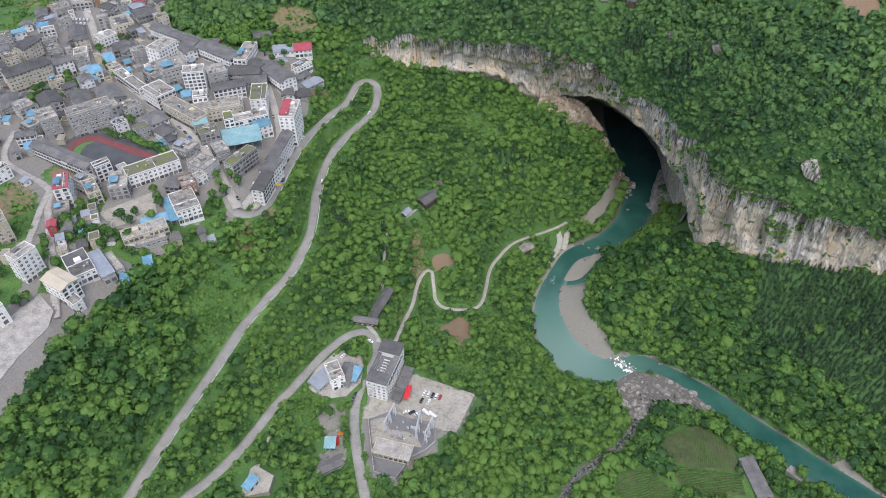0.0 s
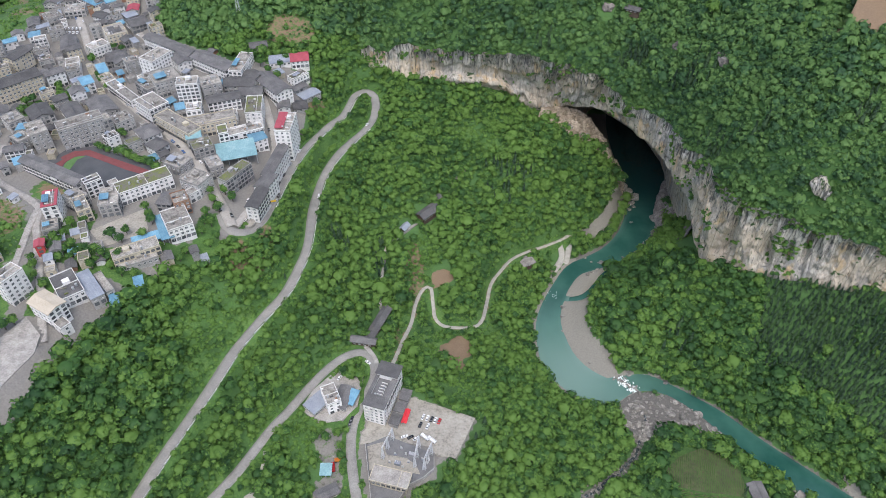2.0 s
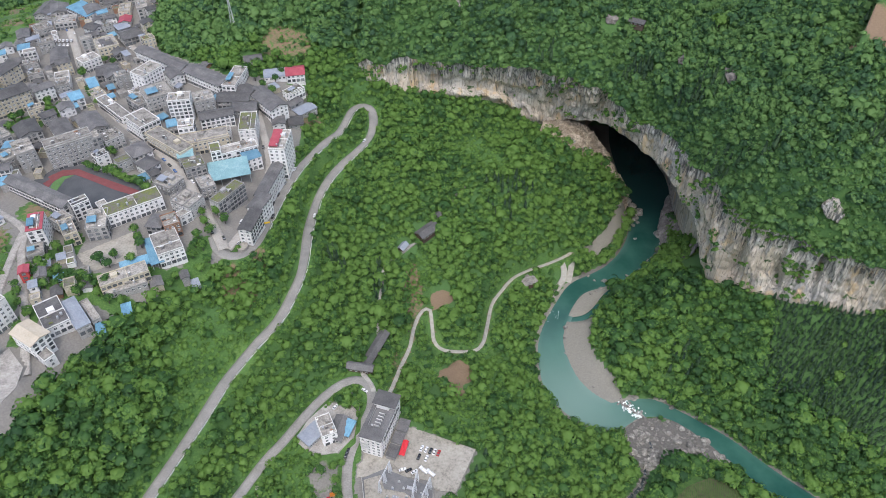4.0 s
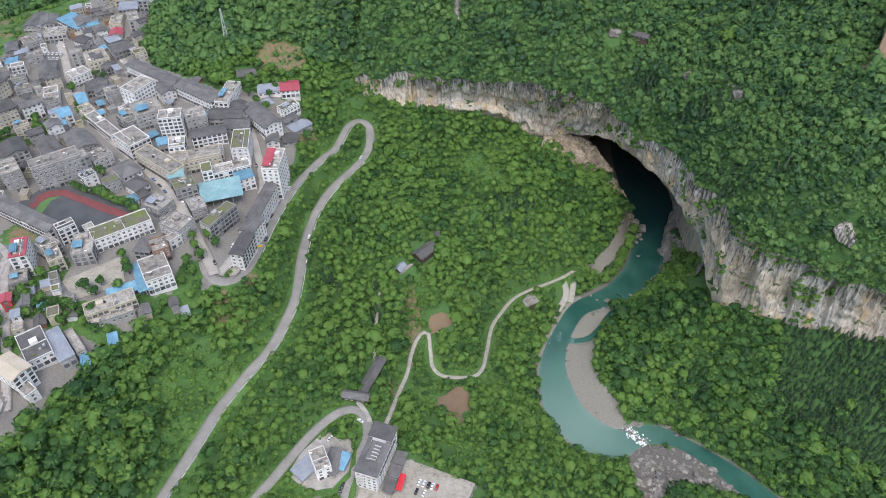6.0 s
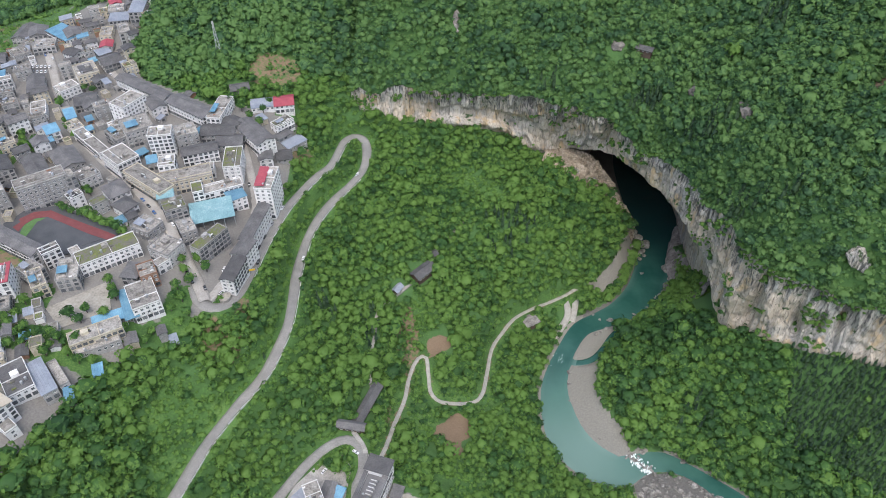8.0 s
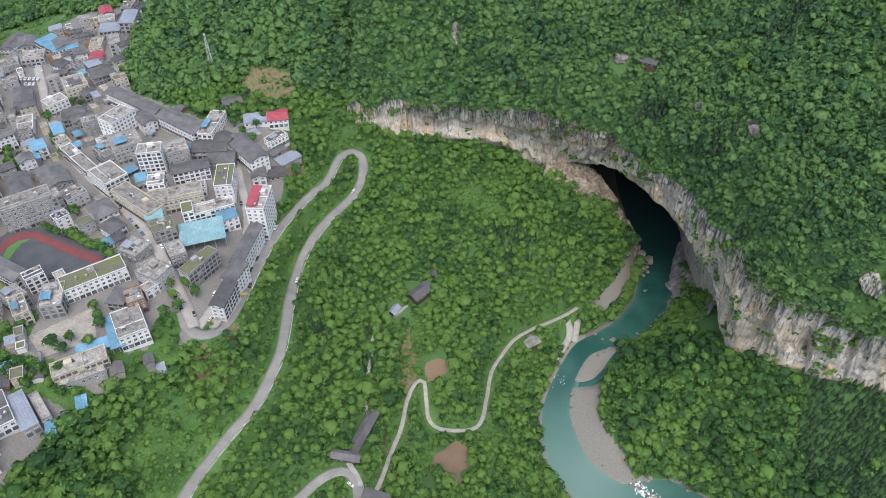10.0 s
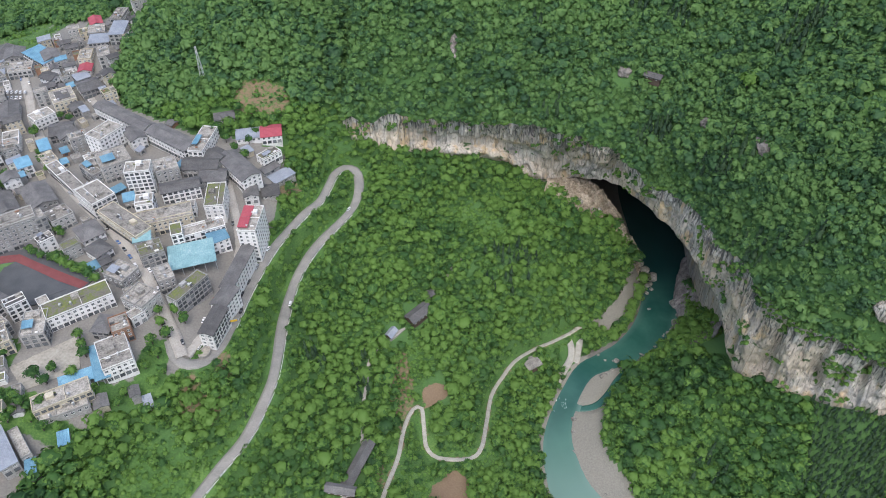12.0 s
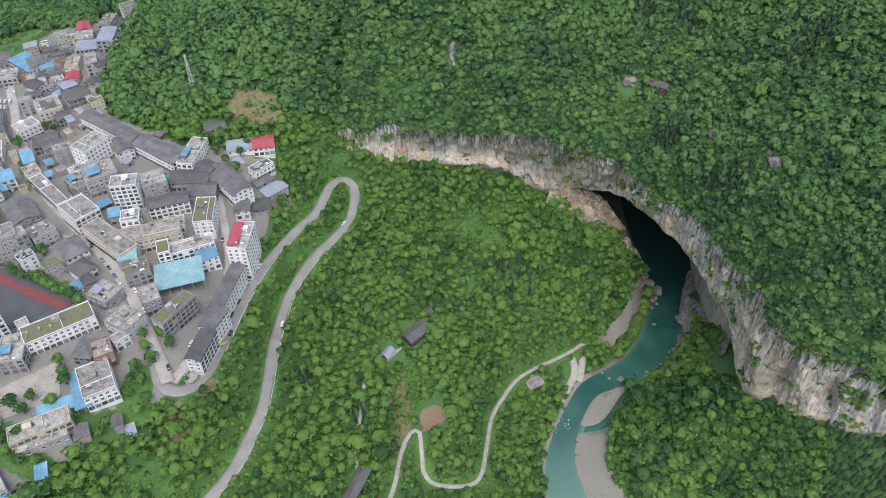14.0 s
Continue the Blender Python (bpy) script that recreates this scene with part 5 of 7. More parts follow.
    bm.free()
    me.materials.append(DARK_TRIM)
    me.materials.append(PALE_FRAME)
    return me


HEATER = heater_mesh()


def rings(name, w, d, profile, mat, lid=True):
    """Upright walls of one piece from rectangles stacked on each other: how far each stands out, and its level."""
    v, f = [], []
    for out, z in profile:
        a, b = w / 2 + out, d / 2 + out
        v += [(-a, -b, z), (a, -b, z), (a, b, z), (-a, b, z)]
    for i in range(len(profile) - 1):
        for j in range(4):
            k = (j + 1) % 4
            f.append((i * 4 + j, i * 4 + k, i * 4 + 4 + k, i * 4 + 4 + j))
    if lid:
        n = len(v)
        f.append((n - 4, n - 3, n - 2, n - 1))
    return mesh_of(name, v, f, mat)


def extrude_x(profile, a):
    """A closed outline in y and z, drawn out along x."""
    n = len(profile)
    v = [(-a, y, z) for y, z in profile] + [(a, y, z) for y, z in profile]
    f = [(i, (i + 1) % n, (i + 1) % n + n, i + n) for i in range(n)] + [tuple(range(n))[::-1], tuple(range(n, 2 * n))]
    return v, f


def gable(w, d, z, rise, over, thick=0.3):
    """A pitched roof with its ridge along x, its tile courses stepped."""
    a, b = w / 2 + over, d / 2 + over
    drop = rise * over / (d / 2)
    n = max(3, int(b / 0.9))
    up = []
    for i in range(n, 0, -1):
        up += [(-b * i / n, z + rise - (rise + drop) * i / n + 0.1), (-b * (i - 1) / n, z + rise - (rise + drop) * (i - 1) / n)]
    up[-1] = (-0.15, up[-1][1] + 0.02)
    top = up + [(-0.15, z + rise + 0.2), (0.15, z + rise + 0.2)] + [(-y, q) for y, q in up[::-1]]
    return extrude_x(top + [(b, z - drop - thick), (0, z + rise - thick), (-b, z - drop - thick)], a)


def hip(w, d, z, rise, over, thick=0.3):
    a, b = w / 2 + over, d / 2 + over
    r = max(a - b, 0.2)
    v = [(-a, -b, z), (a, -b, z), (a, b, z), (-a, b, z), (-r, 0, z + rise), (r, 0, z + rise), (-a, -b, z - thick), (a, -b, z - thick), (a, b, z - thick), (-a, b, z - thick)]
    f = [(0, 1, 5, 4), (1, 2, 5), (2, 3, 4, 5), (3, 0, 4), (0, 6, 7, 1), (1, 7, 8, 2), (2, 8, 9, 3), (3, 9, 6, 0), (6, 9, 8, 7)]
    return v, f


def leanto(w, d, z, rise, over, thick=0.2):
    """A ribbed sheet roof that falls towards -y."""
    a, b = w / 2 + over, d / 2 + over
    n = max(4, int(w / 1.0))
    line = []
    for i in range(n):
        x = -a + 2 * a * i / n
        line += [(x, 0), (x + 1.4 * a / n, 0), (x + 1.5 * a / n, 0.12), (x + 1.9 * a / n, 0.12)]
    line += [(a, 0), (a, -thick), (-a, -thick)]
    m = len(line)
    v = [(x, -b, z + q) for x, q in line] + [(x, b, z + rise + q) for x, q in line]
    return v, [(i, i + m, (i + 1) % m + m, (i + 1) % m) for i in range(m)] + [tuple(range(m)), tuple(range(m, 2 * m))[::-1]]


ROOF_WORDS = {"gable": "dark tiled pitched roof", "hip": "dark hipped roof", "flat": "flat concrete roof", "darkflat": "flat dark-coated roof", "moss": "flat mossy roof", "blue": "bright blue sheet roof", "cyan": "faded cyan sheet roof",
              "red": "red sheet roof", "redrim": "flat roof with a red rim", "shed": "grey sheet roof", "tan": "tan sheet roof", "lean": "long dark roof", "frame": "unfinished flat roof", "frame2": "flat roof with a sunken court",
              "blueflat": "flat roof with blue sheets", "redhalf": "partly red flat roof"}
WALL_WORDS = {"white": "white-rendered", "grey": "weathered grey concrete", "beige": "beige-rendered", "red": "red-panelled", "brick": "bare brick", "none": "open-sided"}


STOREY = 2.6


def house(x, y, base, w, d, yaw, storeys, wall, roof, windows=True):
    """A town building: walls with floor bands, roof, windows on each side that looks over the valley, roof clutter."""
    h = storeys * STOREY + 0.3
    if base is None:
        base = float(ground_z(np.array([x]), np.array([y]))[0])
    root = new("house" if storeys < 4 else "apartment_block")
    if wall == "none":
        root.name = "open_shed"
    root.matrix_basis = pose(x, y, base, 0, 0, yaw)
    count = {1: "one-storey", 2: "two-storey", 3: "three-storey", 4: "four-storey", 5: "five-storey", 6: "six-storey", 8: "eight-storey"}[storeys]
    root["span"] = math.hypot(w, d) / 2
    tagged(root, f"{WALL_WORDS[wall]} {count} building with a {ROOF_WORDS[roof]}", "building", "town houses")
    deep = -4.0
    if wall == "none":
        posts = []
        n = max(2, int(w / 5))
        for i in range(n + 1):
            px = -w / 2 + 0.3 + (w - 0.6) * i / n
            for py in (-d / 2 + 0.3, d / 2 - 0.3):
                part("post", box_mesh("post", [(px - 0.15, py - 0.15, -1, px + 0.15, py + 0.15, h - 0.3)], STEEL), root)
    else:
        prof = [(0, deep)]
        for s in range(1, storeys):
            z = s * STOREY
            prof += [(0, z - 0.12), (0.1, z - 0.12), (0.1, z + 0.12), (0, z + 0.12)]
        part("wall", rings("wall", w, d, prof + [(0, h)], WALLS[wall]), root)
    # roofs
    flat = roof in ("flat", "moss", "darkflat", "redrim", "frame", "frame2", "blueflat", "redhalf")
    if flat:
        deck = {"moss": MOSS, "darkflat": TILES}.get(roof, DECK)
        cover = part("roof", box_mesh("roof", [(-w / 2 - 0.05, -d / 2 - 0.05, h + 0.003, w / 2 + 0.05, d / 2 + 0.05, h + 0.22)], deck), root)
        rim_mat = RED_ROOF if roof == "redrim" else WALLS[wall]
        hh, tt = (0.85, 0.24) if roof != "redrim" else (0.6, 1.5)
        part("parapet", rings("parapet", w, d, [(0.02, h + 0.2), (0.02, h + hh), (-tt, h + hh), (-tt, h + 0.2)], rim_mat, False), cover)
        if roof == "frame2":
            part("court_roof", box_mesh("court_roof", [(-w * 0.3, -d * 0.3, h + 0.2, w * 0.3, d * 0.3, h + 0.8)], TILES), root)
        if roof == "redhalf":
            v, f = leanto(w * 0.5, d * 0.34, h + 1.4, 1.0, 0.3)
            part("shelter", mesh_of("shelter", v, f, RED_ROOF), root, "red sheet shelter", pose(-w * 0.22, -d * 0.24, 0))
            part("shelter", mesh_of("shelter", v, f, RED_ROOF), root, "red sheet shelter", pose(-w * 0.24, d * 0.2, 0))
        if w > 6 and d > 6:
            sx, sy = _rng.uniform(-0.2, 0.25) * w, _rng.uniform(0.05, 0.28) * d
            a, b = min(3.4, w * 0.3), min(3.0, d * 0.3)
            part("stair_hut", box_mesh("stair_hut", [(sx - a / 2, sy - b / 2, h + 0.2, sx + a / 2, sy + b / 2, h + 1.9)], DECK if _rng.random() < 0.75 else WALLS[wall]), root)
            for _ in range(_rng.choice((1, 1, 2))):
                part("water_tank", TANK, root, "silver water tank", pose(_rng.uniform(-0.38, 0.38) * w, _rng.uniform(-0.38, 0.0) * d, h + 0.2))
            if roof == "blueflat" or _rng.random() < 0.3:
                v, f = leanto(w * _rng.uniform(0.3, 0.45), d * _rng.uniform(0.25, 0.4), h + 2.2, 0.5, 0.2)
                part("roof_shelter", mesh_of("roof_shelter", v, f, BLUE if roof == "blueflat" or _rng.random() < 0.6 else SHEET), root, "", pose(-w * 0.18, -d * 0.15, 0))
            a = _rng.uniform(-0.2, 0.2) * w
            part("partition", box_mesh("partition", [(a - 0.1, -d / 2 + 0.3, h + 0.2, a + 0.1, d / 2 - 0.3, h + 0.75)] if _rng.random() < 0.5 else [(-w / 2 + 0.3, a - 0.1, h + 0.2, w / 2 - 0.3, a + 0.1, h + 0.75)], WALLS[wall]), root)
            if _rng.random() < 0.4:
                part("solar_heater", HEATER, root, "dark solar heater with a white barrel", pose(_rng.uniform(-0.3, 0.3) * w, _rng.uniform(-0.3, 0.3) * d, h + 0.2, 0, 0, _rng.uniform(-20, 20)))
            for _ in range(_rng.randint(1, 4)):
                px, py, s = _rng.uniform(-0.42, 0.42) * w, _rng.uniform(-0.42, 0.42) * d, _rng.uniform(0.4, 1.1)
                part("planter", box_mesh("planter", [(px - s, py - 0.4, h + 0.2, px + s, py + 0.4, h + 0.2 + s * 0.6)], _rng.choice((MOSS, DECK, DARK_TRIM, WALLS["brick"], WALLS["white"]))), root)
    elif roof in ("gable", "lean", "red", "tan"):
        mat = {"gable": TILES, "lean": TILES, "red": RED_ROOF, "tan": TAN_ROOF}[roof]
        turned = d > w * 1.15
        ww, dd = (d, w) if turned else (w, d)
        rise = min(2.2, dd * 0.16) if roof != "tan" else dd * 0.13
        v, f = gable(ww, dd, h + 0.01, rise, 0.6)
        part("roof", mesh_of("roof", v, f, mat), root, "", pose(0, 0, 0, 0, 0, 90 if turned else 0))
        gv = [(-ww / 2, -dd / 2, h), (-ww / 2, dd / 2, h), (-ww / 2, 0, h + rise), (ww / 2, -dd / 2, h), (ww / 2, dd / 2, h), (ww / 2, 0, h + rise)]
        if wall != "none":
            part("gable", mesh_of("gable", gv, [(0, 2, 1), (3, 4, 5), (0, 3, 5, 2), (1, 2, 5, 4)], WALLS[wall]), root, "", pose(0, 0, -0.32, 0, 0, 90 if turned else 0))
    elif roof == "hip":
        v, f = hip(w, d, h, min(2.6, d * 0.22), 0.7)
        part("roof", mesh_of("roof", v, f, TILES), root)
    else:
        mat = {"blue": BLUE, "cyan": CYAN, "shed": SHEET}[roof]
        v, f = leanto(w, d, h + 0.1, 0.8, 0.4)
        part("roof", mesh_of("roof", v, f, mat), root)
    # windows
    if wall != "none" and windows:
        c, s = math.cos(radians(yaw)), math.sin(radians(yaw))
        for side, (nx, ny), span, off in ((0, (0, -1), w, d / 2), (90, (1, 0), d, w / 2), (180, (0, 1), w, d / 2), (270, (-1, 0), d, w / 2)):
            wx, wy = nx * c - ny * s, nx * s + ny * c
            if wx * -x + wy * (60 - y) < 10:
                continue
            n = max(1, int((span - 0.6) / 2.55))
            wide = _rng.random() < 0.3
            for k in range(storeys):
                for i in range(n):
                    if _rng.random() < 0.05:
                        continue
                    u = (i + 0.5) / n * span - span / 2
                    me = SHOP if k == 0 and side == 0 and storeys > 1 and wall != "none" and roof != "lean" else (WIDE_WINDOW if wide else WINDOW)
                    z = k * STOREY + (1.1 if me is SHOP else 1.5)
                    part("window" if me is not SHOP else "shop_front", me, root, "", pose(0, 0, 0, 0, 0, side) @ pose(u, -off - 0.005, z))
    return root


house(-225.4, 353.2, 117.6, 47.8, 8.1, -29, 3, "white", "gable")
house(-211.3, 319.4, 118.4, 8.1, 14.6, 18, 5, "white", "redrim")
house(-203.7, 329.9, 116.9, 11.2, 8.9, -34, 3, "grey", "flat")
house(-198.3, 323.1, 116.7, 7.1, 13.9, 34, 3, "beige", "flat")
house(-185.3, 330.4, 116.1, 10.6, 15.6, 14, 3, "grey", "flat")
house(-170.8, 344.9, 116.2, 30.4, 11.3, 34, 3, "white", "moss")
house(-152.1, 313.9, 113.3, 6.2, 20.9, 27, 1, "none", "blue")
house(-158.6, 305.7, 112.6, 16.4, 6.2, 26, 1, "none", "blue")
house(-145.4, 317.0, 111.9, 13.5, 18.2, 30, 3, "white", "flat")
house(-154.8, 333.0, 115.3, 8.4, 10.2, -7, 2, "grey", "hip")
house(-147.0, 331.8, 114.3, 8.4, 10.5, 29, 3, "brick", "frame")
house(-157.5, 366.7, 116.4, 13.1, 11.4, -26, 2, "grey", "flat")
house(-142.0, 349.1, 114.9, 13.9, 12.1, -28, 3, "grey", "flat")
house(-142.5, 339.9, 114.8, 7.3, 5.4, 47, 2, "white", "flat")
house(-161.8, 294.9, 112.3, 23.9, 8.8, 29, 2, "beige", "flat")
house(-160.1, 290.3, 111.5, 19.9, 6.5, 28, 1, "grey", "flat")
house(-209.0, 261.9, 116.7, 11.6, 8.5, 60, 6, "white", "flat")
house(-231.7, 286.7, 120.1, 7.1, 13.6, 38, 5, "beige", "flat")
house(-186.6, 266.8, 114.2, 11.5, 19.5, 38, 2, "white", "darkflat")
house(-176.4, 268.6, 112.3, 6.5, 21.0, 40, 2, "grey", "shed")
house(-171.6, 272.8, 112.1, 4.0, 17.0, 41, 1, "grey", "flat")
house(-188.5, 250.6, 113.9, 14.7, 9.5, -31, 4, "white", "tan")
house(-181.4, 243.8, 112.1, 8.7, 5.2, -37, 2, "white", "flat")
house(-210.4, 230.7, 118.0, 5.4, 9.8, 51, 4, "white", "flat")
house(-207.3, 290.2, 118.2, 4.2, 5.1, 19, 3, "red", "red")
house(-209.2, 307.3, 117.9, 8.3, 9.0, 23, 2, "grey", "flat")
house(-222.2, 393.4, 116.6, 26.6, 11.0, 34, 6, "grey", "flat")
house(-209.9, 400.6, 116.9, 5.9, 8.8, 42, 5, "grey", "flat")
house(-246.9, 387.9, 117.5, 10.4, 15.7, 37, 5, "grey", "flat")
house(-257.6, 414.9, 117.0, 13.2, 15.6, 38, 3, "grey", "gable")
house(-183.9, 397.0, 116.9, 11.5, 13.6, 42, 2, "white", "hip")
house(-174.2, 383.2, 116.9, 9.1, 10.8, 54, 2, "white", "hip")
house(-165.6, 401.8, 117.8, 34.2, 10.3, -38, 3, "beige", "flat")
house(-215.0, 445.3, 116.3, 34.5, 7.0, -44, 2, "white", "flat")
house(-105.8, 338.1, 106.3, 7.0, 17.4, -11, 4, "white", "lean")
house(-104.1, 355.2, 105.3, 8.1, 13.4, -18, 4, "white", "lean")
house(-102.4, 376.8, 104.5, 6.6, 30.7, -10, 4, "white", "lean")
house(-99.0, 404.4, 103, 10.0, 20.8, -3, 8, "white", "redhalf")
house(-126.6, 382.5, 112.9, 22.9, 17.4, 19, 2, "none", "cyan")
house(-124.4, 401.4, 112.9, 22.0, 8.5, 25, 3, "white", "flat")
house(-116.1, 396.3, 110.5, 9.9, 8.5, 33, 3, "white", "blue")
house(-122.7, 425.2, 113.2, 10.5, 20.5, 7, 4, "white", "moss")
house(-144.2, 432.5, 117.0, 20.9, 9.4, 20, 3, "white", "gable")
house(-121.1, 355.5, 112.0, 21.0, 7.2, 59, 4, "grey", "moss")
house(-135.5, 364.8, 114.3, 8.5, 11.9, 31, 3, "grey", "flat")
house(-146.7, 381.9, 115.5, 11.9, 10.9, 29, 3, "grey", "moss")
house(-153.6, 391.1, 116.3, 8.9, 10.1, 18, 3, "grey", "cyan")
house(-146.6, 407.3, 116.4, 29.9, 12.1, 21, 3, "beige", "flat")
house(-136.3, 394.4, 114.6, 6.0, 9.6, 20, 4, "white", "moss")
house(-158.4, 415.5, 117.4, 9.5, 9.8, 13, 4, "white", "flat")
house(-167.1, 437.6, 118.0, 13.9, 10.0, 10, 6, "white", "flat")
house(-155.6, 446.9, 117.9, 13.1, 12.2, 27, 4, "grey", "flat")
house(-137.9, 455.2, 118.1, 20.6, 12.2, 4, 2, "grey", "gable")
house(-128.9, 445.9, 116.6, 15.5, 11.8, 2, 2, "grey", "gable")
house(-198.0, 503.3, 117.9, 48.7, 8.9, -34, 3, "white", "gable")
house(-159.9, 477.0, 119.0, 35.0, 11.8, -35, 3, "white", "gable")
house(-140.6, 474.3, 119.2, 9.3, 26.3, -7, 3, "white", "flat")
house(-130.3, 462.6, 118.3, 12.2, 12.2, -35, 2, "white", "gable")
house(-115.4, 452.9, 115.7, 30.0, 12.2, -49, 3, "white", "gable")
house(-106.9, 438.6, 111.2, 8.0, 12.3, 14, 2, "white", "gable")
house(-201.1, 479.7, 116.5, 18.8, 12.7, 61, 5, "white", "flat")
house(-188.5, 455.1, 117.3, 17.1, 17.6, 33, 4, "grey", "blueflat")
house(-185.0, 482.7, 117.6, 9.4, 14.7, 37, 3, "white", "gable")
house(-240.7, 478.1, 114.7, 6.2, 12.4, 32, 2, "grey", "blue")
house(-232.2, 463.9, 115.4, 8.0, 11.9, 42, 2, "beige", "flat")
house(-242.5, 455.2, 115.7, 7.8, 9.9, 36, 3, "white", "blue")
house(-187.4, 421.7, 117.6, 18.5, 13.8, -42, 4, "white", "flat")
house(-199.2, 448.9, 116.6, 15.2, 8.6, -42, 3, "grey", "flat")
house(-223.1, 427.2, 116.6, 13.9, 21.7, 39, 2, "grey", "gable")
house(-203.4, 407.9, 116.8, 11.9, 10.8, 46, 3, "grey", "flat")
house(-102.2, 488.1, 118.7, 12.2, 12.1, 11, 2, "white", "red")
house(-116.0, 485.9, 120.3, 14.8, 9.9, 13, 1, "white", "shed")
house(-133.6, 501.3, 123.7, 12.0, 8.6, 17, 1, "grey", "gable")
house(-101.0, 469.6, 114.4, 13.4, 7.5, 47, 2, "white", "moss")
house(-100.2, 461.6, 112.7, 10.7, 6.2, 48, 1, "grey", "gable")
house(-92.8, 458.4, 108.9, 14.5, 8.0, 46, 1, "grey", "shed")
house(-97.4, 444.9, 108.8, 9.4, 10.5, 15, 1, "grey", "gable")
house(-248.9, 532.2, 114.3, 14.6, 18.5, 33, 3, "beige", "frame2")
house(-279.5, 518.1, 113.8, 11.0, 23.1, 22, 2, "grey", "gable")
house(-264.6, 486.0, 113.9, 9.5, 17.8, 23, 2, "white", "flat")
house(-254.9, 511.0, 113.0, 13.7, 10.6, 49, 3, "white", "flat")
house(-236.7, 496.5, 114.5, 13.9, 13.9, 19, 2, "grey", "gable")
house(-285.3, 588.2, 116.6, 27.9, 13.9, -38, 2, "white", "blue")
house(-278.0, 587.4, 117.3, 11.0, 15.4, 33, 2, "grey", "gable")
house(-267.8, 558.7, 116.3, 9.0, 11.3, 62, 2, "white", "gable")
house(-321.7, 600.3, 111.3, 12.6, 23.1, 0, 2, "grey", "gable")
house(-309.9, 597.4, 113.0, 13.2, 16.0, 19, 2, "grey", "gable")
house(-293.6, 571.7, 115.8, 15.8, 13.2, 15, 2, "grey", "flat")
house(-247.1, 576.8, 122.9, 8.8, 14.4, 11, 2, "beige", "flat")
house(-243.2, 562.8, 120.5, 8.3, 9.6, 11, 2, "grey", "red")
house(-243.3, 553.9, 118.8, 9.3, 8.5, 42, 2, "grey", "shed")
house(-241.3, 592.4, 126.9, 14.1, 12.5, 11, 2, "grey", "shed")
house(-248.6, 607.7, 126.7, 11.9, 12.4, 18, 2, "grey", "flat")
house(-224.6, 591.4, 133.1, 10.2, 19.5, 5, 3, "grey", "shed")
house(-230.5, 612.1, 133.9, 8.3, 17.1, 0, 3, "grey", "flat")
house(-256.9, 626.6, 124.4, 8.6, 13.1, 26, 2, "grey", "red")
house(-231.1, 570.6, 126.0, 7.9, 16.5, 24, 3, "grey", "flat")
house(-234.8, 543.4, 118.4, 13.8, 15.4, 37, 2, "grey", "gable")
house(-285.4, 448.0, 116.5, 28.7, 13.2, 43, 5, "beige", "gable")
house(-300.3, 483.5, 115.5, 16.3, 10.9, 69, 5, "beige", "gable")
house(-317.8, 548.4, 115.3, 8.3, 14.9, 28, 2, "grey", "gable")
house(-308.8, 528.1, 115.1, 8.1, 7.6, 20, 2, "white", "blue")
house(-267.7, 463.7, 115.3, 12.2, 8.2, 40, 4, "white", "gable")
house(-283.4, 414.2, 118.2, 10.1, 18.9, 28, 2, "grey", "gable")
house(-270.3, 405.8, 118.5, 10.2, 12.6, 46, 3, "grey", "flat")
house(-256.4, 384.9, 118.5, 9.2, 10.7, 54, 3, "grey", "flat")
house(-233.3, 494.2, 114.8, 11.9, 16.4, 40, 2, "grey", "gable")
house(-307.3, 559.9, 115.5, 11.5, 13.3, 45, 2, "grey", "flat")
house(-170.9, 424.1, 117.4, 6.0, 7.1, 22, 2, "grey", "blue")
house(-181.8, 434.4, 117.3, 8.9, 5.0, 49, 1, "none", "blue")
house(-138.3, 419.6, 115.5, 10.1, 7.1, 13, 2, "white", "flat")
house(-239, 420, 117, 11, 20, 38, 2, "grey", "gable")

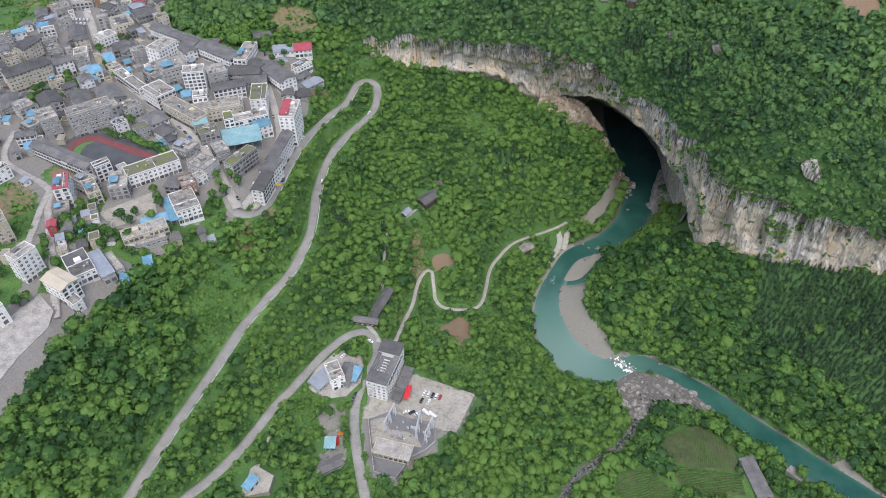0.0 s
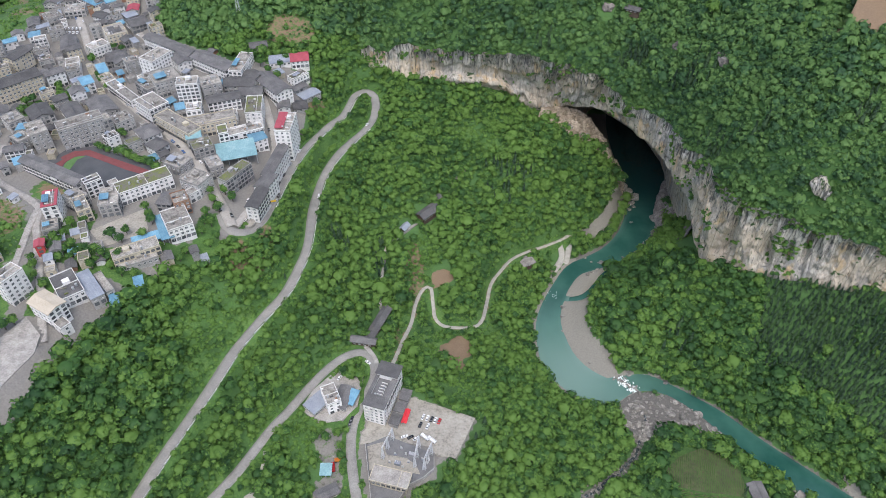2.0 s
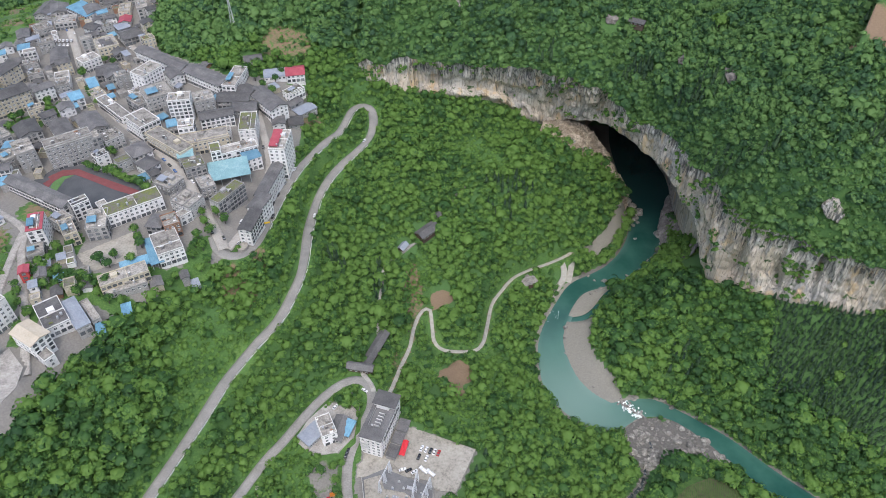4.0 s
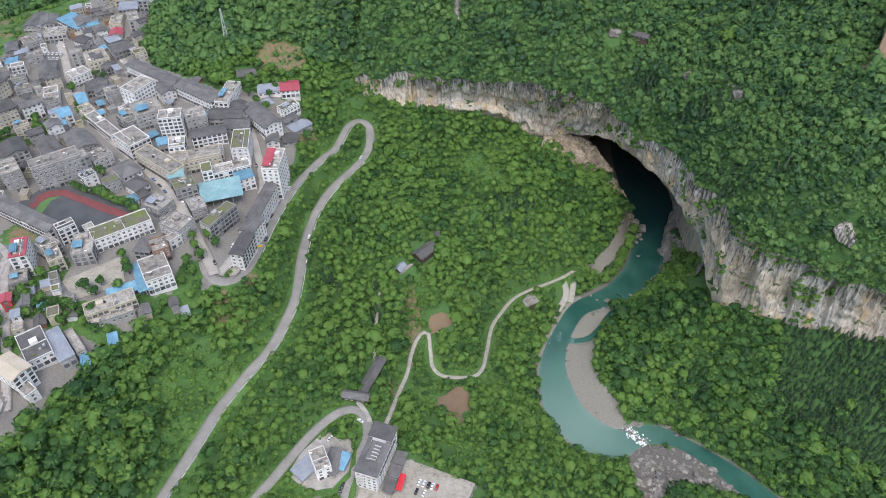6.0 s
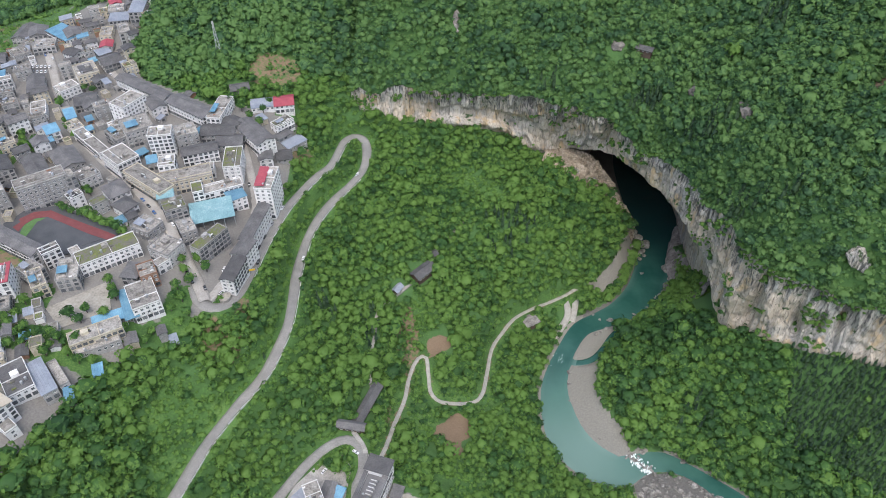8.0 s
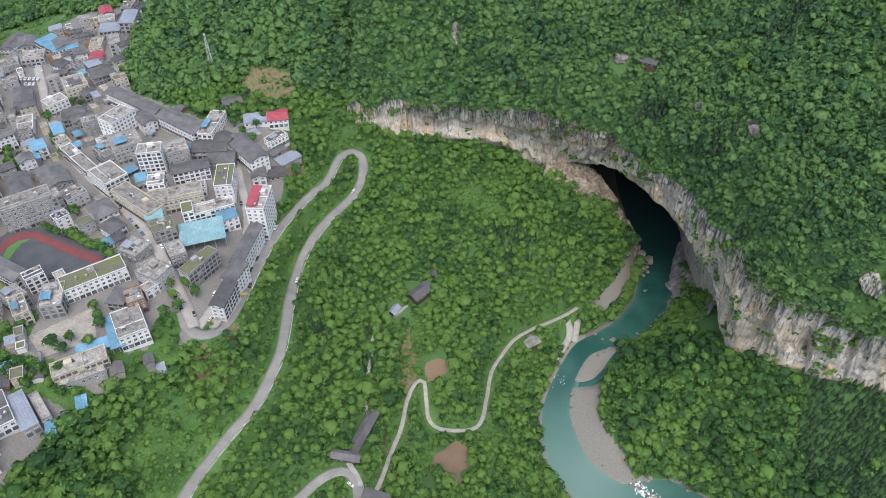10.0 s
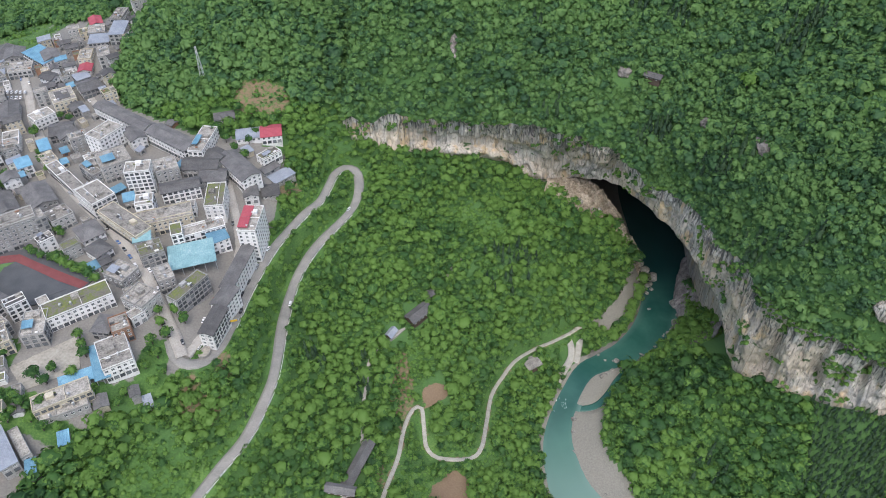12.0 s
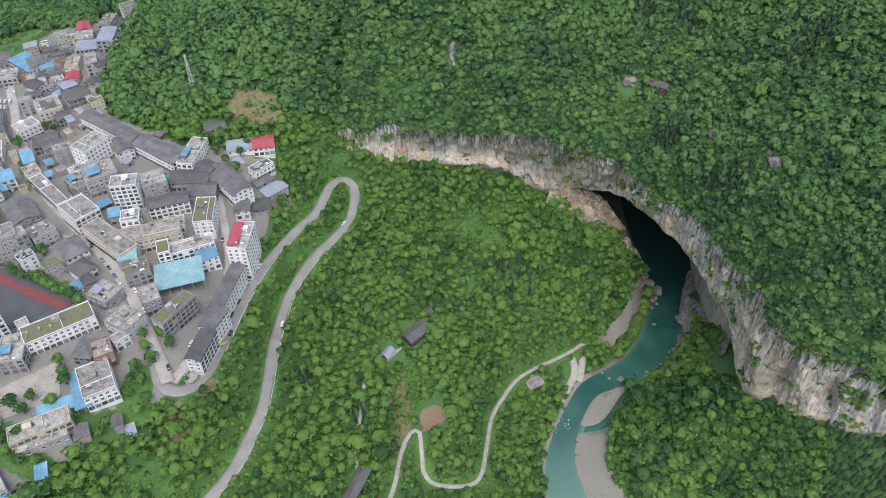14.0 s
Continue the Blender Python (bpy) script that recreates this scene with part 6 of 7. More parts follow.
# smaller houses that fill the blocks between the streets
def fill_town():
    rng = random.Random(77)
    taken = [(o.matrix_basis.translation.x, o.matrix_basis.translation.y, o["span"]) for o in scene.collection.objects if "span" in o.keys()]
    lines = [smooth_line(p, 6) for p, _ in STREETS.values()]
    made = 0
    for _ in range(6000):
        if made > 85:
            break
        x, y = rng.uniform(-330, -112), rng.uniform(330, 620)
        if not inside(np.array([x]), np.array([y]), TOWN)[0]:
            continue
        if any(inside(np.array([x]), np.array([y]), q)[0] for q, _ in PADS) or oval(np.array([x]), np.array([y]), GREENS)[0] > 0.05:
            continue
        w, d = rng.uniform(5.5, 8.5), rng.uniform(7, 11)
        r = math.hypot(w, d) / 2
        if any(math.hypot(x - a, y - b) < r * 0.92 + c * 0.92 for a, b, c in taken):
            continue
        near = min(((float(near_line([x], [y], l)[0][0]), l) for l in lines), key=lambda q: q[0])
        if near[0] < r + 2.2 or any(math.hypot(x - a, y - b) < r + 1.5 for a, b in TREES_IN_TOWN):
            continue
        l = near[1]
        k = int(np.argmin(np.hypot(l[:, 0] - x, l[:, 1] - y)))
        t = l[min(k + 1, len(l) - 1)] - l[max(k - 1, 0)]
        yaw = math.degrees(math.atan2(t[1], t[0])) % 180
        yaw = yaw - 180 if yaw > 90 else yaw
        roof = rng.choice(("flat", "flat", "darkflat", "gable", "gable", "gable", "gable", "moss", "shed", "blue"))
        house(round(x, 1), round(y, 1), None, round(w, 1), round(d, 1), round(yaw), rng.choice((2, 2, 3, 3, 4)), rng.choice(("grey", "grey", "white", "white", "beige")), roof)
        taken.append((x, y, r))
        made += 1
    # low annexes, sheds and kitchens in the gaps
    made = 0
    for _ in range(9000):
        if made > 150:
            break
        x, y = rng.uniform(-330, -112), rng.uniform(262, 620)
        p, q = np.array([x]), np.array([y])
        if not inside(p, q, TOWN)[0] or any(inside(p, q, g)[0] for g, _ in PADS) or oval(p, q, GREENS)[0] > 0.05:
            continue
        w, d = rng.uniform(3.6, 5.4), rng.uniform(4.2, 7.0)
        r = math.hypot(w, d) / 2
        if any(math.hypot(x - a, y - b) < r * 0.8 + c * 0.8 for a, b, c in taken) or any(math.hypot(x - a, y - b) < r + 1.2 for a, b in TREES_IN_TOWN):
            continue
        near = min(((float(near_line([x], [y], l)[0][0]), l) for l in lines), key=lambda g: g[0])
        if near[0] < r + 2.4:
            continue
        l = near[1]
        k = int(np.argmin(np.hypot(l[:, 0] - x, l[:, 1] - y)))
        t = l[min(k + 1, len(l) - 1)] - l[max(k - 1, 0)]
        yaw = math.degrees(math.atan2(t[1], t[0])) % 90
        yaw = yaw - 90 if yaw > 45 else yaw
        house(round(x, 1), round(y, 1), None, round(w, 1), round(d, 1), round(yaw), rng.choice((1, 1, 2)), rng.choice(("grey", "grey", "white", "beige", "brick")), rng.choice(("flat", "gable", "gable", "gable", "shed", "moss", "blue")), rng.random() < 0.4)
        taken.append((x, y, r))
        made += 1


TOWN_TREES = [(-212, 386), (-208, 383), (-204, 381), (-198, 379), (-194, 377), (-190, 375), (-186, 373), (-182, 370), (-178, 369), (-174, 366), (-170, 364), (-203, 401), (-200, 398), (-206, 404),
              (-178, 306), (-171, 309), (-162, 308), (-160, 318), (-166, 328), (-163, 323), (-172, 303), (-112, 489), (-115, 481), (-106, 492), (-122, 473), (-115, 466), (-129, 481), (-90, 477), (-87, 469)]
PARK_TREES = [(-276, 434), (-274, 439), (-266, 431), (-274, 424), (-255, 445), (-254, 452), (-261, 452), (-249, 448), (-242, 452), (-206, 240), (-203, 243), (-212, 230), (-230, 456), (-237, 465), (-243, 474), (-258, 446),
              (-263, 456), (-251, 440), (-257, 503), (-255, 496), (-246, 516), (-239, 513), (-148, 509)]
TOWN_TREES += [(-134, 345), (-131, 338), (-126, 346), (-121, 341), (-127, 332), (-133, 328), (-129, 321), (-125, 314), (-133, 315)]
TREES_IN_TOWN = TOWN_TREES + PARK_TREES
GREENS = [(-385, 600, 60, 78), (-345, 540, 20, 30), (-255, 300, 32, 28), (-222, 345, 14, 12), (-340, 640, 40, 40), (-285, 543, 16, 9), (-173, 405, 9, 9)]
fill_town()

# ---------------------------------------------------------------- hotel and its yard
def build_hotel():
    root = new("hotel")
    root.matrix_basis = pose(-31.4, 245.8, 49.7, 0, 0, -18)
    tagged(root, "white five-storey hotel with a dark flat roof around a sunken terrace", "hotel")
    w, d, h = 11.4, 27.0, 14.6
    top = h - 2.2
    prof = [(0, -2)]
    for z in (3.0, 5.5, 8.0, 10.5):
        prof += [(0, z - 0.1), (0.1, z - 0.1), (0.1, z + 0.1), (0, z + 0.1)]
    part("wall", rings("wall", w, d, prof + [(0, top)], WALLS["white"]), root)
    t = 2.4
    for b in ((-w / 2, -d / 2, top, w / 2, -d / 2 + 7, h), (-w / 2, d / 2 - 7.5, top, w / 2, d / 2, h + 2.0), (-w / 2, -d / 2 + 7, top, -w / 2 + 1.2, d / 2 - 7.5, h - 0.2), (w / 2 - t, -d / 2 + 7, top, w / 2, d / 2 - 7.5, h)):
        part("terrace_wall", box_mesh("terrace_wall", [b], WALLS["white"]), root)
    for b in ((-w / 2 - 0.5, -d / 2 - 0.5, h, w / 2 + 0.4, -d / 2 + 7.2, h + 0.35), (-w / 2 - 0.5, -d / 2 + 7.2, h - 0.2, -w / 2 + 1.5, d / 2 - 7.5, h + 0.15), (w / 2 - t - 0.2, -d / 2 + 7.2, h, w / 2 + 0.4, d / 2 - 7.5, h + 0.35)):
        part("roof", box_mesh("roof", [b], TILES), root, "dark flat roof")
    part("upper_roof", box_mesh("upper_roof", [(-w / 2 - 0.7, d / 2 - 8.2, h + 2.0, w / 2 + 0.7, d / 2 + 0.7, h + 2.4)], TILES), root, "dark overhanging flat roof")
    part("terrace", box_mesh("terrace", [(-w / 2 + 1.2, -d / 2 + 7, top + 0.003, w / 2 - t, d / 2 - 7.5, top + 0.12)], TARMAC_DARK), root)
    for i in range(5):
        yy = -d / 2 + 8.6 + i * 1.9
        part("skylight", box_mesh("skylight", [(-1.6, yy, top + 0.1, 1.6, yy + 0.3, top + 1.5)], PALE_FRAME), root, "narrow white roof beam")
    part("plant_room", box_mesh("plant_room", [(-2.6, -d / 2 + 9, top + 0.1, 1.0, -d / 2 + 17.5, top + 0.9)], TARMAC_DARK), root)
    part("water_tank", TANK, root, "white water tank", pose(-2.2, -d / 2 + 8.0, top + 0.1))
    part("side_roof", box_mesh("side_roof", [(w / 2, -d / 2 + 3, 10.8, w / 2 + 0.6, d / 2 - 3, 11.0)], TILES), root)
    for k in range(5):
        for i in range(9):
            part("window", WINDOW, root, "", pose(0, 0, 0, 0, 0, 90) @ pose(-d / 2 + 2.0 + i * 2.85, -w / 2 - 0.005, 1.6 + k * 2.5))
        for i in range(4):
            part("window", WINDOW, root, "", pose(-w / 2 + 1.7 + i * 2.7, -d / 2 - 0.005, 1.6 + k * 2.5))
    for k in (2, 3, 4):
        z = k * 2.5 + 0.5
        part("balcony", rings("balcony", 4.0, 1.0, [(0, z), (0, z + 1.0), (-0.08, z + 1.0), (-0.08, z + 0.15)], PALE_FRAME), root, "", pose(-w / 2 + 2.6, -d / 2 - 0.6, 0))
    annex = new("hotel_annex")
    annex.matrix_basis = pose(-22.4, 240.6, 49.7, 0, 0, -18)
    tagged(annex, "low dark-roofed annex against the hotel", "building")
    part("wall", box_mesh("wall", [(-2.4, -11, -2, 2.4, 11, 2.6)], WALLS["grey"]), annex)
    for a, b, z in ((-11.3, -4, 3.2), (-3.6, 3.4, 3.8), (3.8, 11.3, 4.4)):
        part("roof", box_mesh("roof", [(-2.8, a, z - 0.4, 3.0, b, z)], TILES), annex)
        part("wall", box_mesh("wall", [(-2.38, a + 0.3, 2.5, 2.38, b - 0.3, z - 0.4)], WALLS["grey"]), annex)
    awning = new("awning")
    awning.matrix_basis = pose(-19.2, 234.6, 49.7, 0, 0, -14)
    tagged(awning, "bright red canvas awning on steel posts", "awning")
    v, f = gable(9.0, 3.0, 3.6, 0.7, 0.0, 0.08)
    part("canopy", mesh_of("canopy", v, f, surface("red_canvas", [(0, (0.5, 0.02, 0.03)), (1, (0.65, 0.04, 0.05))], 0.5, 3.0, 0.6)), awning, "", pose(0, 0, 0, 0, 0, 90))
    for px in (-1.35, 1.35):
        for py in (-4.2, 0, 4.2):
            part("post", box_mesh("post", [(px - 0.06, py - 0.06, 0, px + 0.06, py + 0.06, 3.6)], STEEL), awning)


build_hotel()


def lattice(height, tip, foot_, heavy=1.6):
    """A four-legged steel mast with crossed braces."""
    v, f = [], []

    def bar(a, b, r):
        a, b = Vector(a), Vector(b)
        q = (b - a).to_track_quat("Z", "Y").to_matrix()
        k = len(v)
        for p in (a, b):
            for i, j in ((-r, -r), (r, -r), (r, r), (-r, r)):
                v.append(tuple(p + q @ Vector((i, j, 0))))
        f.extend([(k, k + 1, k + 5, k + 4), (k + 1, k + 2, k + 6, k + 5), (k + 2, k + 3, k + 7, k + 6), (k + 3, k, k + 4, k + 7)])
    n = 6
    for i in range(n):
        s0, s1 = i / n, (i + 1) / n
        r0, r1 = foot_ + (tip - foot_) * s0, foot_ + (tip - foot_) * s1
        c0 = [(-r0, -r0, s0 * height), (r0, -r0, s0 * height), (r0, r0, s0 * height), (-r0, r0, s0 * height)]
        c1 = [(-r1, -r1, s1 * height), (r1, -r1, s1 * height), (r1, r1, s1 * height), (-r1, r1, s1 * height)]
        for k in range(4):
            bar(c0[k], c1[k], 0.07 * heavy)
            bar(c0[k], c1[(k + 1) % 4], 0.045 * heavy)
            bar(c1[k], c1[(k + 1) % 4], 0.045 * heavy)
    return mesh_of("mast", v, f, PALE_STEEL)


def build_substation():
    root = new("control_building")
    root.matrix_basis = pose(-25.3, 198.9, 49.75, 0, 0, -15)
    tagged(root, "long flat-roofed beige control building of the substation", "building")
    part("wall", box_mesh("wall", [(-9.2, -3.9, -1, 9.2, 3.9, 4.6)], WALLS["beige"]), root)
    part("roof", box_mesh("roof", [(-9.9, -4.5, 4.6, 9.9, 4.5, 5.0)], CONCRETE), root)
    part("parapet", box_mesh("parapet", [(-9.9, -4.5, 5.0, 9.9, -4.25, 5.5), (-9.9, 4.25, 5.0, 9.9, 4.5, 5.5), (-9.9, -4.25, 5.0, -9.65, 4.25, 5.5), (9.65, -4.25, 5.0, 9.9, 4.25, 5.5), (4.5, -4.25, 5.0, 4.7, 4.25, 5.3)], WALLS["beige"]), root)
    for i in range(7):
        part("window", WIDE_WINDOW, root, "", pose(-7.8 + i * 2.6, -3.905, 2.3))

    mast = lattice(10.0, 0.16, 0.75)

    def gantry(ax, ay, bx, by):
        r = new("power_gantry")
        r.matrix_basis = pose((ax + bx) / 2, (ay + by) / 2, 49.7, 0, 0, math.degrees(math.atan2(by - ay, bx - ax)))
        tagged(r, "galvanised steel lattice gantry of the substation", "gantry", "substation gantries")
        ln = math.hypot(bx - ax, by - ay)
        for s in (-1, 0, 1):
            part("mast", mast, r, "", pose(s * ln / 2, 0, 0))
        v, f = boxes([(-ln / 2 - 0.5, -0.35, 9.4, ln / 2 + 0.5, -0.2, 9.55), (-ln / 2 - 0.5, 0.2, 9.4, ln / 2 + 0.5, 0.35, 9.55), (-ln / 2 - 0.5, -0.08, 9.95, ln / 2 + 0.5, 0.08, 10.1)])
        beam = part("beam", mesh_of("beam", v, f, PALE_STEEL), r)
        for i in range(6):
            px = -ln / 2 + 1 + (ln - 2) * i / 5
            part("insulator", box_mesh("insulator", [(px - 0.1, -0.1, 8.2, px + 0.1, 0.1, 9.4)], PALE_FRAME), beam)
    gantry(-30.1, 212.2, -25.7, 225.1 - 2)
    gantry(-13.8, 207.1, -12.0, 218.5)
    gantry(-9.0, 205.8, -5.6, 214.5)
    for i, (px, py) in enumerate(((-24, 214), (-21, 217.5), (-22.5, 208.5), (-18.5, 214), (-17, 209.5), (-15.5, 213.5), (-10, 211), (-8, 209), (-26.5, 209.5), (-20, 206.8))):
        r = new("transformer" if i in (2, 5) else "switchgear")
        r.matrix_basis = pose(px, py, 49.75, 0, 0, -15)
        s = 1.5 if i in (2, 5) else 0.6
        tagged(r, "grey steel transformer with cooling fins" if i in (2, 5) else "grey switchgear post with white insulators", "transformer" if i in (2, 5) else "switchgear")
        part("tank", box_mesh("tank", [(-s, -s * 0.6, 0, s, s * 0.6, s * 1.4)], STEEL if i % 2 else SHEET), r)
        for k in (-1, 0, 1):
            part("insulator", box_mesh("insulator", [(k * s * 0.6 - 0.12, -0.12, s * 1.4, k * s * 0.6 + 0.12, 0.12, s * 1.4 + 1.3)], PALE_FRAME), r)
    wall = new("boundary_wall")
    tagged(wall, "low concrete wall round the substation", "wall")
    line = [(-39.6, 219.7), (-34.4, 188.5), (-23.5, 184.8), (-16.1, 196.7), (-9.2, 200.5), (-4.1, 205.5), (-4.2, 214.6)]
    for (x0, y0), (x1, y1) in zip(line[:-1], line[1:]):
        ln = math.hypot(x1 - x0, y1 - y0)
        part("wall_length", box_mesh("wall_length", [(-ln / 2, -0.12, -3, ln / 2, 0.12, 1.9), (-ln / 2, -0.17, 1.9, ln / 2, 0.17, 2.0)], WALLS["grey"]), wall, "", pose((x0 + x1) / 2, (y0 + y1) / 2, 49.7, 0, 0, math.degrees(math.atan2(y1 - y0, x1 - x0))))


build_substation()

# houses in the road bend and along the lower road
house(-58.6, 241.7, 54.9, 7.6, 12.5, 25, 3, "white", "flat")
house(-66.2, 240.0, 54.9, 8.6, 11.0, -42, 1, "grey", "shed")
house(-52.8, 243.6, 54.9, 7.4, 13.8, -16, 1, "grey", "gable")
house(-47.9, 243.6, 54.6, 4.4, 9.0, -20, 1, "none", "blue")
house(-58.0, 204.6, None, 5.3, 5.8, 0, 1, "none", "cyan")
house(-56.2, 192.4, None, 10.5, 5.4, 28, 1, "grey", "gable")
house(-93.0, 179.0, 54.6, 4.6, 7.0, -30, 1, "white", "blue")

# ---------------------------------------------------------------- timber buildings on the slope
TIMBER = surface("dark_timber", [(0, (0.05, 0.035, 0.028)), (1, (0.13, 0.09, 0.065))], 0.5, 3.0)


def timber_hall(x, y, z, w, d, yaw, label, rise=1.8, h=3.4, roof_mat=None):
    r = new("timber_hall")
    r.matrix_basis = pose(x, y, z, 0, 0, yaw)
    tagged(r, label, "hall")
    part("wall", box_mesh("wall", [(-w / 2, -d / 2, -3, w / 2, d / 2, h)], TIMBER), r)
    v, f = gable(w, d, h, rise, 0.9)
    part("roof", mesh_of("roof", v, f, roof_mat or TILES), r)
    for i in range(int(w / 3)):
        part("window", WINDOW, r, "", pose(-w / 2 + 1.7 + i * 3, -d / 2 - 0.01, 1.7))
    return r


timber_hall(-10.0, 395.6, 55.0, 15.0, 7.2, 47, "brown timber hall with a dark tiled roof on the slope")
timber_hall(-4.0, 409.5, 56.5, 4.6, 3.4, 47, "small timber pavilion with a dark tiled roof", 1.2, 2.8)
timber_hall(-25.5, 382.0, 53.8, 6.0, 3.4, 60, "small ruined pavilion with grey tiles", 1.2, 2.8, SHEET)
slab("hall_terrace", [(-31, 372), (-14, 390), (-18, 395), (-34, 377)], 54.3, CONCRETE, "pale stone terrace before the timber hall", 4.0)
timber_hall(-38.5, 298.5, 50.5, 27.0, 4.6, 68, "long covered walkway with a dark tiled roof", 1.3, 3.2)
timber_hall(-45.0, 283.0, 54.0, 13.5, 3.6, -10, "covered gateway with a dark tiled roof over the road", 1.3, 4.0)
timber_hall(135.5, 510, 147.5, 10.0, 5.0, -32, "weathered timber pavilion half hidden on the wooded hillside", 1.3, 2.8)
timber_hall(61.0, 394.5, 9.5, 9.0, 7.5, 30, "small roofless stone hut beside the track", 0.4, 2.6, DECK)
for nm, pl_ in (("upper_path", [(-5, 413), (2, 420), (10, 434), (16, 442)]), ("lower_path", [(-33, 374), (-37, 364), (-38, 350), (-39, 330), (-38, 312)]), ("gate_path", [(-44, 281), (-38, 272), (-35, 262)])):
    _l = smooth_line(pl_, 2)
    ribbon(nm, np.c_[_l, ground_z(_l[:, 0], _l[:, 1]) + 0.25], 1.3, CONCRETE, 0.05, "narrow stone footpath across the slope", 0.02, 0.8)
_l = smooth_line([(-88.5, 214), (-89.5, 205), (-91, 197), (-93, 188)], 2)
ribbon("farm_path", np.c_[_l, ground_z(_l[:, 0], _l[:, 1]) + 0.25], 1.2, DIRT_TRACK, 0.05, "narrow dirt path from the road to a farmhouse", 0.02, 0.8)
slab("forecourt", [(-97, 187), (-93, 190), (-83, 184.5), (-84, 176), (-97, 173)], 54.6, YARD_CONCRETE, "pale concrete forecourt of a farmhouse", 6.0)
# concrete ramps down to the water
for nm, pl_ in (("boat_ramp", [(87.5, 422.5, 5.4), (89.5, 413, 3.6), (88, 405, 2.4), (82, 395, 1.6), (76, 384, 1.1)]), ("boat_ramp_upper", [(96.5, 430, 4.6), (96, 420, 2.6), (93, 408, 1.2), (91, 403, 0.7)])):
    ribbon(nm, smooth_line(pl_, 2), 2.2, DIRT_TRACK, 0.15, "pale concrete ramp going down to the river", 0.02, 2.5)

# ---------------------------------------------------------------- cars
CAR_PAINTS = {}
for _n2, _c in (("white", (0.75, 0.75, 0.75)), ("black", (0.02, 0.02, 0.022)), ("silver", (0.4, 0.41, 0.42)), ("red", (0.4, 0.02, 0.02)), ("blue", (0.05, 0.12, 0.3)), ("yellow", (0.7, 0.42, 0.03))):
    _m, _t2, _b2 = material(_n2 + "_car_paint")
    _b2.inputs["Base Color"].default_value, _b2.inputs["Roughness"].default_value = (*_c, 1), 0.25
    _b2.inputs["Coat Weight"].default_value = 0.5
    CAR_PAINTS[_n2] = _m
RUBBER = surface("tyre_rubber", [(0, (0.015, 0.015, 0.015)), (1, (0.03, 0.03, 0.03))], 1.0, 5.0)


def loft(name, sections, mat):
    """A bevelled body from cross-sections along x: x, half width at the sill, half width above, sill, top."""
    v, f = [], []
    for x, a, b, z0, z1 in sections:
        v += [(x, -a, z0), (x, -a, z0 + (z1 - z0) * 0.6), (x, -b, z1), (x, b, z1), (x, a, z0 + (z1 - z0) * 0.6), (x, a, z0)]
    n = len(sections)
    for i in range(n - 1):
        for j in range(6):
            k = (j + 1) % 6
            f.append((i * 6 + j, i * 6 + k, (i + 1) * 6 + k, (i + 1) * 6 + j))
    f += [tuple(range(6)), tuple(range((n - 1) * 6, n * 6))[::-1]]
    return mesh_of(name, v, f, mat)


def wheel_mesh():
    bm = bmesh.new()
    bmesh.ops.create_cone(bm, cap_ends=True, segments=14, radius1=0.33, radius2=0.33, depth=0.22, matrix=Matrix.Rotation(radians(90), 4, "X"))
    me = bpy.data.meshes.new("wheel")
    bm.to_mesh(me)
    bm.free()
    me.materials.append(RUBBER)
    return me


WHEEL = wheel_mesh()
CAR_GLASS = loft("windows", [(-1.75, 0.72, 0.5, 0.86, 0.9), (-1.2, 0.74, 0.58, 0.86, 1.36), (0.25, 0.74, 0.6, 0.86, 1.4), (1.0, 0.74, 0.55, 0.86, 0.95)], GLASS)


def make_car(paint):
    r = new("car")
    tagged(r, f"{paint} saloon car parked on the pavement" if paint != "yellow" else "yellow taxi on the road", "car", "parked cars")
    part("body", loft("body", [(-2.2, 0.7, 0.62, 0.35, 0.82), (-2.0, 0.86, 0.76, 0.25, 0.95), (-0.9, 0.88, 0.78, 0.22, 0.96), (0.9, 0.88, 0.78, 0.22, 0.96), (1.9, 0.84, 0.72, 0.25, 0.84), (2.2, 0.68, 0.58, 0.35, 0.68)], CAR_PAINTS[paint]), r)
    part("cabin_glass", CAR_GLASS, r)
    part("roof", loft("roof", [(-1.15, 0.6, 0.5, 1.33, 1.4), (-0.6, 0.62, 0.52, 1.36, 1.45), (0.2, 0.62, 0.5, 1.36, 1.45), (0.35, 0.6, 0.48, 1.33, 1.42)], CAR_PAINTS[paint]), r)
    for wx in (-1.35, 1.35):
        for wy in (-0.8, 0.8):
            part("wheel", WHEEL, r, "", pose(wx, wy, 0.33))
    return r


CARS = {}


def car(x, y, z, yaw, paint):
    m = pose(x, y, z, 0, 0, yaw)
    if paint in CARS:
        return copy_thing(CARS[paint], m)
    CARS[paint] = make_car(paint)
    CARS[paint].matrix_basis = m @ Matrix.Diagonal((0.84, 0.84, 0.84, 1))


for x, y, p in ((-10.2, 236.4, "white"), (-7.9, 235.6, "white"), (-5.7, 234.9, "black"), (-3.7, 234.3, "white"), (-1.6, 233.6, "red"), (-11.6, 231.5, "black"), (-7.7, 230.6, "white")):
    car(x, y, 49.64, 68, p)
for x, y, a, p in ((-19.6, 224.4, 20, "white"), (-16.6, 224.0, 30, "black"), (-13.6, 223.2, 35, "white"), (-42.2, 234.5, 75, "silver")):
    car(x, y, 49.64, a, p)
for x, y, z, a, p in ((-41.6, 268.6, 54.95, -35, "white"), (-50.2, 262.3, 55.0, 5, "white"), (-49.6, 259.5, 55.0, 5, "red"), (-56.3, 258.0, 55.0, 55, "white"), (-48.3, 231.0, 52.2, 80, "black"), (-47.6, 233.2, 52.4, 80, "black")):
    car(x, y, z, a, p)
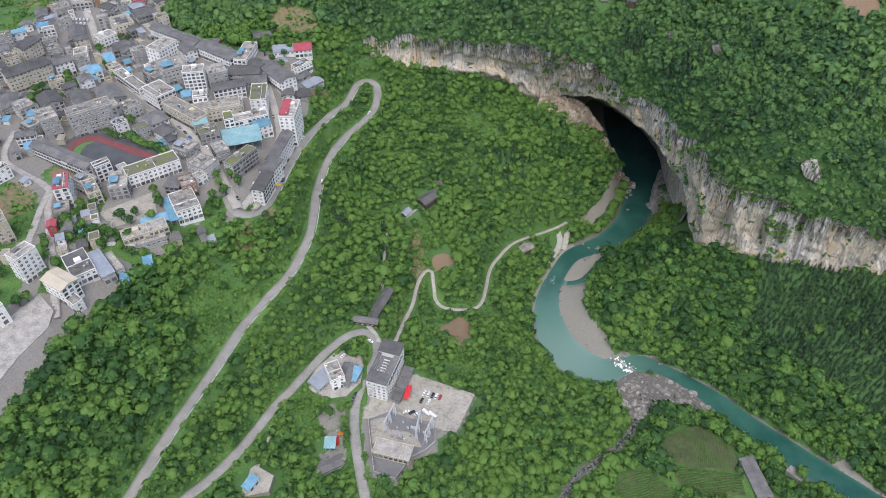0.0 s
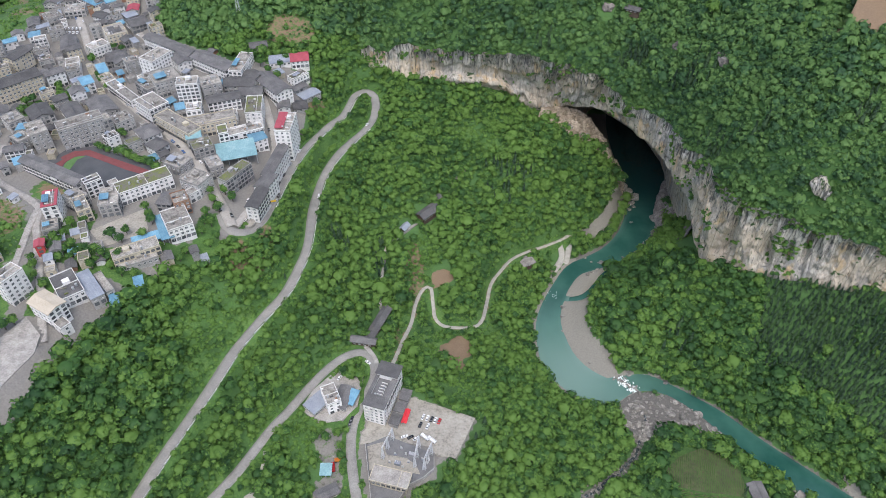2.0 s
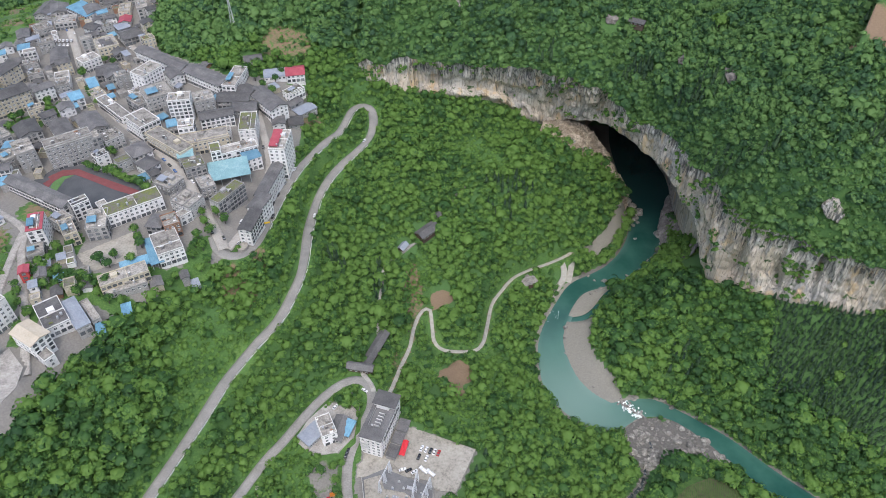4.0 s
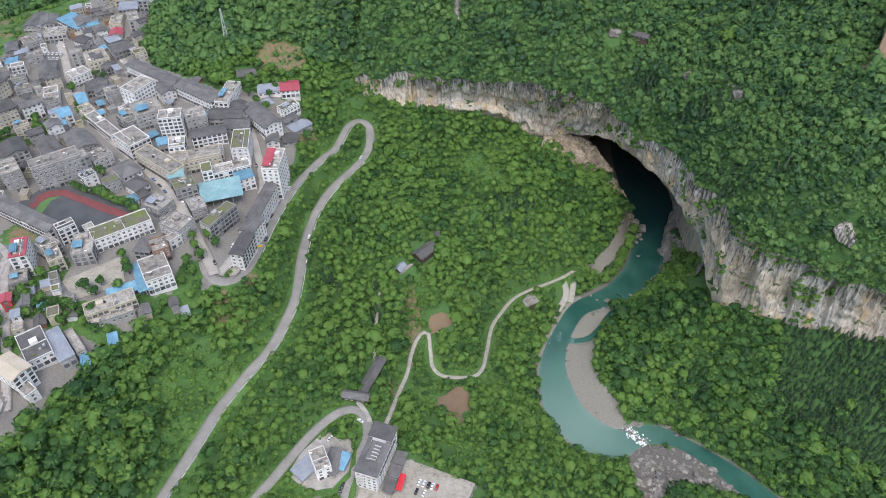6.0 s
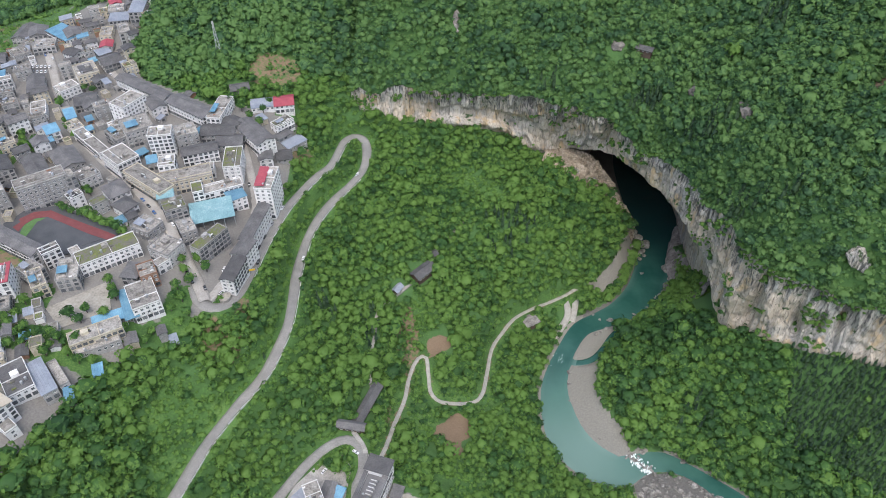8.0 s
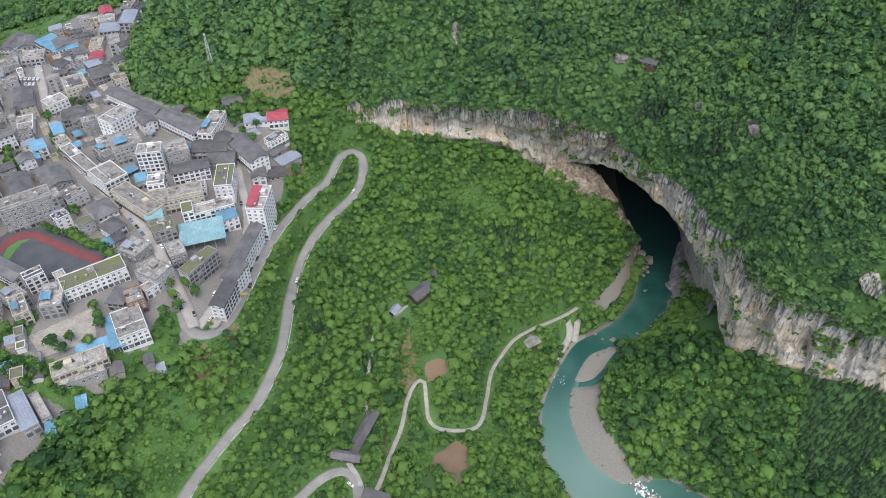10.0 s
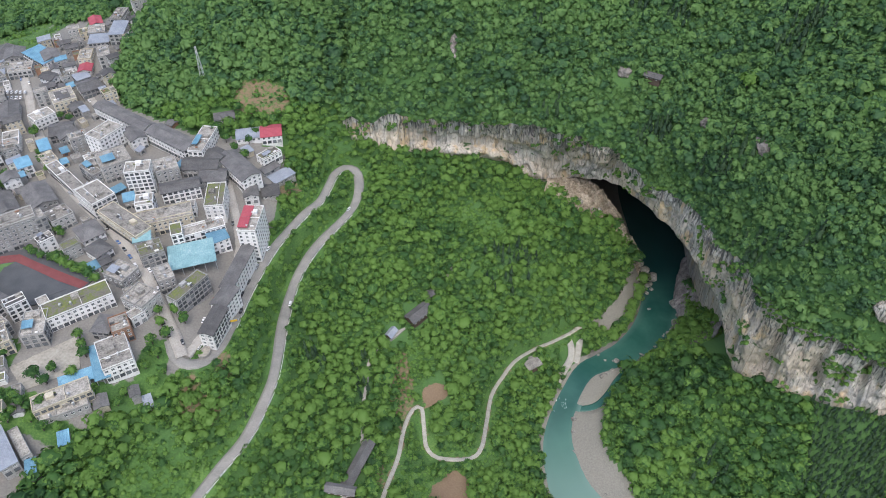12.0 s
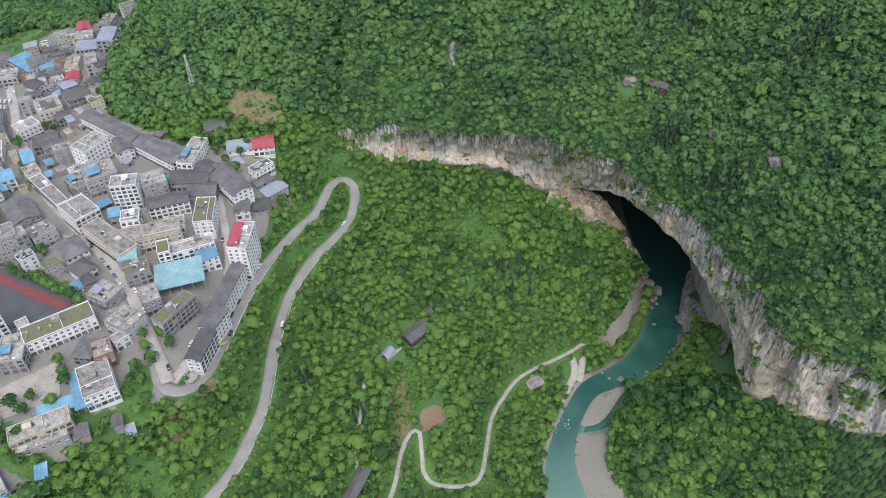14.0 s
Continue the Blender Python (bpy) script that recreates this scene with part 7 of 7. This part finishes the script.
_up = lambda s, off: (lambda q, d: (q[0] + d[1] * off, q[1] - d[0] * off, q[2] + 0.12, math.degrees(math.atan2(d[1], d[0]))))(road_upper[s], (road_upper[min(s + 1, len(road_upper) - 1), :2] - road_upper[s - 1, :2]) / np.linalg.norm(road_upper[min(s + 1, len(road_upper) - 1), :2] - road_upper[s - 1, :2]))
for frac, off, p in ((0.47, 1.5, "white"), (0.865, 2.2, "black"), (0.88, 2.2, "black"), (0.845, 2.2, "silver"), (0.90, -1.4, "black"), (0.82, 2.2, "white"), (0.895, 2.3, "black"), (0.60, -1.5, "white")):
    car(*_up(int(len(road_upper) * frac), off), p)
_r2 = random.Random(9)
for nm in ("main_street", "upper_street"):
    _l = smooth_line(STREETS[nm][0], 7)
    for i in range(1, len(_l) - 1):
        if _r2.random() < 0.55:
            d = _l[i + 1] - _l[i - 1]
            d /= np.linalg.norm(d)
            o = _r2.choice((-2.2, 2.2))
            cx, cy = _l[i, 0] + d[1] * o, _l[i, 1] - d[0] * o
            car(cx, cy, float(ground_z(np.array([cx]), np.array([cy]))[0]) + 0.62, math.degrees(math.atan2(d[1], d[0])), _r2.choice(("white", "white", "black", "silver", "red", "blue")))
for i in range(10):
    car(-180 + (i % 5) * 2.6, 408 - (i // 5) * 6 + (i % 5) * 1.5, 117.9, 100, _r2.choice(("white", "silver", "black")))
for i in range(12):
    car(-296 + (i % 6) * 3.0, 545 - (i // 6) * 7, 116.9, 100, _r2.choice(("white", "silver", "white")))

# ---------------------------------------------------------------- guard rails
BARRIER = surface("pale_barrier", [(0, (0.5, 0.5, 0.48)), (1, (0.7, 0.7, 0.68))], 0.5, 3.0)


def build_rail(name, line, off, a, b, every=3):
    r = new(name)
    tagged(r, "pale concrete guard rail along the hill road", "guard rail")
    p = line[int(len(line) * a):int(len(line) * b):every]
    d = np.gradient(p[:, :2], axis=0)
    d /= np.linalg.norm(d, axis=1)[:, None]
    q = np.c_[p[:, 0] + d[:, 1] * off, p[:, 1] - d[:, 0] * off, p[:, 2]]
    for u, w in zip(q[:-1], q[1:]):
        ln = float(np.linalg.norm(w[:2] - u[:2]))
        m = pose(*((u + w) / 2), 0, 0, math.degrees(math.atan2(w[1] - u[1], w[0] - u[0])))
        part("rail", box_mesh("rail", [(-ln / 2 + 0.4, -0.1, -0.6, ln / 2 - 0.4, 0.1, 0.75)], BARRIER), r, "", m)


build_rail("guard_rail", road_upper, 3.2, 0.03, 0.47)
build_rail("hairpin_guard_rail", road_upper, 3.2, 0.48, 0.6)
build_rail("town_guard_rail", road_upper, -3.2, 0.68, 0.93)

# ---------------------------------------------------------------- radio mast, rubble, boulders
def boulder_mesh(seed):
    """A broken block: a lump cut flat by a dozen planes."""
    rng = random.Random(seed * 13 + 1)
    bm = bmesh.new()
    bmesh.ops.create_icosphere(bm, subdivisions=2, radius=1)
    cuts = [(Vector((rng.gauss(0, 1), rng.gauss(0, 1), rng.gauss(0, 1))).normalized(), rng.uniform(0.5, 0.8)) for _ in range(11)]
    for v in bm.verts:
        v.co *= 1 + 0.3 * noise.fractal(v.co * 0.9 + Vector((seed * 7.1, 0, 0)), 1.0, 2.0, 3)
        for n, d in cuts:
            over = v.co.dot(n) - d
            if over > 0:
                v.co -= n * over * 0.95
        v.co *= 1.3
        v.co.z *= 0.75
    me = bpy.data.meshes.new("boulder")
    bm.to_mesh(me)
    bm.free()
    me.materials.append(BOULDER)
    return me


BOULDERS = [boulder_mesh(i) for i in range(6)]


def build_boulders():
    rng = random.Random(21)

    def put(x, y, s, lift=0.15):
        z = float(ground_z(np.array([x]), np.array([y]))[0])
        ob = new("boulder", BOULDERS[rng.randrange(6)])
        ob.matrix_basis = pose(x, y, max(z, -0.5) + s * lift, rng.uniform(-15, 15), rng.uniform(-15, 15), rng.uniform(0, 360)) @ Matrix.Diagonal((s * rng.uniform(0.8, 1.4), s, s * rng.uniform(0.7, 1.1), 1))
        tagged(ob, "grey river boulder on the stony bank", "boulder", "river boulders")
    n = 0
    while n < 120:
        x, y = rng.uniform(106, 174), rng.uniform(246, 289)
        if inside(np.array([x]), np.array([y]), ROCKS)[0]:
            put(x, y, rng.choice((0.7, 0.9, 1.1, 1.5, 2.4)))
            n += 1
    vs, fs, k = [], [], 0
    base_v, base_f = blob(1.0, 3)
    for n in range(420):
        if n < 260:
            i = rng.randrange(len(creek))
            x, y = creek[i, 0] + rng.gauss(0, 1.5), creek[i, 1] + rng.gauss(0, 1.5)
        else:
            x, y = rng.uniform(106, 174), rng.uniform(246, 289)
            if not inside(np.array([x]), np.array([y]), ROCKS)[0]:
                continue
        s, a = rng.uniform(0.35, 1.0), rng.uniform(0, 6.28)
        c = base_v * (s * rng.uniform(0.8, 1.4), s, s * 0.7)
        c = np.stack([c[:, 0] * math.cos(a) - c[:, 1] * math.sin(a), c[:, 0] * math.sin(a) + c[:, 1] * math.cos(a), c[:, 2]], 1)
        vs.append(c + (x, y, float(ground_z(np.array([x]), np.array([y]))[0]) + 0.1 * s)), fs.append(base_f + k)
        k += 12
    tagged(new("creek_stones", tri_mesh("creek_stones", np.vstack(vs), np.vstack(fs), BOULDER)), "grey stones lining the brook and the rapids", "stones", kind="stuff")
    for _ in range(24):
        a = rng.random()
        put(110 + 14 * a + rng.gauss(0, 1.5), 301 - 14 * a + rng.gauss(0, 1.5), rng.uniform(0.5, 1.2), 0.5)
    for _ in range(40):
        a = rng.random()
        put(166 + 30 * a + rng.gauss(0, 5), 414 + 40 * rng.random() + 12 * a, rng.choice((1.2, 1.8, 2.5, 3.6)))
    for _ in range(36):
        i = rng.randrange(len(river) // 3, len(river) - 4)
        d = (river[i + 1, :2] - river[i - 1, :2])
        d /= np.linalg.norm(d)
        o = river[i, 2] + rng.uniform(-0.5, 3)
        s = 1 if i > len(river) * 0.62 else -1
        put(river[i, 0] - d[1] * o * s * -1, river[i, 1] + d[0] * o * s * -1, rng.uniform(0.6, 1.5), 0.3)
    for _ in range(40):
        a = rng.random()
        put(167 + 18 * a + rng.gauss(0, 3), 434 + 48 * a + rng.gauss(0, 6), rng.choice((1.0, 1.3, 1.8, 2.6, 3.4)), 0.2)
    for x, y, size in ((157, 481, 4.4), (153, 474, 2.6), (151, 466, 1.8), (154, 488, 3.2), (152, 495, 2.8)):
        put(x, y, size, 0.3)
    for _ in range(30):
        a = rng.random()
        put(96 + 38 * a + rng.gauss(0, 2), 506 - 5 * a + rng.gauss(0, 2.5), rng.choice((1.6, 2.4, 3.4)), 0.2)
    bar = smooth_line([(108, 407), (121, 404.5), (139, 409), (156, 426), (164, 436)], 2)
    for _ in range(24):
        i = rng.randrange(len(bar))
        put(bar[i][0] + rng.gauss(0, 1.2), bar[i][1] + rng.gauss(0, 1.2), rng.choice((0.7, 0.9, 1.2, 1.7)), 0.35)
    for _ in range(18):
        put(140 + rng.gauss(0, 6), 470 + rng.gauss(0, 9), rng.uniform(0.8, 2.2))


build_boulders()


def build_rapids():
    rng = np.random.RandomState(3)
    v, f, k = [], [], 0
    for i in range(230):
        a = rng.uniform(0, 1)
        x, y = 111 + 11 * a + rng.normal(0, 1.6), 301 - 13 * a + rng.normal(0, 1.6)
        b, t = blob(rng.uniform(0.3, 0.8), i)
        v.append(b * (0.7, 1.2, 0.16) + (x, y, 0.05)), f.append(t + k)
        k += len(b)
    for i in range(14):
        x, y = 79 + rng.normal(0, 2.0), 371 + rng.normal(0, 2.5)
        b, t = blob(rng.uniform(0.3, 0.8), i)
        v.append(b * (0.3, 0.9, 0.12) + (x, y, 0.03)), f.append(t + k)
        k += len(b)
    tagged(new("rapids", tri_mesh("rapids", np.vstack(v), np.vstack(f), FOAM, smooth=True)), "white water of the rapids", "rapids", kind="stuff")


build_rapids()


r = new("radio_mast")
r.matrix_basis = pose(-150.5, 527, float(ground_z(np.array([-150.5]), np.array([527]))[0]))
tagged(r, "slender grey lattice radio mast on the wooded hill", "mast")
tower = part("tower", lattice(27.0, 0.25, 1.5, 1.0), r)
for _z in (22, 25):
    for _k in range(3):
        part("antenna", box_mesh("antenna", [(-0.15, 0.6, _z, 0.15, 0.8, _z + 1.8)], PALE_FRAME), tower, "white antenna panel", pose(0, 0, 0, 0, 0, _k * 120))

YELLOW = surface("yellow_sign", [(0, (0.65, 0.4, 0.02)), (1, (0.75, 0.5, 0.04))], 0.5, 3.0, 0.5)
r = new("road_sign")
r.matrix_basis = pose(-98.6, 345.5, 104.3, 0, 0, 15)
tagged(r, "yellow overhead road sign on a steel arm", "sign")
part("pole", box_mesh("pole", [(1.9, -0.1, -0.5, 2.1, 0.1, 5.0)], STEEL), r)
part("arm", box_mesh("arm", [(-2.0, -0.06, 4.8, 1.9, 0.06, 4.95)], STEEL), r)
part("panel", box_mesh("panel", [(-2.0, -0.2, 3.6, 1.2, -0.07, 4.8)], YELLOW), r, "plain yellow panel")


def planter_ring(x, y, z, a, b, yaw):
    n = 28
    v, f = [], []
    for i in range(n):
        q = i / n * 6.283
        for k, h in ((1.0, -1.0), (1.0, 0.9), (0.9, 0.9), (0.9, 0.2)):
            v.append((math.cos(q) * a * k, math.sin(q) * b * k, h))
    for i in range(n):
        for k in range(3):
            f.append((i * 4 + k, ((i + 1) % n) * 4 + k, ((i + 1) % n) * 4 + k + 1, i * 4 + k + 1))
    r = new("round_planter")
    r.matrix_basis = pose(x, y, z, 0, 0, yaw)
    tagged(r, "low oval concrete wall at the tip of the road bend", "planter")
    part("kerb_wall", mesh_of("kerb_wall", v, f, CONCRETE), r)
    part("bed", mesh_of("bed", [(math.cos(i / n * 6.283) * a * 0.9, math.sin(i / n * 6.283) * b * 0.9, 0.25) for i in range(n)], [tuple(range(n))], YARD_CONCRETE), r)


planter_ring(-109.2, 326.4, 107.2, 3.6, 2.6, 70)


def truck(x, y, yaw, paint, label):
    r = new("truck")
    z = float(ground_z(np.array([x]), np.array([y]))[0]) + 0.1
    r.matrix_basis = pose(x, y, z, 0, 0, yaw) @ Matrix.Diagonal((0.84, 0.84, 0.84, 1))
    tagged(r, label, "truck", "trucks")
    part("chassis", box_mesh("chassis", [(-3.2, -0.9, 0.5, 3.2, 0.9, 0.8)], DARK_TRIM), r)
    cab = part("cab", loft("cab", [(1.5, 1.05, 0.95, 0.8, 2.3), (2.8, 1.05, 0.9, 0.8, 2.3), (3.2, 1.0, 0.8, 0.8, 1.5)], CAR_PAINTS[paint]), r)
    part("windscreen", box_mesh("windscreen", [(2.85, -0.8, 1.5, 3.06, 0.8, 2.1)], GLASS), cab)
    part("load_bed", rings("load_bed", 4.4, 2.1, [(0, 0.8), (0, 1.9), (-0.1, 1.9), (-0.1, 0.9)], CAR_PAINTS[paint]), r, "", pose(-0.9, 0, 0))
    for wx in (-2.3, 2.2):
        for wy in (-0.95, 0.95):
            part("wheel", WHEEL, r, "", pose(wx, wy, 0.4) @ Matrix.Scale(1.25, 4))


_m, _t2, _b2 = material("orange_truck_paint")
_b2.inputs["Base Color"].default_value, _b2.inputs["Roughness"].default_value = (0.55, 0.2, 0.03, 1), 0.4
CAR_PAINTS["orange"] = _m
truck(-51.8, 210.5, 8, "orange", "orange tipper truck parked by the road")
truck(-54.8, 207.0, 100, "red", "red truck parked in the builder's yard")
truck(-9.0, 224.0, 140, "white", "white van-like truck in the car park")
truck(-5.5, 222.4, 140, "white", "white van-like truck in the car park")
for _x, _y, _s in ((-61, 212, 0.7), (-62.5, 213, 0.7), (-55, 213, 0.5), (-53, 199, 0.8), (-50.5, 197, 0.9), (-59, 198.5, 0.6), (-57, 209.5, 0.5)):
    r = new("building_rubble", BOULDERS[int(_s * 10) % 6])
    r.matrix_basis = pose(_x, _y, float(ground_z(np.array([_x]), np.array([_y]))[0]) + 0.3) @ Matrix.Scale(_s * 1.3, 4)
    tagged(r, "pale heap of building rubble in the yard", "rubble")

# bare crags on the hillside
def crag(corners, out, seed, label="bare grey limestone crag among the trees", mat=None):
    """A fluted rock face hung between four corners, bulging towards the valley, its rim turned back into the slope."""
    a, b, c, d = (np.array(p, float) for p in corners)
    n = 22
    w = np.array([-0.55, -0.75, 0.35])
    v = np.zeros((n, n, 3))
    for j in range(n):
        for i in range(n):
            s, t = i / (n - 1), j / (n - 1)
            p = (a * (1 - s) + b * s) * (1 - t) + (d * (1 - s) + c * s) * t
            r = math.hypot(2 * s - 1, 2 * t - 1) + 0.3 * noise.fractal((p[0] * 0.3 + seed, p[1] * 0.3, p[2] * 0.2), 0.9, 2.0, 4)
            edge = 1 - float(step(r, 0.55, 0.95))
            k = out * edge + edge * (1.6 * noise.fractal((p[0] * 0.35, p[1] * 0.35, p[2] * 0.08 + seed), 0.9, 2.1, 4) + 1.2 * (1 - abs(noise.noise((p[0] * 0.5, p[1] * 0.5, p[2] * 0.05)))))
            v[j, i] = p + w * (k - 4.0 * (1 - edge))
    me = tri_mesh("crag", v.reshape(-1, 3), grid_tris(n, n), mat or BANK_ROCK, {"runoff": np.full(n * n, 1.0)})
    return tagged(new("crag", me), label, "crag", "hillside crags")


crag([(199, 335, 141), (217, 326.5, 138), (215, 326, 121), (202, 332, 124)], 2.6, 1.0, "large bare grey limestone crag above the cliff", ROCK)
crag([(154, 470, 148), (162, 464, 148), (161, 462, 139), (154, 468, 139)], 2.2, 2.0)
crag([(169.5, 428, 160), (178, 420, 160), (177, 418, 151), (170, 426, 151)], 2.2, 3.0)
crag([(10, 548, 163), (13.5, 548, 163), (15.5, 530, 148), (10.5, 530, 148)], 1.6, 4.0, "narrow pale rock slide on the wooded hillside")
crag([(114, 524, 150), (126, 519, 150), (126, 517, 141), (114, 522, 141)], 1.8, 5.0, "dark rock ledge under a hillside pavilion")

# ---------------------------------------------------------------- single trees
def single_tree_meshes(seed):
    v, f, nr = broadleaf(seed + 70, 110, 8)
    crown_ = tri_mesh("crown", v * (1, 1, 0.95) + np.array([0, 0, 1.35]), f, LEAVES, {"tone": np.full(len(v), (seed * 0.37) % 0.45 + 0.2 if seed < 6 else 1.0)}, normals=nr)
    bm = bmesh.new()
    bmesh.ops.create_cone(bm, cap_ends=True, segments=7, radius1=0.1, radius2=0.06, depth=1.3, matrix=Matrix.Translation((0, 0, 0.5)))
    trunk = bpy.data.meshes.new("trunk")
    bm.to_mesh(trunk)
    bm.free()
    trunk.materials.append(BARK)
    limbs = []
    for k in range(2):
        bm = bmesh.new()
        a = k * 3.1 + seed
        bmesh.ops.create_cone(bm, cap_ends=True, segments=5, radius1=0.045, radius2=0.02, depth=0.8, matrix=Matrix.Translation((math.cos(a) * 0.25, math.sin(a) * 0.25, 1.25)) @ Euler((0, 0.6, a)).to_matrix().to_4x4())
        me = bpy.data.meshes.new("limb")
        bm.to_mesh(me)
        bm.free()
        me.materials.append(BARK)
        limbs.append(me)
    return crown_, trunk, limbs


TREE_KINDS = [single_tree_meshes(i) for i in range(7)]
_tr = random.Random(31)


def tree(x, y, size, z=None, label="leafy green broadleaf tree among the houses", group="town trees", shape=None):
    crown_, trunk, limbs = TREE_KINDS[_tr.randrange(6) if shape is None else shape]
    r = new("tree")
    z = float(ground_z(np.array([x]), np.array([y]))[0]) if z is None else z
    r.matrix_basis = pose(x, y, z, 0, 0, _tr.uniform(0, 360)) @ Matrix.Diagonal((size, size, size * _tr.uniform(0.85, 1.15), 1))
    tagged(r, label, "tree", group)
    stem = part("trunk", trunk, r)
    for me in limbs:
        part("limb", me, stem)
    part("crown", crown_, r)


GARDEN_TREES = [(-208, 295), (-204, 293), (-202, 297), (-197, 292), (-195, 296), (-191, 291), (-188, 295), (-185, 291), (-182, 294), (-178, 291), (-175, 290), (-203, 288), (-201, 312), (-206, 301), (-202, 304),
                (-211, 285), (-208, 280), (-205, 273), (-193, 288), (-187, 286), (-180, 287), (-170, 292), (-198, 286), (-199, 268), (-200, 260), (-198, 253), (-222, 258), (-219, 246), (-226, 252), (-172, 284), (-166, 281), (-160, 282), (-181, 283), (-133, 322), (-128, 309), (-121, 305), (-139, 302), (-141, 297), (-152, 300), (-196, 322), (-196, 316), (-213, 268)]
for _x, _y in TOWN_TREES + PARK_TREES:
    tree(_x, _y, _tr.uniform(2.6, 3.8))
for _x, _y in GARDEN_TREES:
    tree(_x, _y, _tr.uniform(2.3, 3.4))
for _x, _y, _s in ((-49.5, 203, 2.4), (-49.5, 209, 2.2), (-39, 196, 2.0), (-37.5, 186, 2.2), (-60, 222, 3.0), (-54, 224, 2.6), (-49.8, 226, 2.4), (-66, 222, 3.0), (-72, 226, 2.6), (-52, 217, 2.8), (-51.5, 212, 2.6), (203, 214, 4.0),
                   (-43.6, 252, 1.6), (-44.4, 256, 1.5), (-44.6, 248, 1.4)):
    tree(_x, _y, _s, None, "leafy green tree beside the road", "roadside trees")

for _x, _y, _z, _s in ((177, 471, 161, 5.6), (141.6, 352, 21, 5.0), (150, 350, 26, 4.2), (-15.3, 453, 73, 3.4), (125, 345, 15, 3.6), (-66, 375, 68, 3.2), (-20, 318, 46, 2.6)):
    tree(_x, _y, _s, _z, "bright lime-green broadleaf tree standing out of the wood", "lime-green trees", 6)

# ---------------------------------------------------------------- fields by the river
CROP = foliage("crop_leaves", (0.036, 0.09, 0.022), (0.06, 0.14, 0.03), (0.11, 0.21, 0.05))
SOIL = surface("field_soil", [(0, (0.06, 0.062, 0.035)), (0.5, (0.09, 0.1, 0.045)), (1, (0.13, 0.15, 0.06))], 0.2, 1.5)


def field(name, poly, angle, gap, width, height, mat, label):
    """A plot of soil with crop rows along one direction, cut to the plot's outline."""
    px = np.array(poly)
    c, s = math.cos(radians(angle)), math.sin(radians(angle))
    cx, cy = px.mean(0)
    gx, gy = np.meshgrid(np.arange(px[:, 0].min(), px[:, 0].max(), 2.0), np.arange(px[:, 1].min(), px[:, 1].max(), 2.0))
    root = new(name)
    tagged(root, label, "field")
    n = len(poly)
    rim_ = []
    for i in range(n):
        for q in np.linspace(0, 1, 6, endpoint=False):
            rim_.append(px[i] * (1 - q) + px[(i + 1) % n] * q)
    rim_ = np.array(rim_)
    v = [(cx, cy)] + [tuple(p) for k in (0.25, 0.5, 0.75, 1.0) for p in (np.array([cx, cy]) * (1 - k) + rim_ * k)]
    va = np.array(v)
    m = len(rim_)
    tris = [(0, 1 + i, 1 + (i + 1) % m) for i in range(m)]
    for k in range(3):
        o = 1 + k * m
        for i in range(m):
            j = (i + 1) % m
            tris += [(o + i, o + m + i, o + m + j), (o + i, o + m + j, o + j)]
    part("soil", tri_mesh("soil", np.c_[va, ground_z(va[:, 0], va[:, 1]) + 0.3], tris, SOIL, smooth=True), root)
    vs, fs, k = [], [], 0
    rng = np.random.RandomState(int(abs(cx)))
    for row in np.arange(-60, 60, gap):
        t = np.arange(-60, 60, 1.2)
        x, y = cx + t * c - row * s, cy + t * s + row * c
        ok = inside(x, y, [tuple(p) for p in poly])
        if not ok.any():
            continue
        x, y, ok = x[ok], y[ok], ok[ok]
        level = ground_z(x, y) + 0.28
        for a in range(len(x) - 1):
            if ok[a] and ok[a + 1] and rng.random_sample() > 0.04:
                z = level[a:a + 2]
                w = width * rng.uniform(0.8, 1.2)
                h = height * rng.uniform(0.7, 1.2)
                for b in (0, 1):
                    for o, hh in ((-w / 2, 0), (-w * 0.3, h), (w * 0.3, h), (w / 2, 0)):
                        vs.append((x[a + b] - s * o, y[a + b] + c * o, z[b] + hh))
                fs += [(k, k + 1, k + 5), (k, k + 5, k + 4), (k + 1, k + 2, k + 6), (k + 1, k + 6, k + 5), (k + 2, k + 3, k + 7), (k + 2, k + 7, k + 6)]
                k += 8
    ob = part("crop_cover", tri_mesh("crop_cover", np.array(vs), np.array(fs), mat, {"tone": np.full(len(vs), 0.45)}), root)
    tagged(ob, kind="stuff")


field("vegetable_plot", [(122, 225), (136, 238), (151, 246), (165, 242), (170, 231), (167, 213), (146, 213.5), (127, 217)], 74, 1.1, 0.5, 0.25, CROP, "brown-green ploughed plot with fine young rows")
field("tea_plot", [(127, 215.5), (145, 212), (167, 211), (166, 199), (148, 196), (130, 202)], 12, 1.5, 1.0, 0.7, CROP, "green terraced plot with clipped tea rows")
field("lower_tea_plot", [(98, 207), (111, 210), (122, 203), (126, 192), (112, 180), (90, 186)], 20, 1.5, 1.0, 0.7, CROP, "rounded green plot with clipped tea rows")
house(175, 209.5, None, 8.0, 24, 8, 1, "grey", "lean")
house(200, 214.0, 1.2, 9.0, 5.0, -50, 1, "grey", "flat", False)

# ---------------------------------------------------------------- full size
for _ob in list(scene.collection.objects):
    if _ob.parent is None and _ob.type in ("MESH", "EMPTY"):
        _ob.matrix_basis = Matrix.Scale(SIZE, 4) @ _ob.matrix_basis
